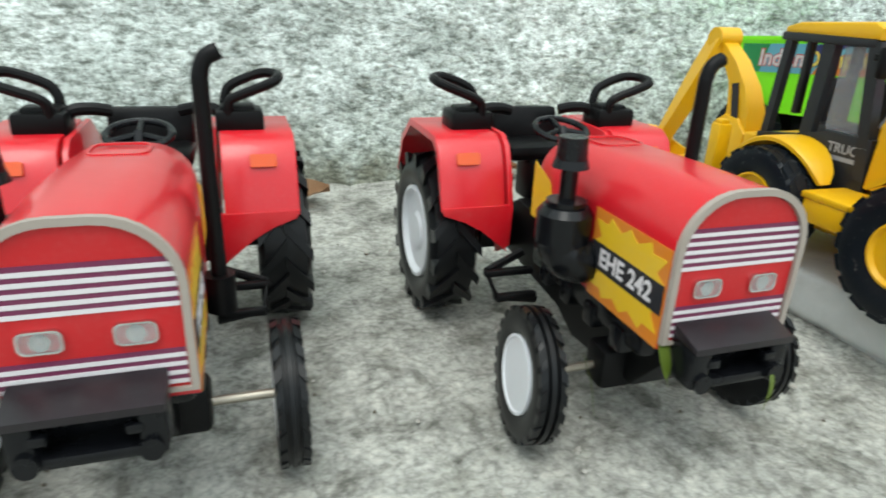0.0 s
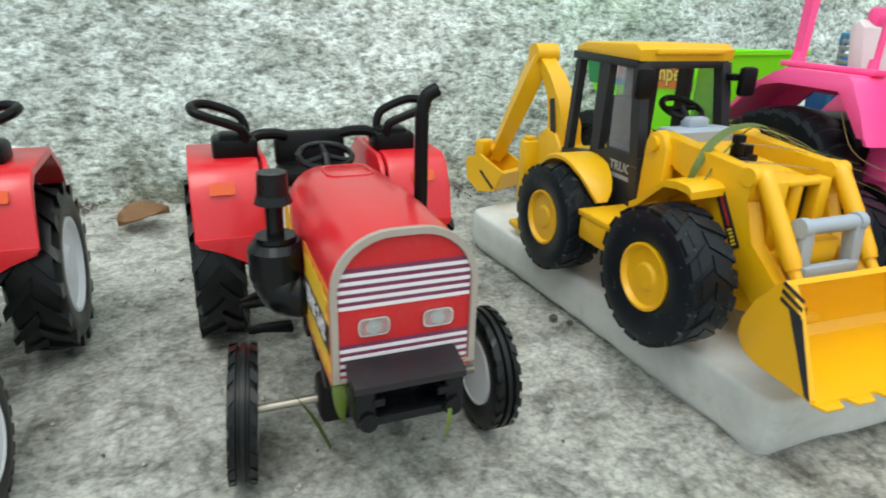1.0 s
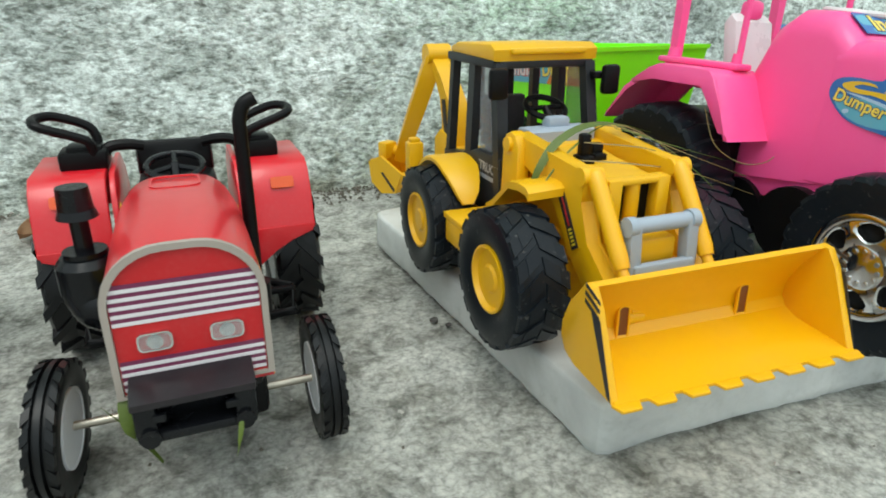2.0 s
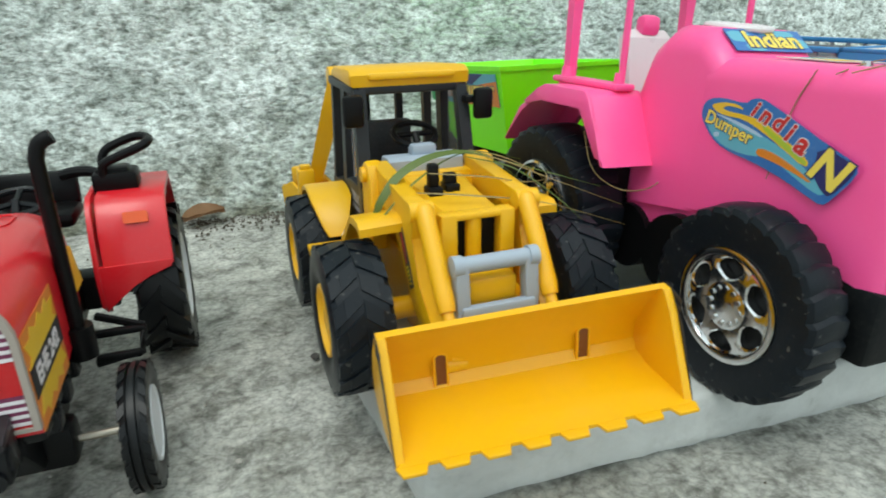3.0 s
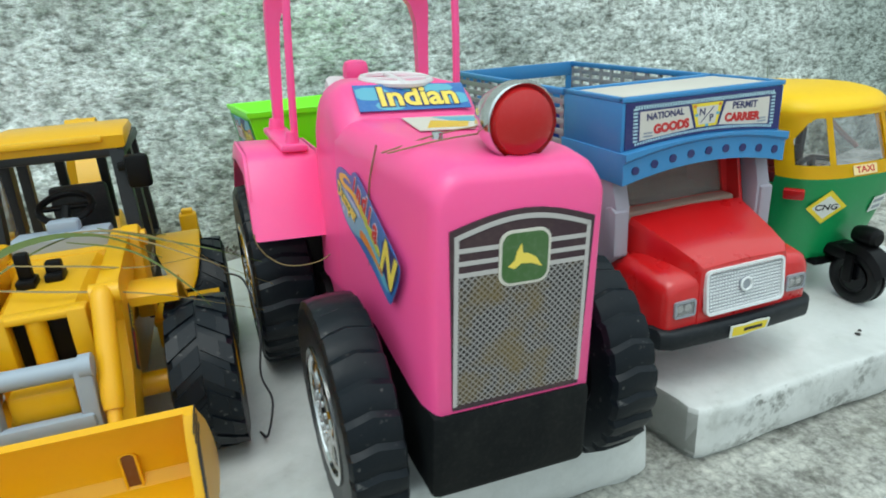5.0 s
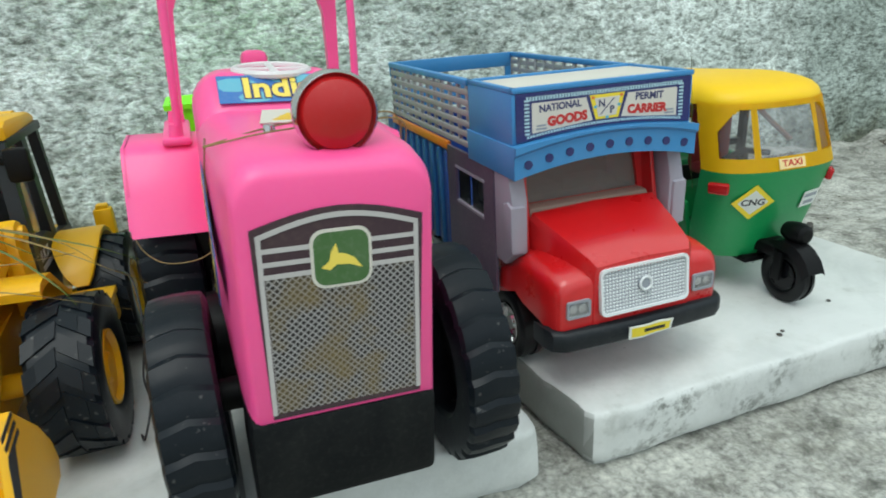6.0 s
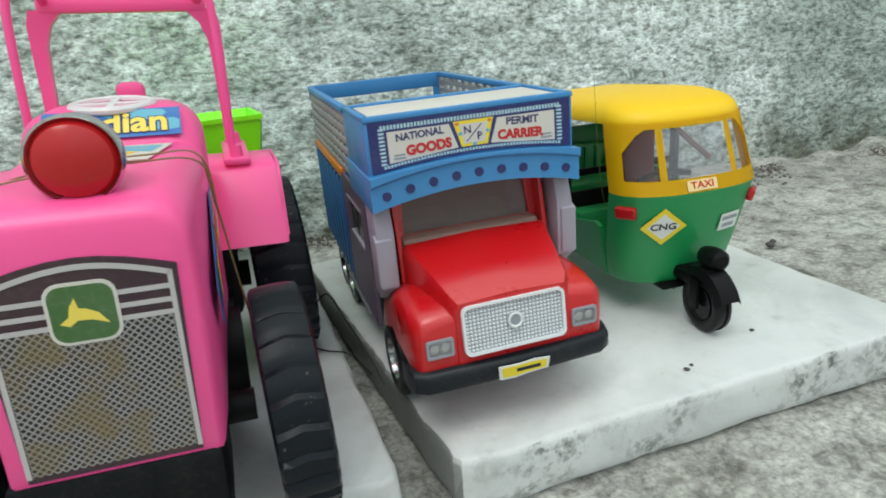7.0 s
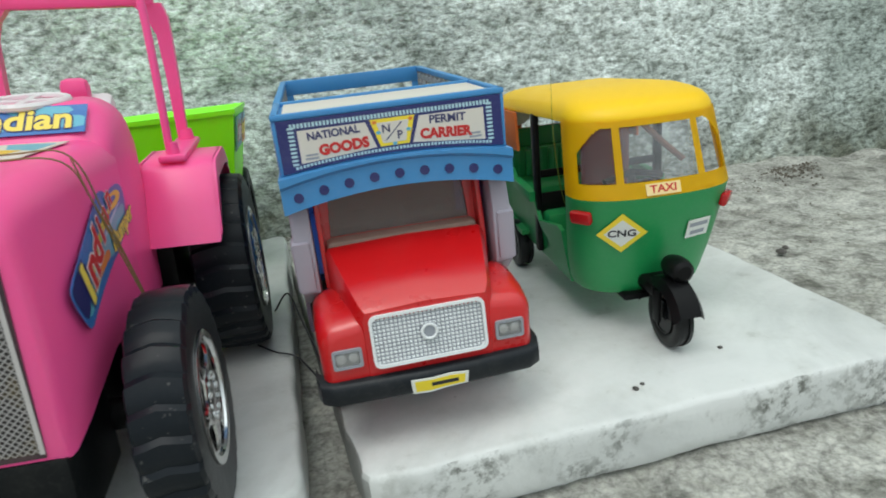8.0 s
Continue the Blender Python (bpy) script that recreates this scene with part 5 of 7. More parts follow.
        cyl(bm, (s * 17, 92, 27), (s * 23, 92, 27), 12, n=24)
    part("chassis", bm, BLACK, t)
    for s in (-1, 1):
        bm = B()
        cyl(bm, (s * 17, 58, 34), (s * 17, 58, 46), 1.6, n=12)
        part("peg", bm, PINK, t)
    # wheels
    for s in (-1, 1):
        ty = knobbly_tyre(t, (s * 32.8 - 1.2, 30.2, 28.9), 28.9, 13.2)
        spoked_rim(ty, s, 17.0, 13.2)
        ty = knobbly_tyre(t, (s * 37.6, 123, 33), 33, 19.5)
        spoked_rim(ty, s, 19.4, 19.5)
    # mudguards and canopy frame
    for s in (-1, 1):
        bm = B()
        outer = [(84, 55), (90, 66), (96, 76.5), (99, 79), (125, 79), (130, 77), (144, 68), (155, 53)]
        inner = [(153.4, 53), (142.4, 67), (128.6, 75.4), (124.4, 77), (100, 77), (97.8, 75.6), (91.8, 65.4), (86, 55)]
        prism(bm, outer + inner, "x", *sorted((s * 20, s * 43.2)), 0.6)
        prism(bm, outer[:] + [(140, 56), (128, 70), (100, 70), (92, 57)], "x", *sorted((s * 19.6, s * 21.4)), 0.3)
        prism(bm, [(96, 76.5), (99, 79), (125, 79), (130, 77), (140, 71), (138, 70), (127, 73), (101, 73), (97, 68), (89, 57.5), (85.4, 57), (90, 66)], "x", *sorted((s * 42.0, s * 43.6)), 0.3)
        part("mudguard", bm, PINK, t, smooth=40)
        X = 1.5
        bm = B()
        box(bm, (X + s * 29.0, 118, 80.2), (8.5, 42, 2.4), 0.9)
        cyl(bm, (X + s * 29.2, 101, 78), (X + s * 29.2, 101, 85), 2.4, 1.7, n=12)
        cyl(bm, (X + s * 29.0, 134, 78), (X + s * 29.0, 134, 85), 3.4, 2.4, n=12)
        part("frame_foot", bm, PINK, t)
        bm = B()
        loft(bm, [[(X + s * (x - w), y - d, z), (X + s * (x + w), y - d, z), (X + s * (x + w), y + d, z), (X + s * (x - w), y + d, z)] for x, y, z, w, d in
                  ((28.2, 134, 81, 1.7, 2.0), (28.0, 135, 104, 2.0, 2.1), (27.6, 135, 118, 2.4, 2.2), (26.4, 134.5, 124, 3.4, 2.3), (23.6, 134, 128.6, 4.8, 2.4))])
        part("rear_post", bm, PINK, t, smooth=60)
        bm = B()
        tube(bm, bent([(X + s * 28.2, 101, 81), (X + s * 28.1, 101.5, 100), (X + s * 27.8, 102, 118), (X + s * 27.0, 102.5, 130), (X + s * 24.5, 103.5, 136.5)], 4), 1.25, 10)
        part("front_post", bm, PINK, t)
    bm = B()
    box(bm, (1.5, 133.5, 130), (52, 5, 5), 1.4)
    box(bm, (1.5, 104, 137.5), (51, 3.2, 3.2), 1.2)
    for s in (-1, 1):
        tube(bm, bent([(1.5 + s * 23.5, 133.5, 130.5), (1.5 + s * 23.5, 120, 135.2), (1.5 + s * 23.5, 104, 137.5)], 5), 1.6, 10)
    part("canopy_bar", bm, PINK, t)
    # seat, steering wheel
    bm = B()
    prism(bm, [(114, 70), (121, 70), (127, 96), (124, 100), (120, 97)], "x", -11, 11, 1.8)
    prism(bm, [(103, 68), (120, 68), (120, 74), (103, 73)], "x", -12, 12, 1.5)
    part("seat", bm, CHROME_DULL, t, "silver-white plastic seat")
    bm = B()
    box(bm, (0, 123, 101.5), (9, 6, 8), 2.4)
    part("headrest", bm, PINK, t)
    bm = B()
    sw = pose(0, 78, 101.9, 4, 0, 0)
    torus(bm, sw, 10, 1.1, 30, 8)
    box(bm, (0, 0, 0), (19, 2.2, 1.4), 0.4, sw)
    box(bm, (0, 0, 0), (2.2, 19, 1.4), 0.4, sw)
    cyl(bm, sw @ Vector((0, 0, 0)), (0, 79, 100), 2, n=10)
    part("steering_wheel", bm, CHROME_DULL, t, "silver-white plastic steering wheel")
    # head lamp
    bm = B()
    L = Vector((2.2, 12, 98.6))
    lathe(bm, [(-5.2, 6.9), (-6.0, 7.5), (-5.2, 8.0), (-2, 7.9), (3, 6.4), (8, 4.0), (10.5, 1.8), (11, 0), (-4.0, 0), (-4.4, 6.8)], L, 40, "y")
    lamp = part("head_lamp", bm, CHROME, t, "round chromed head lamp with a red lens")
    bm = B()
    lathe(bm, [(-5.0, 6.95), (-6.6, 6.3), (-7.8, 4.4), (-8.4, 2.2), (-8.6, 0), (-4.5, 0)], L, 40, "y", closed=False)
    part("lens", bm, RED_LENS, lamp, "domed deep red lens")
    bm = B()
    cyl(bm, (2.2, 13, 90), (2.2, 13, 95), 4.5, 3.2, n=16)
    part("lamp_stem", bm, PINK, lamp)
    bm = B()
    cyl(bm, (-8, 26, 92), (-8, 26, 94.4), 1.6, 1.2, n=12)
    part("screw", bm, CHROME, t)
    # the body leans a little on its loose axles
    lean = Matrix.Translation((0, 0, 0.092)) @ Matrix.Rotation(radians(3.5), 4, "Y") @ Matrix.Translation((0, 0, -0.092))
    for ob in t.children:
        if not ob.name.startswith("tyre"):
            ob.matrix_basis = lean
    return t


def mesh_print():
    """A printed lattice of silver threads over dark, with rusty stains."""
    m, n, l, p = material("silver_mesh_print")
    tc = n.new("ShaderNodeTexCoord")
    mp = n.new("ShaderNodeMapping")
    mp.inputs["Rotation"].default_value = (0, radians(45), 0)
    l.new(tc.outputs["Object"], mp.inputs["Vector"])
    sep = n.new("ShaderNodeSeparateXYZ")
    l.new(mp.outputs[0], sep.inputs[0])
    lines = []
    for axis in ("X", "Z"):
        a = n.new("ShaderNodeMath")
        a.operation = "MULTIPLY"
        a.inputs[1].default_value = 2 * math.pi / 0.00102
        l.new(sep.outputs[axis], a.inputs[0])
        b = n.new("ShaderNodeMath")
        b.operation = "SINE"
        l.new(a.outputs[0], b.inputs[0])
        lines.append(b)
    mx = n.new("ShaderNodeMath")
    mx.operation = "MAXIMUM"
    l.new(lines[0].outputs[0], mx.inputs[0])
    l.new(lines[1].outputs[0], mx.inputs[1])
    r = ramp(n, l, mx.outputs[0], [(0.40, (0.022, 0.018, 0.018)), (0.80, (0.36, 0.34, 0.34))])
    t = coords(n, l, 70.0, 6.0, 0.6)
    st = ramp(n, l, t.outputs["Fac"], [(0.47, (0, 0, 0)), (0.64, (0.8, 0.8, 0.8))])
    x = mixed(n, l, st.outputs[0], r.outputs[0], (0.20, 0.14, 0.045))
    l.new(x.outputs[0], p.inputs["Base Color"])
    p.inputs["Roughness"].default_value = 0.32
    p.inputs["Metallic"].default_value = 0.25
    return m


MESH_SILVER = mesh_print()
GRILLE_DARK = plastic("dark_plum_print", (0.045, 0.02, 0.03), 0.4, 0.15, (0.3, 0.22, 0.15))
SILVER_PRINT = plastic("silver_print", (0.50, 0.47, 0.46), 0.35, 0.15)
BADGE_GREEN = plastic("green_badge", (0.05, 0.13, 0.03), 0.35, 0.2)
SCUFFED = plastic("scuffed_black_plastic", (0.004, 0.005, 0.006), 0.45, 0.12, (0.13, 0.13, 0.11), bump=0.3, spec=0.15)
CHROME_DULL = plastic("silver_white_plastic", (0.72, 0.70, 0.70), 0.25, 0.1)
pink_tractor = build_pink(pose(0.3720, 0.089, SLAB, 0, 0, 6.2))


# ---- lime green tipper trailer behind the pink tractor ----
def build_trailer(m):
    t = thing("toy_trailer", m, "lime green plastic toy tipper trailer behind the pink tractor", "toy trailer")
    top = [(-43, -48), (33.5, -48), (33.5, 48), (-43, 48)]
    low = [(-36, -42), (26, -42), (26, 30), (-36, 30)]
    Z0, Z1 = 34.0, 77.0
    bm = B()
    def at(p, z, grow=0.0):
        return [(x + grow * (1 if x > 0 else -1), y + grow * (1 if y > 0 else -1), z) for x, y in p]
    loft(bm, [at(low, Z0), at(top, Z1 - 2.2), at(top, Z1 - 2.2, 0.8), at(top, Z1, 1.0), at(top, Z1, -1.2), at(low, Z0 + 2, -1.6)])
    part("tub", bm, LIME, t, smooth=20)
    for s in (-1, 1):
        w0, w1 = (-36, -43) if s < 0 else (26, 33.5)
        side = plane_at((w1 + s * 0.5 + (w0 - w1) * 0.25, 0, Z1 - 2.2 - 0.25 * (Z1 - 2.2 - Z0)), (0, s, 0), (w1 - w0, 0, Z1 - 2.2 - Z0)) @ Matrix.Rotation(radians(-0.5 * s), 4, "Z")
        bm = B()
        plate(bm, rect(-42, -7.5, 43, 8.5), 0.25, side)
        st = part("side_sticker", bm, STICKER_TEAL, t, "teal, green and orange word sticker on the tub")
        s1 = side @ Matrix.Translation((0, 0, 0.26))
        for mat, poly in ((TAXI_GREEN, [(-42, -7.5), (-30, -7.5), (-22, 8.5), (-42, 8.5)]), (STICKER_ORANGE, [(6, -7.5), (43, -7.5), (43, 5), (32, 4), (14, 2)]), (NAVY, [(2, 4), (10, 8.4), (30, 8.4), (16, 3)])):
            bm = B()
            plate(bm, poly, 0.08, s1)
            part("sticker_print", bm, mat, st)
        s2 = side @ Matrix.Translation((0, 0, 0.38))
        sticker_text(st, "Indian", 13.0, s2 @ Matrix.Translation((-15, 0.5, 0)), WHITE_LINE, LETTER_RED, 0.02, 0.25)
        sticker_text(st, "Dumper", 12.0, s2 @ Matrix.Translation((21, 0.5, 0)), LETTER_YELLOW, NAVY, 0.02, 0.15, 0.9)
    bm = B()
    prism(bm, [(-70, 26), (-70, 30), (-40, 36), (36, 36), (36, 28), (-40, 28)], "x", -10, 10, 1)
    cyl(bm, (-36, 32, 20), (22, 32, 20), 3, n=12)
    box(bm, (0, 26, 28), (40, 20, 14), 2)
    part("frame", bm, BLACK, t)
    for s in (-1, 1):
        ty = knobbly_tyre(t, (s * 30 - 8, 32, 21), 21, 15)
        dished_rim(ty, s, 12, 14.4, BLACK, "black wheel disc", dish=0.3)
    # the tub is tipped up a little at the front
    tip = Matrix.Translation((0, 0.053, 0.060)) @ Matrix.Rotation(radians(-3.5), 4, "X") @ Matrix.Translation((0, -0.053, -0.060))
    for ob in t.children:
        if ob.name.startswith(("tub", "side_sticker")):
            ob.matrix_basis = tip
    return t


trailer = build_trailer(pose(0.3568, 0.320, SLAB, 0, 0, 7.0))


# ---- toy goods truck; y = 0 at the bumper's front ----
def plain_tyre(parent, c, r, w):
    bm = B()
    h = w / 2
    lathe(bm, [(-h * 0.8, r * 0.58), (-h, r * 0.68), (-h, r * 0.88), (-h * 0.8, r * 0.98), (-h * 0.35, r), (-h * 0.3, r * 0.95), (h * 0.3, r * 0.95), (h * 0.35, r), (h * 0.8, r * 0.98), (h, r * 0.88), (h, r * 0.68), (h * 0.8, r * 0.58)], n=36)
    ob = part("tyre", bm, RUBBER, parent, "small black rubber tyre")
    ob.location = [v * MM for v in c]
    return ob


def build_truck(m):
    t = thing("toy_truck", m, "red and blue plastic toy goods truck with signboard on marble slab", "toy truck")
    # hood and front wings
    bm = B()
    loft(bm, [[(-w, y, z0), (w, y, z0), (w, y, z1 - 2), (w * 0.95, y, z1), (0, y, z1 + 0.8), (-w * 0.95, y, z1), (-w, y, z1 - 2)] for y, w, z0, z1 in
              ((3.5, 17.0, 24, 42.5), (5.5, 18.5, 23, 44.5), (14, 20.5, 23, 47.5), (26, 23, 23, 51), (31, 24, 23, 52.5))])
    part("hood", bm, TRUCK_RED, t, smooth=30)
    for s in (-1, 1):
        bm = B()
        rows = []
        for y, z0, z1, xo in ((3.8, 22, 36.5, 26.8), (4.6, 21.8, 38.4, 28.2), (6.5, 21.5, 39.8, 29.2), (14, 24, 41, 29.8), (24, 25, 41.5, 30), (30, 27, 40.5, 30), (40, 23, 36, 30), (47, 15, 28, 29.6)):
            crown = [(s * (xo - 5 + 5 * math.cos(radians(a))), y, z1 - 5 + 5 * math.sin(radians(a))) for a in (0, 22, 45, 68, 90)]
            rows.append([(s * 14, y, z0), (s * xo, y, z0)] + crown + [(s * 14, y, z1 + 1.2)])
        loft(bm, rows)
        part("front_wing", bm, TRUCK_RED, t, smooth=62)
        fm = plane_at((s * 22.3, 3.7, 30.6), **FRONT)
        bm = B()
        strip(bm, rounded(-4, -2.8, 4, 2.8, 0.8), rounded(-3.3, -2.1, 3.3, 2.1, 0.6), 0.8, fm)
        hl = part("headlight", bm, GREY, t, "rectangular headlight with a clear lens")
        bm = B()
        plate(bm, rounded(-3.3, -2.1, 3.3, 2.1, 0.6), 0.15, fm)
        part("reflector", bm, CAB_BLACK, hl)
        for dx in (-1.6, 1.6):
            bm = B()
            cyl(bm, fm @ Vector((dx, 0, 0.1)), fm @ Vector((dx, 0, 0.4)), 1.4, 0.9, n=14)
            part("bulb", bm, CHROME, hl)
        bm = B()
        plate(bm, rounded(-3.3, -2.1, 3.3, 2.1, 0.6), 0.15, fm @ Matrix.Translation((0, 0, 0.5)))
        part("lens", bm, CLEAR_LENS, hl)
    # grille
    gm = plane_at((0, 3.4, 34.2), (1, 0, 0), (0, 0.10, 1))
    bm = B()
    strip(bm, rounded(-15.6, -7.4, 15.6, 7.4, 2.0), rounded(-14.8, -6.6, 14.8, 6.6, 1.6), 1.5, gm)
    grille = part("grille", bm, SILVER_BRIGHT, t, "silver square-mesh truck grille")
    bm = B()
    plate(bm, rounded(-14.9, -6.7, 14.9, 6.7, 1.6), 0.5, gm)
    part("grille_back", bm, GREY, grille)
    bm = B()
    nx, nz = 26, 12
    for i in range(nx):
        for j in range(nz):
            x, z = -14.2 + 28.4 * i / (nx - 1), -6.0 + 12.0 * j / (nz - 1)
            v = [gm @ Vector(q) for q in ((x - 0.45, z - 0.42, 0.45), (x + 0.45, z - 0.42, 0.45), (x + 0.45, z + 0.42, 0.45), (x - 0.45, z + 0.42, 0.45), (x, z, 1.15))]
            v = [bm.verts.new(q) for q in v]
            for a, b in ((0, 1), (1, 2), (2, 3), (3, 0)):
                bm.faces.new((v[a], v[b], v[4]))
    studs = part("grille_studs", bm, SILVER_BRIGHT, grille, "small silver pyramids of the grille")
    studs["kind"] = "stuff"
    bm = B()
    cyl(bm, gm @ Vector((0, 0.6, 0.4)), gm @ Vector((0, 0.6, 1.3)), 2.4, n=20)
    badge = part("badge", bm, GREY, grille, "round badge with a silver ring")
    bm = B()
    tube(bm, [gm @ Vector((2.0 * math.cos(a * math.pi / 10), 0.6 + 2.0 * math.sin(a * math.pi / 10), 1.4)) for a in range(21)], 0.42, 6)
    part("ring", bm, SILVER_BRIGHT, badge)
    # bumper and blank number plate
    bm = B()
    loft(bm, [[(x, y0 + 0.9, 17.7), (x, y0, 18.8), (x, y0, 22.4), (x, y0 + 0.5, 23.5), (x, y0 + 1.6, 24.1), (x, y1, 24.1), (x, y1, 17.7)] for x, y0, y1 in ((-31.5, 7, 14), (-30.5, 3.5, 10), (-27, 1.2, 6), (0, 0, 5), (27, 1.2, 6), (30.5, 3.5, 10), (31.5, 7, 14))])
    part("bumper", bm, BUMPER, t, "slate-black plastic bumper", smooth=40)
    pm = plane_at((1, 0.0, 20.4), (1, 0, 0), (0, -0.12, 1))
    bm = B()
    edge = [(-7.6, -2.2), (-3, -2.6), (2, -2.0), (7.6, -1.8), (8.0, 1.9), (3, 2.4), (-2, 2.0), (-7.9, 2.3)]
    plate(bm, edge, 0.3, pm)
    pl = part("number_plate", bm, WHITE_LABEL, t, "torn white and yellow number plate sticker")
    bm = B()
    plate(bm, [(x * 0.88, y * 0.72) for x, y in edge], 0.1, pm @ Matrix.Translation((0, 0, 0.3)))
    part("plate_field", bm, YELLOW_LABEL, pl)
    bm = B()
    plate(bm, rect(-2.4, -0.5, 5.0, 0.6), 0.08, pm @ Matrix.Translation((0, 0, 0.42)))
    part("plate_bar", bm, LETTER_BLACK, pl)
    # cab front with windscreen opening
    fm = plane_at((0, 31, 0), (1, 0, 0), (0, 0.16, 1))
    bm = B()
    strip(bm, [(-24.5, 40), (24.5, 40), (24.5, 72), (-24.5, 72)], [(-21.5, 54), (21.5, 54), (20.5, 67.5), (-20.5, 67.5)], 2.0, fm)
    for s in (-1, 1):
        prism(bm, [(31, 26), (31, 50), (36, 72), (62, 72), (62, 26)], "x", *sorted((s * 23.5, s * 25)), 0.3)
    box(bm, (0, 50, 73), (49, 34, 2), 0.5)
    cab = part("cab", bm, TRUCK_RED, t)
    bm = B()
    plate(bm, [(-21.4, 54.1), (21.4, 54.1), (20.4, 67.4), (-20.4, 67.4)], 0.5, fm @ Matrix.Translation((0, 0, 0.4)))
    part("windscreen", bm, WINDSHIELD, cab, "smoky clear plastic windscreen")
    bm = B()
    box(bm, (0, 40, 50), (46, 14, 7), 1.5)
    box(bm, (0, 58, 56), (44, 4, 24), 1.5)
    box(bm, (-11, 52, 50), (16, 12, 12), 2)
    box(bm, (11, 52, 50), (16, 12, 12), 2)
    part("cab_interior", bm, TAN, cab, "tan plastic seats and dashboard")
    # grey-lilac outer doors
    for s in (-1, 1):
        bm = B()
        prism(bm, [(27, 41), (27, 58), (30, 68), (40, 68), (40, 36), (33, 36)], "x", *sorted((s * 26.5, s * 32)), 0.7)
        prism(bm, [(26, 42), (26, 56.5), (29, 58), (32, 57), (32, 42)], "x", *sorted((s * 27.5, s * 32.8)), 0.8)
        d = part("door_post", bm, CAB_GREY, t, "lilac-grey plastic door post")
        bm = B()
        dm = plane_at((s * 31.2, 61, 45), (0, s, 0), (0, 0, 1))
        strip(bm, rect(-21.5, -22, 21.5, 22), rect(-13, 2, 13, 15), 1.2, dm)
        door = part("door", bm, PLUM, t, "dark plum printed truck door")
        bm = B()
        plate(bm, rect(-13, 2, -1, 15), 0.4, dm)
        plate(bm, rect(1, 2, 13, 15), 0.4, dm)
        part("window", bm, BLACK_SHINE, door)
        bm = B()
        plate(bm, [(-13, 2), (13, 2), (13, 3), (-13, 3)], 1.4, dm)
        plate(bm, [(-14, 15), (14, 15), (14, 16), (-14, 16)], 1.4, dm)
        part("window_trim", bm, CAB_GREY, door)
    # signboard
    bm = B()
    box(bm, (0, 43, 83), (64, 34, 17), 1.0)
    sign = part("signboard", bm, SKY_BLUE, t, "blue signboard box over the cab")
    bm = B()
    def bow(x):
        return 4.0 * (1 - (x / 32.5) ** 2)
    for y0, y1, lo, hi in ((23.5, 26, 66.0, 76.0),):
        rows = []
        for k in range(17):
            x = -32.5 + 65 * k / 16
            rows.append([(x, y0, lo + bow(x)), (x, y0, hi - 3.2 + bow(x)), (x, y0 - 1.2, hi - 2.2 + bow(x)), (x, y0 - 1.2, hi + bow(x) * 0.6), (x, y1, hi + bow(x) * 0.6), (x, y1, lo + bow(x))])
        loft(bm, rows)
    for s in (-1, 1):
        prism(bm, [(24, 66), (24, 76), (60, 76), (60, 66)], "x", *sorted((s * 31.2, s * 32.6)), 0.3)
    valance = part("valance", bm, SKY_BLUE, sign, smooth=30)
    # solid navy discs stand for the shaded insides of the valance's holes
    for k in range(9):
        x = -28 + 56 * k / 8
        bm = B()
        cyl(bm, (x, 23.2, 69.4 + bow(x)), (x, 23.9, 69.4 + bow(x)), 1.35, n=16)
        part("hole", bm, NAVY, valance, "navy disc painted as a hole's shaded inside")
    sm = plane_at((0, 25.9, 84.3), (1, 0, 0), (0, 0.03, 1))
    bm = B()
    plate(bm, [(-30.8, -7.6), (-20, -6.4), (-10, -5.6), (0, -5.3), (10, -5.6), (20, -6.4), (30.8, -7.6), (30.8, 6.6), (-30.8, 6.6)], 0.3, sm)
    panel = part("sign_panel", bm, NAVY, sign, "navy printed sign panel")
    s1 = sm @ Matrix.Translation((0, 0, 0.3))
    bm = B()
    def low(x):
        return -4.0 - 1.9 * (x / 27) ** 2
    for k in range(56):
        x = -27 + 54 * k / 55
        plate(bm, rect(x - 0.32, 4.3, x + 0.32, 5.5), 0.06, s1)
        plate(bm, rect(x - 0.32, low(x) - 0.7, x + 0.32, low(x) + 0.1), 0.06, s1)
    for s in (-1, 1):
        for k in range(10):
            z = -5.2 + 9.6 * k / 9
            plate(bm, rect(s * 27.2 - 0.8, z - 0.3, s * 27.2 + 0.8, z + 0.3), 0.06, s1)
    part("dotted_border", bm, PALE_BLUE, panel)["kind"] = "stuff"
    bm = B()
    plate(bm, [(-25.6, -5.2), (-5, -3.4), (-7.4, 3.6), (-25.6, 3.6)], 0.06, s1)
    plate(bm, [(5, -3.4), (25.6, -5.2), (25.6, 3.6), (7.4, 3.6)], 0.06, s1)
    part("cream_field", bm, CREAM, panel)
    bm = B()
    plate(bm, [(-4.0, -3.4), (4.0, -3.4), (6.2, 4.0), (-6.2, 4.0)], 0.06, s1)
    part("crest", bm, YELLOW_LABEL, panel, "yellow and white crest")
    bm = B()
    plate(bm, [(-3.2, -2.6), (3.2, -2.6), (4.4, 3.0), (-4.4, 3.0)], 0.06, s1 @ Matrix.Translation((0, 0, 0.07)))
    part("crest_field", bm, CREAM, panel)
    s2 = s1 @ Matrix.Translation((0, 0, 0.10))
    part("lettering", lettering("NATIONAL", 2.85, s2 @ Matrix.Translation((-16.2, 1.9, 0)) @ Matrix.Rotation(radians(2), 4, "Z"), 0.035, 0, 0.06, 0.98), LETTER_NAVY, panel)
    part("lettering", lettering("GOODS", 3.75, s2 @ Matrix.Translation((-13.8, -2.0, 0)) @ Matrix.Rotation(radians(3), 4, "Z"), 0.055), LETTER_RED, panel)
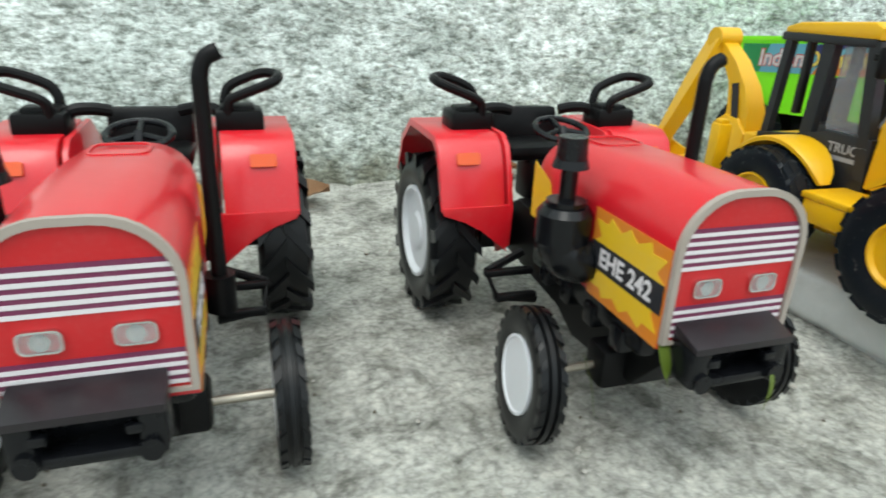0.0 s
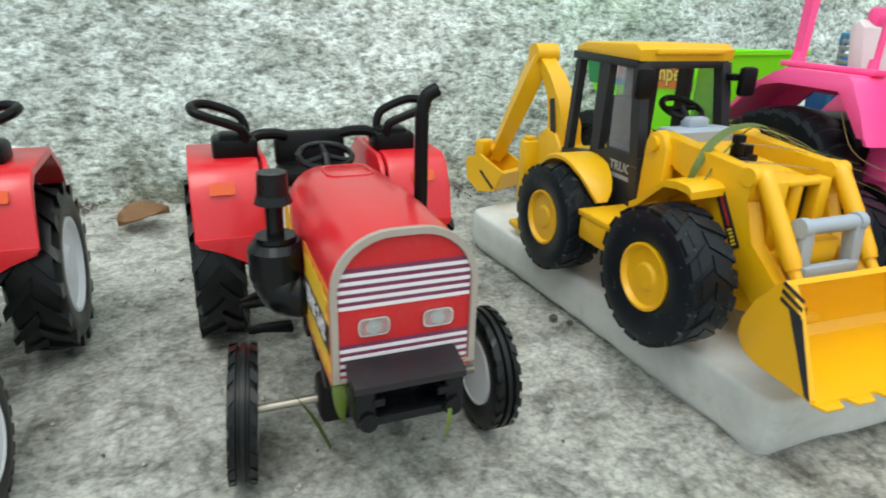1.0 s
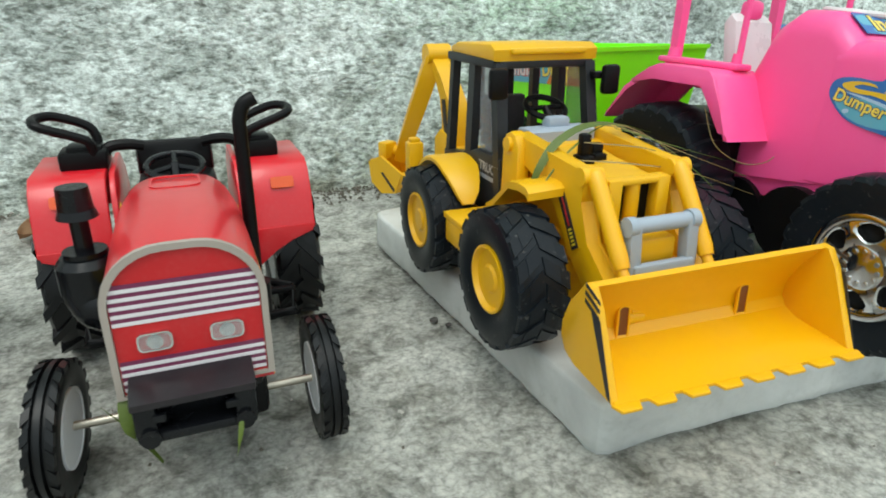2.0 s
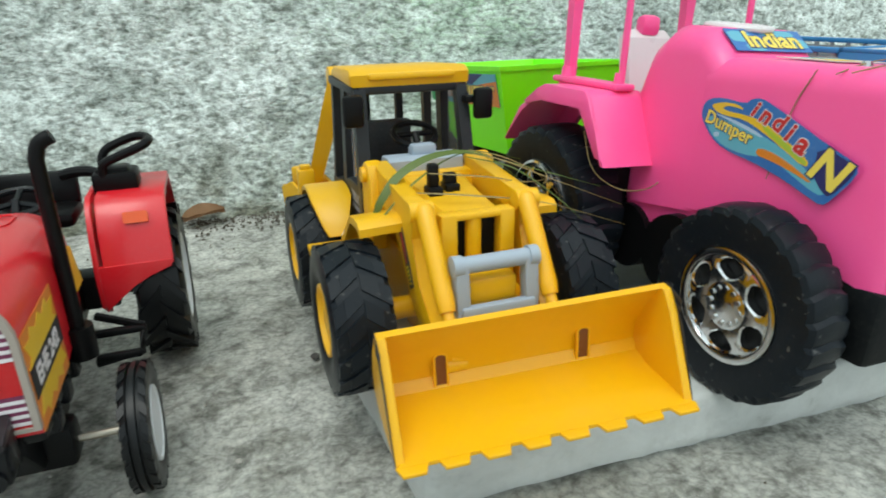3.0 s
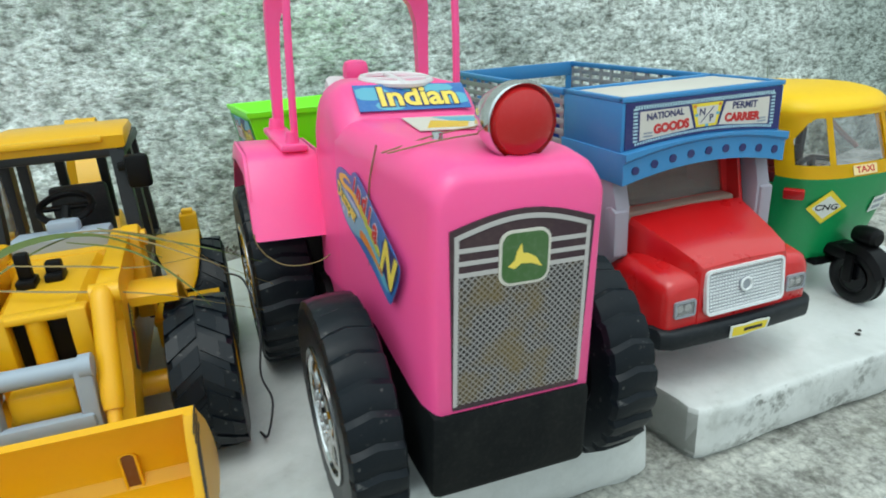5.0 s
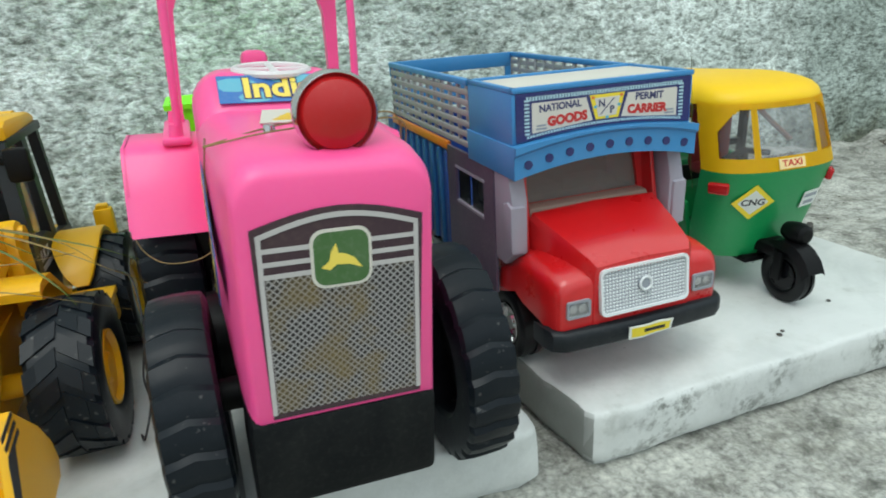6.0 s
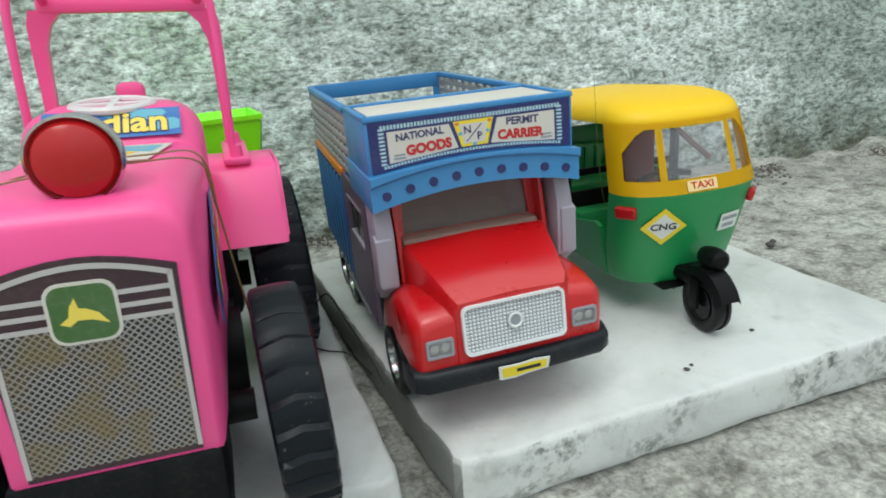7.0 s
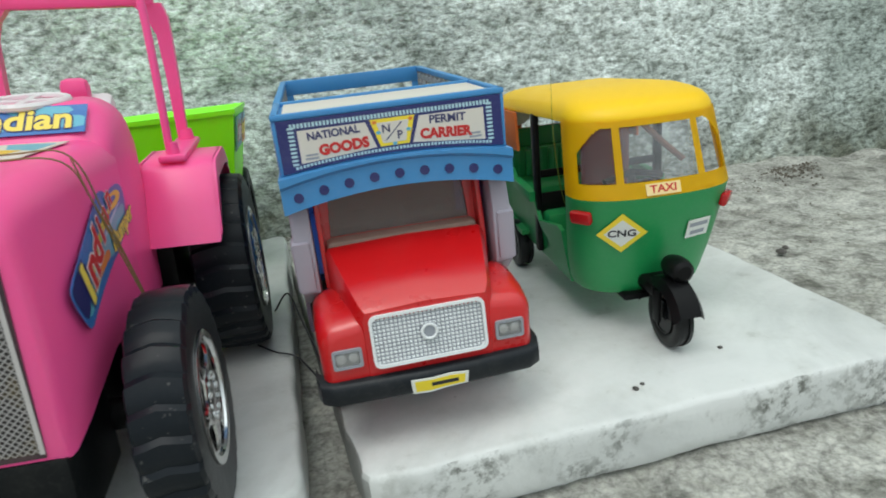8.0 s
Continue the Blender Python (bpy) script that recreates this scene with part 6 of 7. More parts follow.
    part("lettering", lettering("PERMIT", 3.05, s2 @ Matrix.Translation((15.2, 1.9, 0)) @ Matrix.Rotation(radians(-2), 4, "Z"), 0.03, 0, 0.06, 1.05), LETTER_NAVY, panel)
    part("lettering", lettering("CARRIER", 3.65, s2 @ Matrix.Translation((14.4, -1.9, 0)) @ Matrix.Rotation(radians(-3), 4, "Z"), 0.05), LETTER_RED, panel)
    part("lettering", lettering("N", 3.2, s2 @ Matrix.Translation((-2.0, 1.2, 0.06)), 0.01), LETTER_NAVY, panel)
    part("lettering", lettering("P", 3.2, s2 @ Matrix.Translation((1.6, -0.9, 0.06)), 0.01), LETTER_NAVY, panel)
    bm = B()
    plate(bm, [(-2.6, -2.2), (-2.2, -2.2), (2.6, 2.4), (2.2, 2.4)], 0.05, s2 @ Matrix.Translation((0, 0.2, 0.04)))
    part("crest_bar", bm, LETTER_NAVY, panel)
    for x, z in ((-5.0, 3.2), (5.0, 3.2), (-4.2, 0.4), (4.2, 0.4), (0, -3.0)):
        bm = B()
        plate(bm, [(x + 0.7 * math.cos(a), z + 0.5 * math.sin(a)) for a in (0.785 * k for k in range(8))], 0.05, s2)
        part("crest_dot", bm, STICKER_ORANGE if z > 2 else STICKER_TEAL, panel)
    for x in (-22.6, 22.8):
        for z, half in ((-3.1, 1.6), (-4.05, 1.8)):
            bm = B()
            plate(bm, rect(x - half, z - 0.28, x + half, z + 0.28), 0.05, s2)
            part("small_print", bm, GREY, panel)
    bm = B()
    box(bm, (0, 43, 91.7), (58, 26, 0.8), 0.2)
    part("roof_sticker", bm, CREAM, sign, "pale cream roof sticker")
    bm = B()
    for y in (27, 59):
        box(bm, (0, y, 91.8), (64, 2.6, 1.6), 0.4)
    for s in (-1, 1):
        box(bm, (s * 31, 43, 91.8), (2, 34, 1.6), 0.4)
    part("roof_rim", bm, SKY_BLUE, sign)
    # open goods body: ribbed lower sides, slotted upper sides
    bm = B()
    box(bm, (0, 126, 25), (62, 90, 3), 0.5)
    for s in (-1, 1):
        prism(bm, [(84, 24), (84, 66), (170, 66), (170, 24)], "x", *sorted((s * 30, s * 31.2)))
    prism(bm, [(-31, 24), (-31, 66), (31, 66), (31, 24)], "y", 168.5, 170)
    body = part("goods_body", bm, NAVY_SIDE, t, "blue slatted open goods body")
    for s in (-1, 1):
        for k in range(9):
            y = 86.5 + k * 10.1
            bm = B()
            box(bm, (s * 31.8, y, 44), (1.8, 3.0, 40), 0.4)
            part("rib", bm, RIB_BLUE if k else NAVY_SIDE, body)
        bm = B()
        box(bm, (s * 31.6, 127, 66.5), (1.8, 86, 3.4), 0.4)
        part("waist_band", bm, STICKER_ORANGE, body, "orange waist band")
        # upper side: rails with gaps between them
        for k in range(6):
            bm = B()
            box(bm, (s * 31.2, 115, 70 + k * 3.6), (1.4, 110, 2.0), 0.3)
            part("rail", bm, SLAT_BLUE, body)
        for k in range(12):
            bm = B()
            box(bm, (s * 31.0, 62 + k * 9.7, 80), (1.2, 2.2, 22), 0.2)
            part("upright", bm, SLAT_BLUE, body)
        bm = B()
        box(bm, (s * 31.2, 115, 91.4), (2.4, 110, 2.2), 0.5)
        part("top_rail", bm, SKY_BLUE, body)
    bm = B()
    box(bm, (0, 169.5, 89.2), (64, 2.2, 6.6), 0.5)
    for x in (-29.5, 29.5):
        box(bm, (x, 169.4, 78), (4, 1.4, 22), 0.3)
    box(bm, (0, 169.4, 75), (62, 1.2, 10), 0.3)
    part("tail_gate", bm, SKY_BLUE, body)
    bm = B()
    box(bm, (0, 61.5, 79), (62, 1.4, 24), 0.3)
    part("head_board", bm, SKY_BLUE, body)
    # chassis, running boards, wheels
    bm = B()
    box(bm, (0, 95, 17), (26, 150, 8), 1)
    for y in (36, 126, 148):
        cyl(bm, (-24, y, 12.5), (24, y, 12.5), 2, n=10)
    part("chassis", bm, BLACK, t)
    for s in (-1, 1):
        bm = B()
        box(bm, (s * 29.5, 92, 19), (3, 44, 2), 0.4)
        box(bm, (s * 29.5, 92, 15), (3, 44, 2), 0.4)
        for y in (72, 92, 112):
            box(bm, (s * 29.3, y, 19), (2, 2.4, 10), 0.3)
        part("side_guard", bm, GREY, t, "pale grey side guard rails")
        for y in (36, 126, 148):
            ty = plain_tyre(t, (s * 26, y, 12.5), 12.5, 8.5)
            dished_rim(ty, s, 7.4, 8.2, CHROME, "silver plastic wheel disc", dish=0.4)
    # the body behind the cab is shortened as a whole
    for ob in t.children_recursive:
        ob.location.y = min(ob.location.y, 0.062) + 0.88 * max(ob.location.y - 0.062, 0.0)
        if not ob.location.y and not ob.parent.location.y:
            for v in ob.data.vertices:
                v.co.y = min(v.co.y, 0.062) + 0.88 * max(v.co.y - 0.062, 0.0)
    return t


SILVER_BRIGHT = plastic("bright_silver_plastic", (0.78, 0.80, 0.81), 0.28, 0.05)
PLUM = plastic("plum_print", (0.10, 0.07, 0.115), 0.4, 0.2)
LETTER_NAVY = plastic("navy_ink", (0.05, 0.05, 0.14), 0.45, 0.05)
SLAT_BLUE = plastic("pale_slat_print", (0.32, 0.33, 0.33), 0.42, 0.3, (0.5, 0.42, 0.36))
RIB_BLUE = plastic("teal_blue_plastic", (0.02, 0.13, 0.32), 0.4, 0.12)
NAVY_SIDE = plastic("royal_blue_plastic", (0.02, 0.08, 0.34), 0.4, 0.1)
truck = build_truck(pose(0.4630, 0.1262, SLAB, 0, 0, 4.5))


# ---- three-wheeled toy taxi; y = 0 at the front wheel ----
def build_taxi(m):
    t = thing("toy_auto_rickshaw", m, "yellow and green plastic toy auto rickshaw taxi on marble slab", "toy taxi")
    def plan(z, n=40):
        """Half outline from the nose to the tail for a height: (x, y)."""
        f = fade(z, 18, 52)
        nose = 12 - 9 * f
        half = 23.5 + 4.8 * f ** 0.6
        if z > 52:
            nose = 3 + 9.5 * fade(z, 52, 80)
            half = 28.3 - 2.3 * fade(z, 52, 80)
        pts = []
        for k in range(n + 1):
            a = math.pi / 2 * k / n
            pts.append((half * math.sin(a) ** 0.80, nose + 17 * (1 - math.cos(a) ** 0.80)))
        return pts, half
    def whole(z, back=112.0, n=20):
        p, half = plan(z, n)
        left = [(-x, y) for x, y in p]
        return left[::-1] + p[1:], half, back
    # green bow
    bm = B()
    zs = [15, 16.2, 19, 28, 36, 44, 52]
    rows = []
    for z in zs:
        p, half, back = whole(z)
        shrink = 0.93 if z < 16 else 0.98 if z < 18 else 1
        rows.append([(x * shrink, 30 + (y - 30) * shrink, z) for x, y in p])
    loft(bm, rows, closed=False)
    bmesh.ops.recalc_face_normals(bm, faces=bm.faces)
    bmesh.ops.solidify(bm, geom=list(bm.faces), thickness=1.6)
    prism(bm, rect(-20, 24, 20, 112), "z", 15.5, 17.8, 0.4)
    bow = part("front_body", bm, TAXI_GREEN, t, "glossy green lower body", smooth=45)
    # yellow band with window openings
    zz = [52, 53, 55.5, 57, 60, 63] + [65 + 0.5 * k for k in range(19)] + [75, 76]
    bm = B()
    def panes(x, z):
        """Which window a spot belongs to, x being its place along the belt."""
        if not 57 <= z <= 74:
            return 0
        if abs(x + 1) < 12.6:
            return 1
        u = abs(x + 1)
        if 15.2 < u < 25.4 and z < 74 - 9.0 * fade(u, 17.5, 26.0) ** 2:
            return 2 if x < 0 else 3
        return 0
    p0, _, _ = whole(52, n=60)
    n = len(p0)
    def skin(bmx, want, inset):
        cache = {}
        def vert(i, j):
            if (i, j) not in cache:
                p, _, _ = whole(zz[j], n=60)
                x, y = p[i]
                k = 1 - inset / 30
                cache[(i, j)] = bmx.verts.new((x * k, 30 + (y - 30) * k, zz[j]))
            return cache[(i, j)]
        for j in range(len(zz) - 1):
            for i in range(n - 1):
                if panes((p0[i][0] + p0[i + 1][0]) / 2, (zz[j] + zz[j + 1]) / 2) == want:
                    bmx.faces.new((vert(i, j), vert(i + 1, j), vert(i + 1, j + 1), vert(i, j + 1)))
    skin(bm, 0, 0.0)
    bmesh.ops.solidify(bm, geom=list(bm.faces), thickness=1.8)
    band = part("window_band", bm, TAXI_YELLOW, t, "yellow band round the windows", smooth=45)
    for which, name in ((1, "windscreen"), (2, "side_window"), (3, "side_window")):
        glass = B()
        skin(glass, which, 1.0)
        part(name, glass, WINDOW if which == 1 else SIDE_WINDOW, band, "clear plastic pane")
    # roof
    bm = B()
    rows = []
    for z, k in ((75.2, 1.0), (76, 1.004), (77.4, 0.995), (79, 0.972), (80.6, 0.93), (82, 0.86), (83.2, 0.74), (84.1, 0.56), (84.6, 0.34), (84.8, 0.15)):
        p, half, back = whole(80, n=16)
        cy = 62
        ring_pts = [(x * k, cy + (y - cy) * (k + (0.02 if z < 82 else 0)), z) for x, y in p]
        ring_pts += [(half * k * sx, cy + (114 - cy) * k, z) for sx in (1, 0.5, 0, -0.5, -1)]
        rows.append([(x, y, q - 0.06 * max(0, y - 38)) for x, y, q in ring_pts])
    loft(bm, rows)
    part("roof", bm, TAXI_YELLOW, t, "domed yellow plastic roof", smooth=50)
    # taxi strip, diamonds, lamps, blank plate
    def stuck(x, z, tilt=0.0, s=1):
        """A frame lying on the bow at x, z."""
        p, _, _ = whole(z, n=60)
        i = min(range(n - 1), key=lambda q: abs(p[q][0] - x))
        a, b = Vector((*p[max(0, i - 3)], z)), Vector((*p[min(n - 1, i + 3)], z))
        q, _, _ = whole(z + 4, n=60)
        up = Vector((*q[i], z + 4)) - Vector((*p[i], z))
        return plane_at(Vector((p[i][0], p[i][1], z)), b - a, up)
    bm = B()
    ts = stuck(-1.0, 54.4)
    ts.translation += ts.to_3x3() @ Vector((0, 0, 0.15))
    plate(bm, rect(-5.8, -1.9, 5.8, 1.9), 0.25, ts)
    tx = part("taxi_strip", bm, STRIP_CREAM, t, "pale strip with red taxi lettering")
    part("lettering", lettering("TAXI", 3.4, ts @ Matrix.Translation((0, 0, 0.3)), 0.02, 0, 0.06, 1.2), LETTER_RED, tx)
    cs = stuck(-14.0, 40)
    cs.translation += cs.to_3x3() @ Vector((0, 0, 0.25))
    bm = B()
    plate(bm, [(-8.3, 0), (0, -7.6), (8.3, 0), (0, 7.6)], 0.2, cs)
    dm = part("gas_label", bm, YELLOW_LABEL, t, "yellow and white diamond label")
    bm = B()
    plate(bm, [(-5.9, 0), (0, -5.3), (5.9, 0), (0, 5.3)], 0.06, cs @ Matrix.Translation((0, 0, 0.2)))
    part("label_field", bm, WHITE_LABEL, dm)
    part("lettering", lettering("CNG", 3.7, cs @ Matrix.Translation((0, 0, 0.28)), 0.025, 0, 0.06, 1.15), LETTER_BLACK, dm)
    ns = stuck(13.0, 38.0)
    ns.translation += ns.to_3x3() @ Vector((0, 0, 0.25))
    bm = B()
    plate(bm, rect(-4.6, -3.4, 4.6, 3.4), 0.2, ns)
    npl = part("number_plate", bm, WHITE_LABEL, t, "white number plate sticker")
    bm = B()
    plate(bm, rect(-3.8, 0.7, 3.8, 2.2), 0.06, ns @ Matrix.Translation((0, 0, 0.2)))
    plate(bm, rect(-3.0, -2.3, 3.0, -0.8), 0.06, ns @ Matrix.Translation((0, 0, 0.2)))
    part("plate_bar", bm, GREY, npl)
    for s in (-1, 1):
        ls = stuck(s * 24.6 - 0.6, 46)
        bm = B()
        box(bm, (0, 0, 0.9), (7.6, 4.4, 2.6), 0.8, ls)
        part("side_lamp", bm, RED_LENS, t, "red side lamp")
    # front wheel with mudguard
    ty = plain_tyre(t, (0, 0, 11), 11, 6.0)
    dished_rim(ty, -1, 6.2, 5.8, BLACK_SHINE, "black wheel disc")
    dished_rim(ty, 1, 6.2, 5.8, BLACK_SHINE, "black wheel disc")
    bm = B()
    rows = []
    for k in range(9):
        a = radians(20 + 150 * k / 8)
        r0, r1 = 12.6, 14.0
        y, z = -math.cos(a) * 1.0, math.sin(a)
        rows.append([(-5.4, r0 * y, 11 + r0 * z - 1.6), (-3.6, r1 * y, 11 + r1 * z), (3.6, r1 * y, 11 + r1 * z), (5.4, r0 * y, 11 + r0 * z - 1.6), (3.4, r0 * y, 11 + r0 * z), (-3.4, r0 * y, 11 + r0 * z)])
    loft(bm, rows)
    for s in (-1, 1):
        box(bm, (s * 4.4, 1, 15), (1.6, 4, 12), 0.6)
    box(bm, (0, 12, 20), (12, 20, 5), 1.5)
    box(bm, (-5, 14, 14.6), (13, 8, 2.4), 0.8)
    lathe(bm, [(-5.0, 0), (-4.9, 2.4), (-3.8, 3.8), (-1.3, 4.3), (2, 4.1), (5, 3.2), (7, 0)], (2.0, 0, 27.5), 24, "y")
    guard = part("front_fork", bm, BLACK, t, "black front fork and mudguard")
    # inside and rear
    bm = B()
    prism(bm, [(-28, 78), (-28, 112), (28, 112), (28, 78)], "z", 19, 21)
    for s in (-1, 1):
        made = prism(bm, [(29, 15.6), (29, 28), (29, 36), (33, 37), (56, 32), (60, 39), (84, 40), (92, 46), (112, 46), (112, 28), (112, 15.6)], "x", *sorted((s * 25.6, s * 27.2)))
        for v in made:
            v.co.x *= 1 - 0.13 * fade(-v.co.z, -34, -15)
        prism(bm, [(60, 39), (60, 43), (84, 44), (84, 40)], "x", *sorted((s * 26.0, s * 29.2)), 0.3)
        box(bm, (s * 17, 26, 28), (8, 8, 18), 1.0)
    prism(bm, rect(-28, 18, 28, 60), "y", 110.5, 112.5, 0.4)
    box(bm, (0, 92, 34), (50, 24, 10), 2)
    box(bm, (0, 105, 42), (50, 5, 20), 2)
    for k in range(9):
        box(bm, (-22 + 5.5 * k, 102.2, 43), (2.6, 1.4, 16), 0.4)
    box(bm, (0, 58, 27), (48, 12, 16), 2)
    part("rear_body", bm, TAXI_GREEN, t)
    bm = B()
    for s in (-1, 1):
        prism(bm, [(80, 56), (82, 72), (112, 71), (112, 54)], "x", *sorted((s * 26.2, s * 27.6)), 0.3)
    prism(bm, [(-27.5, 52), (-27.5, 71), (-16, 71), (-16, 60), (16, 60), (16, 71), (27.5, 71), (27.5, 52)], "y", 110.8, 112.4)
    part("hood_lining", bm, ORANGE_CLOTH, t, "dull orange hood lining")
    bm = B()
    for s in (-1, 1):
        box(bm, (s * 25.6, 60, 46), (2.4, 4, 56), 0.5)
    box(bm, (0, 60, 50), (52, 1.6, 3), 0.4)
    box(bm, (0, 60, 38), (52, 1.6, 8), 0.4)
    part("partition", bm, BLACK, t)
    bm = B()
    tube(bm, [(-11, 28, 52), (0, 30, 54), (11, 28, 52)], 1.2, 8)
    cyl(bm, (0, 30, 54), (0, 24, 26), 1.6, n=10)
    part("handlebar", bm, BLACK, t)
    bm = B()
    box(bm, (-2, 48, 57), (19, 5, 26), 2.2)
    box(bm, (-2, 42, 45), (19, 14, 5), 1.8)
    part("driver_seat", bm, SEAT_RED, t, "dull red seat back")
    # bar added for the pale pink streak across the windscreen
    bm = B()
    tube(bm, [(2, 30, 73), (10, 26, 64), (16, 23, 58)], 1.1, 8)
    part("grab_rail", bm, PALE_PINK, t, "pale pink slanting bar added for the windscreen's streak")
    bm = B()
    plate(bm, [(9 * math.cos(0.3142 * k), 4.2 * math.sin(0.3142 * k)) for k in range(20)], 0.3, plane_at((-21, 110.6, 65.5), (1, 0, 0), (0, 0, 1)))
    part("rear_window", bm, WHITE_LABEL, t, "white oval in the hood lining")
    for s in (-1, 1):
        ty = plain_tyre(t, (s * 25, 92, 11), 11, 7)
        dished_rim(ty, s, 6.2, 6.6, BLACK_SHINE, "black wheel disc")
    return t


STRIP_CREAM = plastic("pale_yellow_print", (0.86, 0.66, 0.30), 0.45, 0.1)
ORANGE_CLOTH = plastic("dull_orange_plastic", (0.62, 0.14, 0.02), 0.5, 0.1)
PALE_PINK = plastic("pale_pink_plastic", (0.62, 0.42, 0.42), 0.45, 0.1)
SEAT_RED = plastic("dull_red_plastic", (0.28, 0.02, 0.03), 0.45, 0.1)
taxi = build_taxi(pose(0.5462, 0.160, SLAB, 0, 0, 2.0))


# ---- loose grass, strands, leaves, grit ----
def blade(name, pts, width, mat, label, category, group="", flat=0.25):
    """A thin leaf blade along points in metres: folded, tapered at both ends."""
    line = bent(pts, 8)
    bm = B()
    rings = []
    n = len(line)
    for i, p in enumerate(line):
        t = (line[min(i + 1, n - 1)] - line[max(i - 1, 0)]).normalized()
        side = t.cross(Vector((0.15, -0.6, 1.0))).normalized()
        up = side.cross(t)
        f = i / (n - 1)
        w = width * (0.35 + 0.65 * math.sin(math.pi * min(1, f * 1.2 + 0.1)) ** 0.7) * (1 - 0.75 * fade(f, 0.75, 1.0))
        th = max(width * flat * 0.25, 0.00012)
        rings.append([p + side * w, p + up * th, p - side * w, p - up * th])
    loft(bm, rings)
    return tagged(finish(name, bm, mat, scale=1.0, smooth=60), label, category, group)


def on_thing(base, p):
    """A place in metres from a toy's own millimetres."""
    return base.matrix_basis @ (Vector(p) * MM)


L = lambda *p: on_thing(loader, p)
P = lambda *p: on_thing(pink_tractor, p)
blade("fallen_grass", [L(-24.5, 8, 51.5), L(-22, 8.5, 56), L(-16, 10.5, 62), L(-6, 12.5, 66.2), L(6, 14, 66.8), L(17, 16, 63.2), L(28, 17, 55)], 0.0014, LEAF_GREEN, "curved green grass blade lying over the loader's hood", "grass blade")
for k, (a, b, c, d) in enumerate((((4, 20, 66), (20, 18, 62.5), (38, 12, 55), (58, 0, 47)), ((12, 22, 65.5), (26, 22, 60), (42, 18, 55), (56, 10, 51)), ((-17, 4, 58.6), (2, -4, 57.6), (26, -6, 53), (54, -8, 43)),
                                   ((-26, 2, 50), (-12, 8, 60), (8, 16, 66), (30, 20, 61)), ((-2, 18, 66.4), (16, 20, 64.6), (34, 20, 57), (46, 18, 46)), ((6, 10, 66), (22, 8, 61), (36, 0, 50), (44, -8, 40)), ((-8, 6, 63), (10, 2, 61), (24, 4, 57.5), (40, 10, 56)))):
    line = [L(*a), L(*b), L(*c), L(*d)]
    blade("dry_grass_strand", line, 0.00034, STRAW if k % 2 == 0 else LEAF_GREEN, "thin dry grass strand across the loader", "grass strand", "dry grass strands")
strands = [
    ([P(-44, 98, 68), P(-45, 90, 56), P(-39, 82.5, 50), P(-29, 80, 49.5), P(-21.5, 80, 53)], "thin pale strand hanging below the pink mudguard"),
    ([P(-21.5, 20, 93), P(-8, 19, 94.6), P(10, 20, 94.6), P(21.5, 26, 92), P(23, 34, 80), P(24, 46, 56), P(26, 50, 30)], "thin dry strand wound round the pink hood"),
    ([P(-21.5, 24, 92.4), P(-6, 26, 94.6), P(12, 28, 94.6), P(22, 31, 92), P(23, 40, 74), P(25, 52, 40)], "thin dry strand wound round the pink hood"),
    ([P(22.2, 30, 92), P(23, 36, 76), P(25, 48, 46), P(29, 54, 14)], "thin dry strand hanging beside the pink hood"),
    ([P(-20.8, 30, 93), P(-22.4, 34, 82), P(-23, 38, 62), P(-23, 44, 46)], "thin dry strand hanging beside the pink hood"),
]
for line, label in strands:
    bm = B()
    tube(bm, bent(line, 6), 0.0002, 6)
    tagged(finish("dry_grass_strand", bm, STRAW, scale=1.0, smooth=60), label, "grass strand", "dry grass strands")
wires = [
    ([L(44, 36, 40), L(50, 24, 40), L(52, 12, 28), L(50, 4, 16), L(52, -6, 12), L(49, -10, 3), L(47, -4, 0.6)], "thin black thread looped beside the loader's wheel"),
    ([(0.404, 0.236, 0.0195), (0.412, 0.228, 0.030), (0.418, 0.212, 0.024), (0.424, 0.196, 0.016), (0.428, 0.180, 0.010)], "thin black thread across the gap between the slabs"),
    ([(0.401, 0.205, 0.0196), (0.409, 0.196, 0.0200), (0.417, 0.190, 0.0200), (0.424, 0.186, 0.012)], "thin black thread across the gap between the slabs"),
]
for line, label in wires:
    bm = B()
    tube(bm, bent(line, 6), 0.00035, 6)
    tagged(finish("thread", bm, LETTER_BLACK, scale=1.0, smooth=60), label, "thread", "black threads")
# a grass stalk standing in front of the taxi
blade("grass_stalk", [(0.5215, 0.1885, 0.060), (0.5180, 0.1865, 0.072), (0.5156, 0.1850, 0.092), (0.5170, 0.1900, 0.112)], 0.0003, LEAF_GREEN, "thin green grass stalk leaning against the taxi", "grass stalk")
# wisps under the red tractor
blade("grass_tuft", [(0.1190, 0.1480, 0.0004), (0.1145, 0.1440, 0.014), (0.1085, 0.1400, 0.027)], 0.0007, LEAF_GREEN, "short yellow-green grass wisp under the red tractor", "grass", "grass wisps")
blade("grass_tuft", [(0.1432, 0.1150, 0.0350), (0.1424, 0.1128, 0.031), (0.1410, 0.1122, 0.0252)], 0.0006, LEAF_GREEN, "short yellow-green grass wisp hanging from the front weight", "grass", "grass wisps")


blade("grass_tuft", [on_thing(tractor_near, p) for p in ((-15.4, 4, 42), (-16.2, 0.5, 38), (-16.0, -1.5, 33), (-14.8, -1.0, 29.5))], 0.0016, LEAF_GREEN, "yellow-green grass wisp stuck behind the front weight", "grass", "grass wisps")


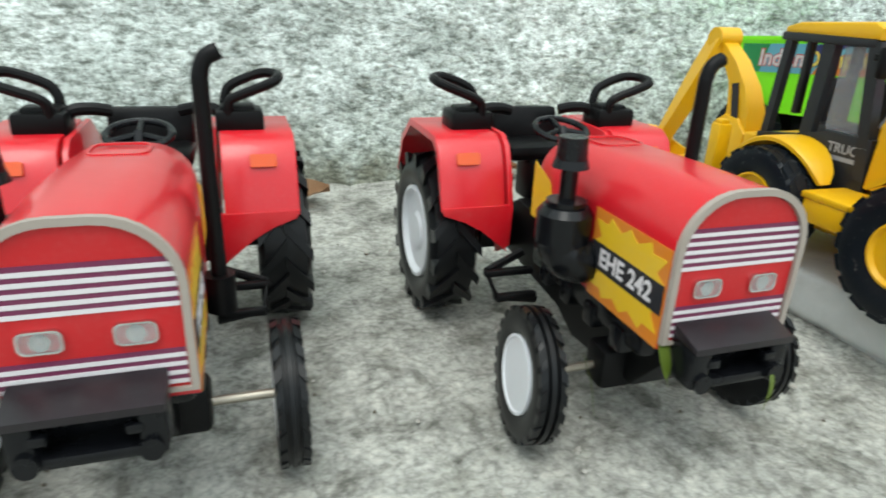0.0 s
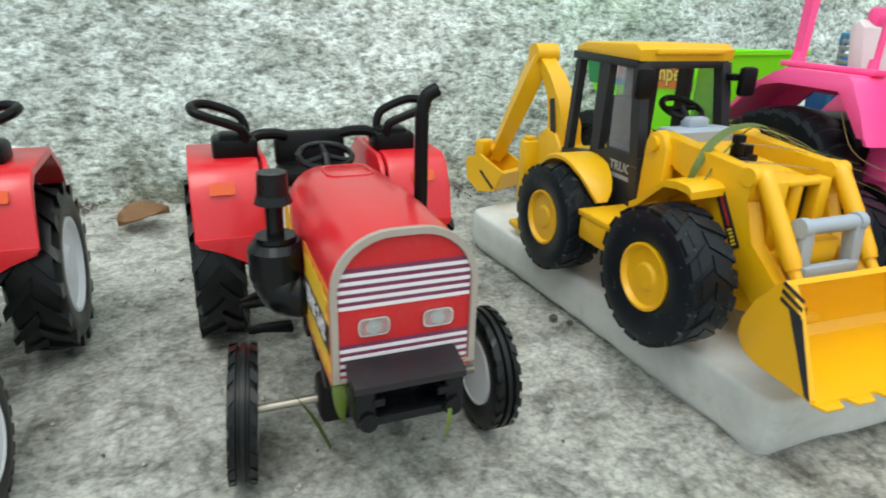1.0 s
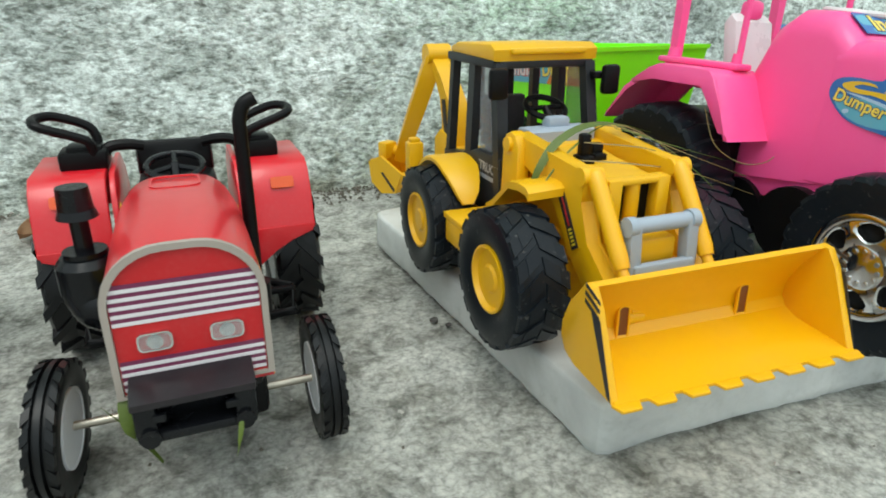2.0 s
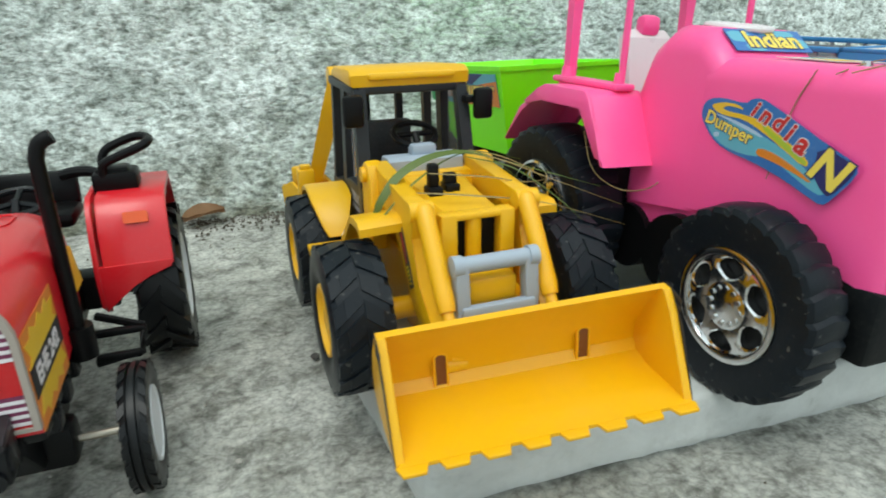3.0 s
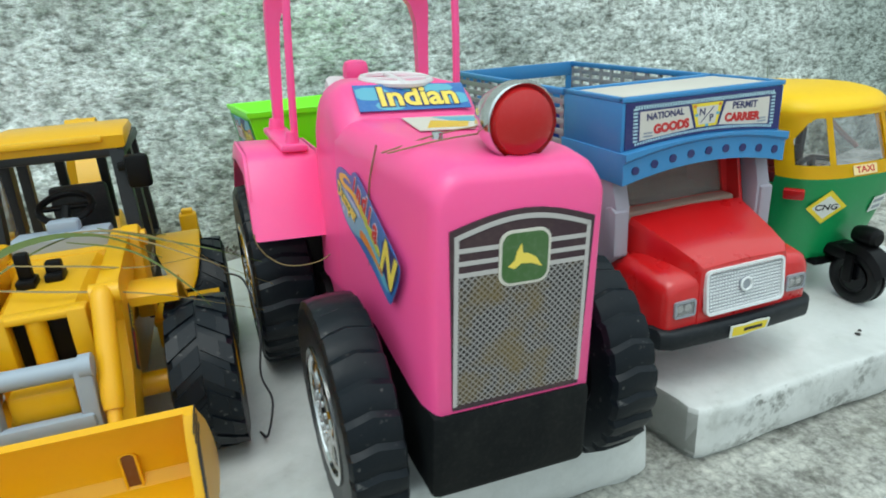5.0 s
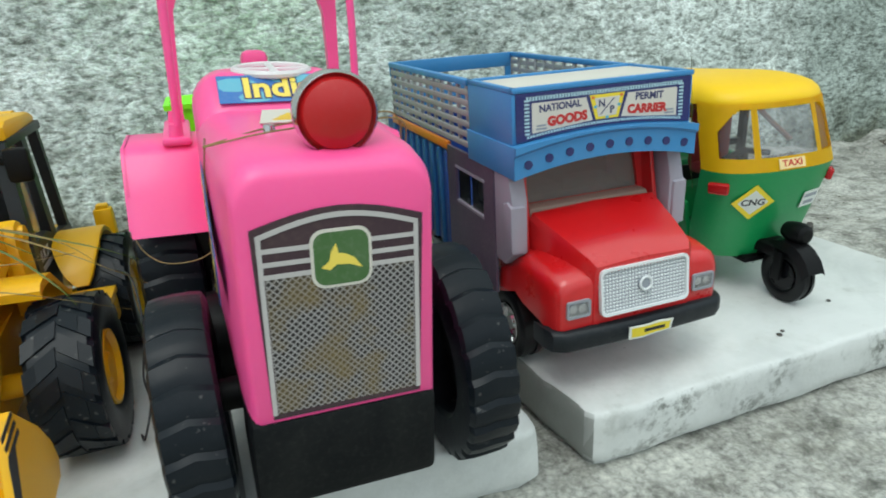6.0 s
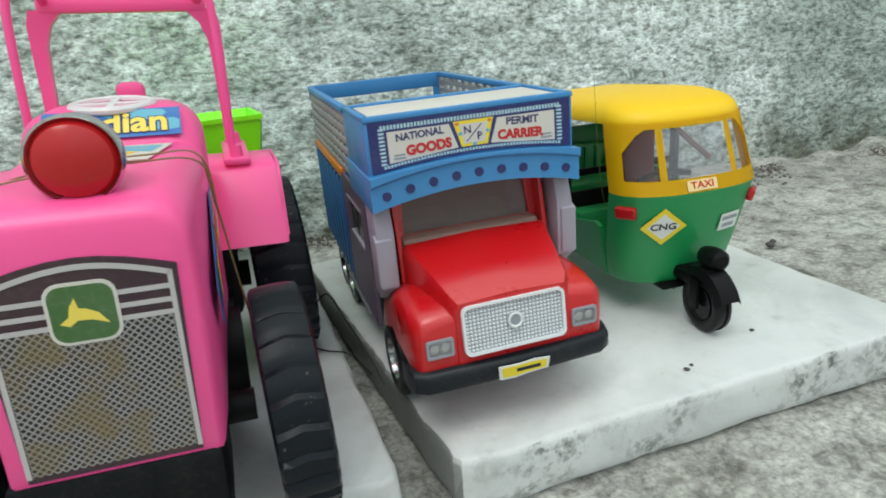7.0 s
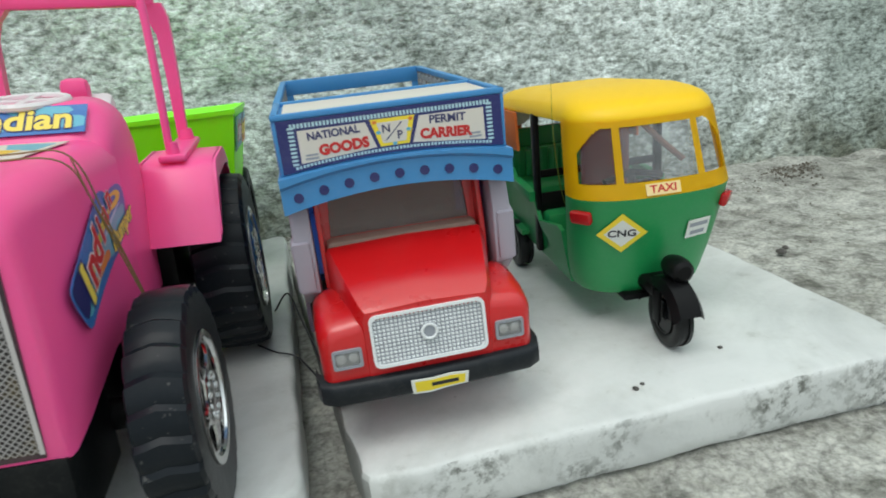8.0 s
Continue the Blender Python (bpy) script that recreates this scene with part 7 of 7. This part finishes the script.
def dead_leaf(x, y, z, size, turn, label, broad=0.36):
    """A curled dry leaf."""
    bm = B()
    n, k = 12, 6
    grid = []
    for i in range(n + 1):
        u = i / n
        w = size * broad * math.sin(math.pi * u ** 0.8) ** 0.75
        row = []
        for j in range(k + 1):
            v = j / k * 2 - 1
            h = 0.16 * size * v * v + 0.10 * size * math.sin(3.1 * u) + 0.03 * size * noise.noise(Vector((u * 5, v * 3, x * 50)))
            row.append(bm.verts.new(((u - 0.5) * size, v * w, h)))
        grid.append(row)
    for i in range(n):
        for j in range(k):
            bm.faces.new((grid[i][j], grid[i + 1][j], grid[i + 1][j + 1], grid[i][j + 1]))
    bmesh.ops.solidify(bm, geom=list(bm.faces), thickness=0.0003)
    ob = finish("dead_leaf", bm, LEAF_BROWN, scale=1.0, smooth=60)
    ob.matrix_basis = pose(x, y, z, 4, -6, turn)
    return tagged(ob, label, "leaf", "dead leaves")


dead_leaf(0.047, 0.358, 0.004, 0.027, 20, "curled tan dead leaf on the concrete", 0.46)
dead_leaf(0.169, 0.387, 0.007, 0.026, 8, "curled brown dead leaf lying near the wall")


def pebble(x, y, z, r, mat, label, cat="pebble"):
    bm = B()
    bmesh.ops.create_icosphere(bm, subdivisions=2, radius=r)
    for v in bm.verts:
        v.co *= 1 + 0.35 * noise.noise(v.co * (0.9 / r) + Vector((x * 90, y * 90, 0)))
        v.co.z *= 0.6
    ob = finish("pebble", bm, mat, scale=1.0, smooth=80)
    ob.location = (x, y, z)
    return tagged(ob, label, cat, "pebbles")


STONE_DARK = plastic("dark_grit", (0.06, 0.055, 0.05), 0.8, 0.3)
STONE_PALE = plastic("pale_grit", (0.42, 0.40, 0.36), 0.85, 0.3)
for x, y, z, r, dark in ((0.171, 0.235, 0.0006, 0.0016, True), (0.2185, 0.205, 0.001, 0.0019, True), (0.223, 0.199, 0.001, 0.0014, True), (0.657, 0.260, 0.001, 0.0026, True), (0.662, 0.264, 0.001, 0.0018, True), (0.608, 0.238, 0.001, 0.0014, True),
                         (0.524, 0.137, SLAB + 0.0004, 0.0010, True), (0.527, 0.139, SLAB + 0.0003, 0.0007, True), (0.560, 0.152, SLAB + 0.0004, 0.0008, True), (0.160, 0.306, 0.001, 0.0030, False), (0.153, 0.301, 0.001, 0.0022, False),
                         (0.355, 0.118, SLAB + 0.0003, 0.0009, True), (0.049, 0.262, 0.0006, 0.0013, False), (0.070, 0.282, 0.0006, 0.0016, False), (0.190, 0.150, 0.0005, 0.0010, False)):
    pebble(x, y, z, r, STONE_DARK if dark else STONE_PALE, "small dark pebble on the ground" if dark else "small pale cement crumb on the ground")


def build_grit(name, seed, count, spread, share, size, mat, label):
    """Loose crumbs scattered over the concrete, thicker along the wall's foot."""
    rng = random.Random(seed)
    verts, faces = [], []
    for _ in range(count):
        x = rng.uniform(-0.25, 0.95)
        y = rng.uniform(0.06, 0.40) if rng.random() < share else 0.402 - abs(rng.gauss(0, spread))
        if (0.19 < x < 0.645) and (0.10 < y < 0.37):
            continue
        if noise.noise(Vector((x * 9, y * 9, seed))) < -0.15 and y > 0.3:
            continue
        r = rng.uniform(0.3, 1.0) * size * (1.6 if y > 0.35 else 1.0)
        z = 0.0002 + (0.006 * fade(y, 0.33, 0.42) ** 2)
        n0 = len(verts)
        a0 = rng.uniform(0, 6.28)
        for k in range(4):
            a = a0 + k * 1.571 + rng.uniform(-0.4, 0.4)
            verts.append((x + r * math.cos(a), y + r * math.sin(a), z - 0.0004))
        verts.append((x + rng.uniform(-0.3, 0.3) * r, y + rng.uniform(-0.3, 0.3) * r, z + r * rng.uniform(0.5, 1.0)))
        faces += [(n0 + k, n0 + (k + 1) % 4, n0 + 4) for k in range(4)]
    me = bpy.data.meshes.new(name)
    me.from_pydata(verts, [], faces)
    me.materials.append(mat)
    return tagged(new(name, me), label, name, kind="stuff")


SOIL = plastic("dark_soil", (0.11, 0.095, 0.075), 0.9, 0.4, (0.2, 0.18, 0.15))
build_grit("grit", 7, 2600, 0.035, 0.45, 0.0010, STONE_PALE, "loose cement grit scattered along the wall's foot")
build_grit("soil", 11, 6000, 0.014, 0.05, 0.0009, SOIL, "dark crumbly soil along the wall's foot")
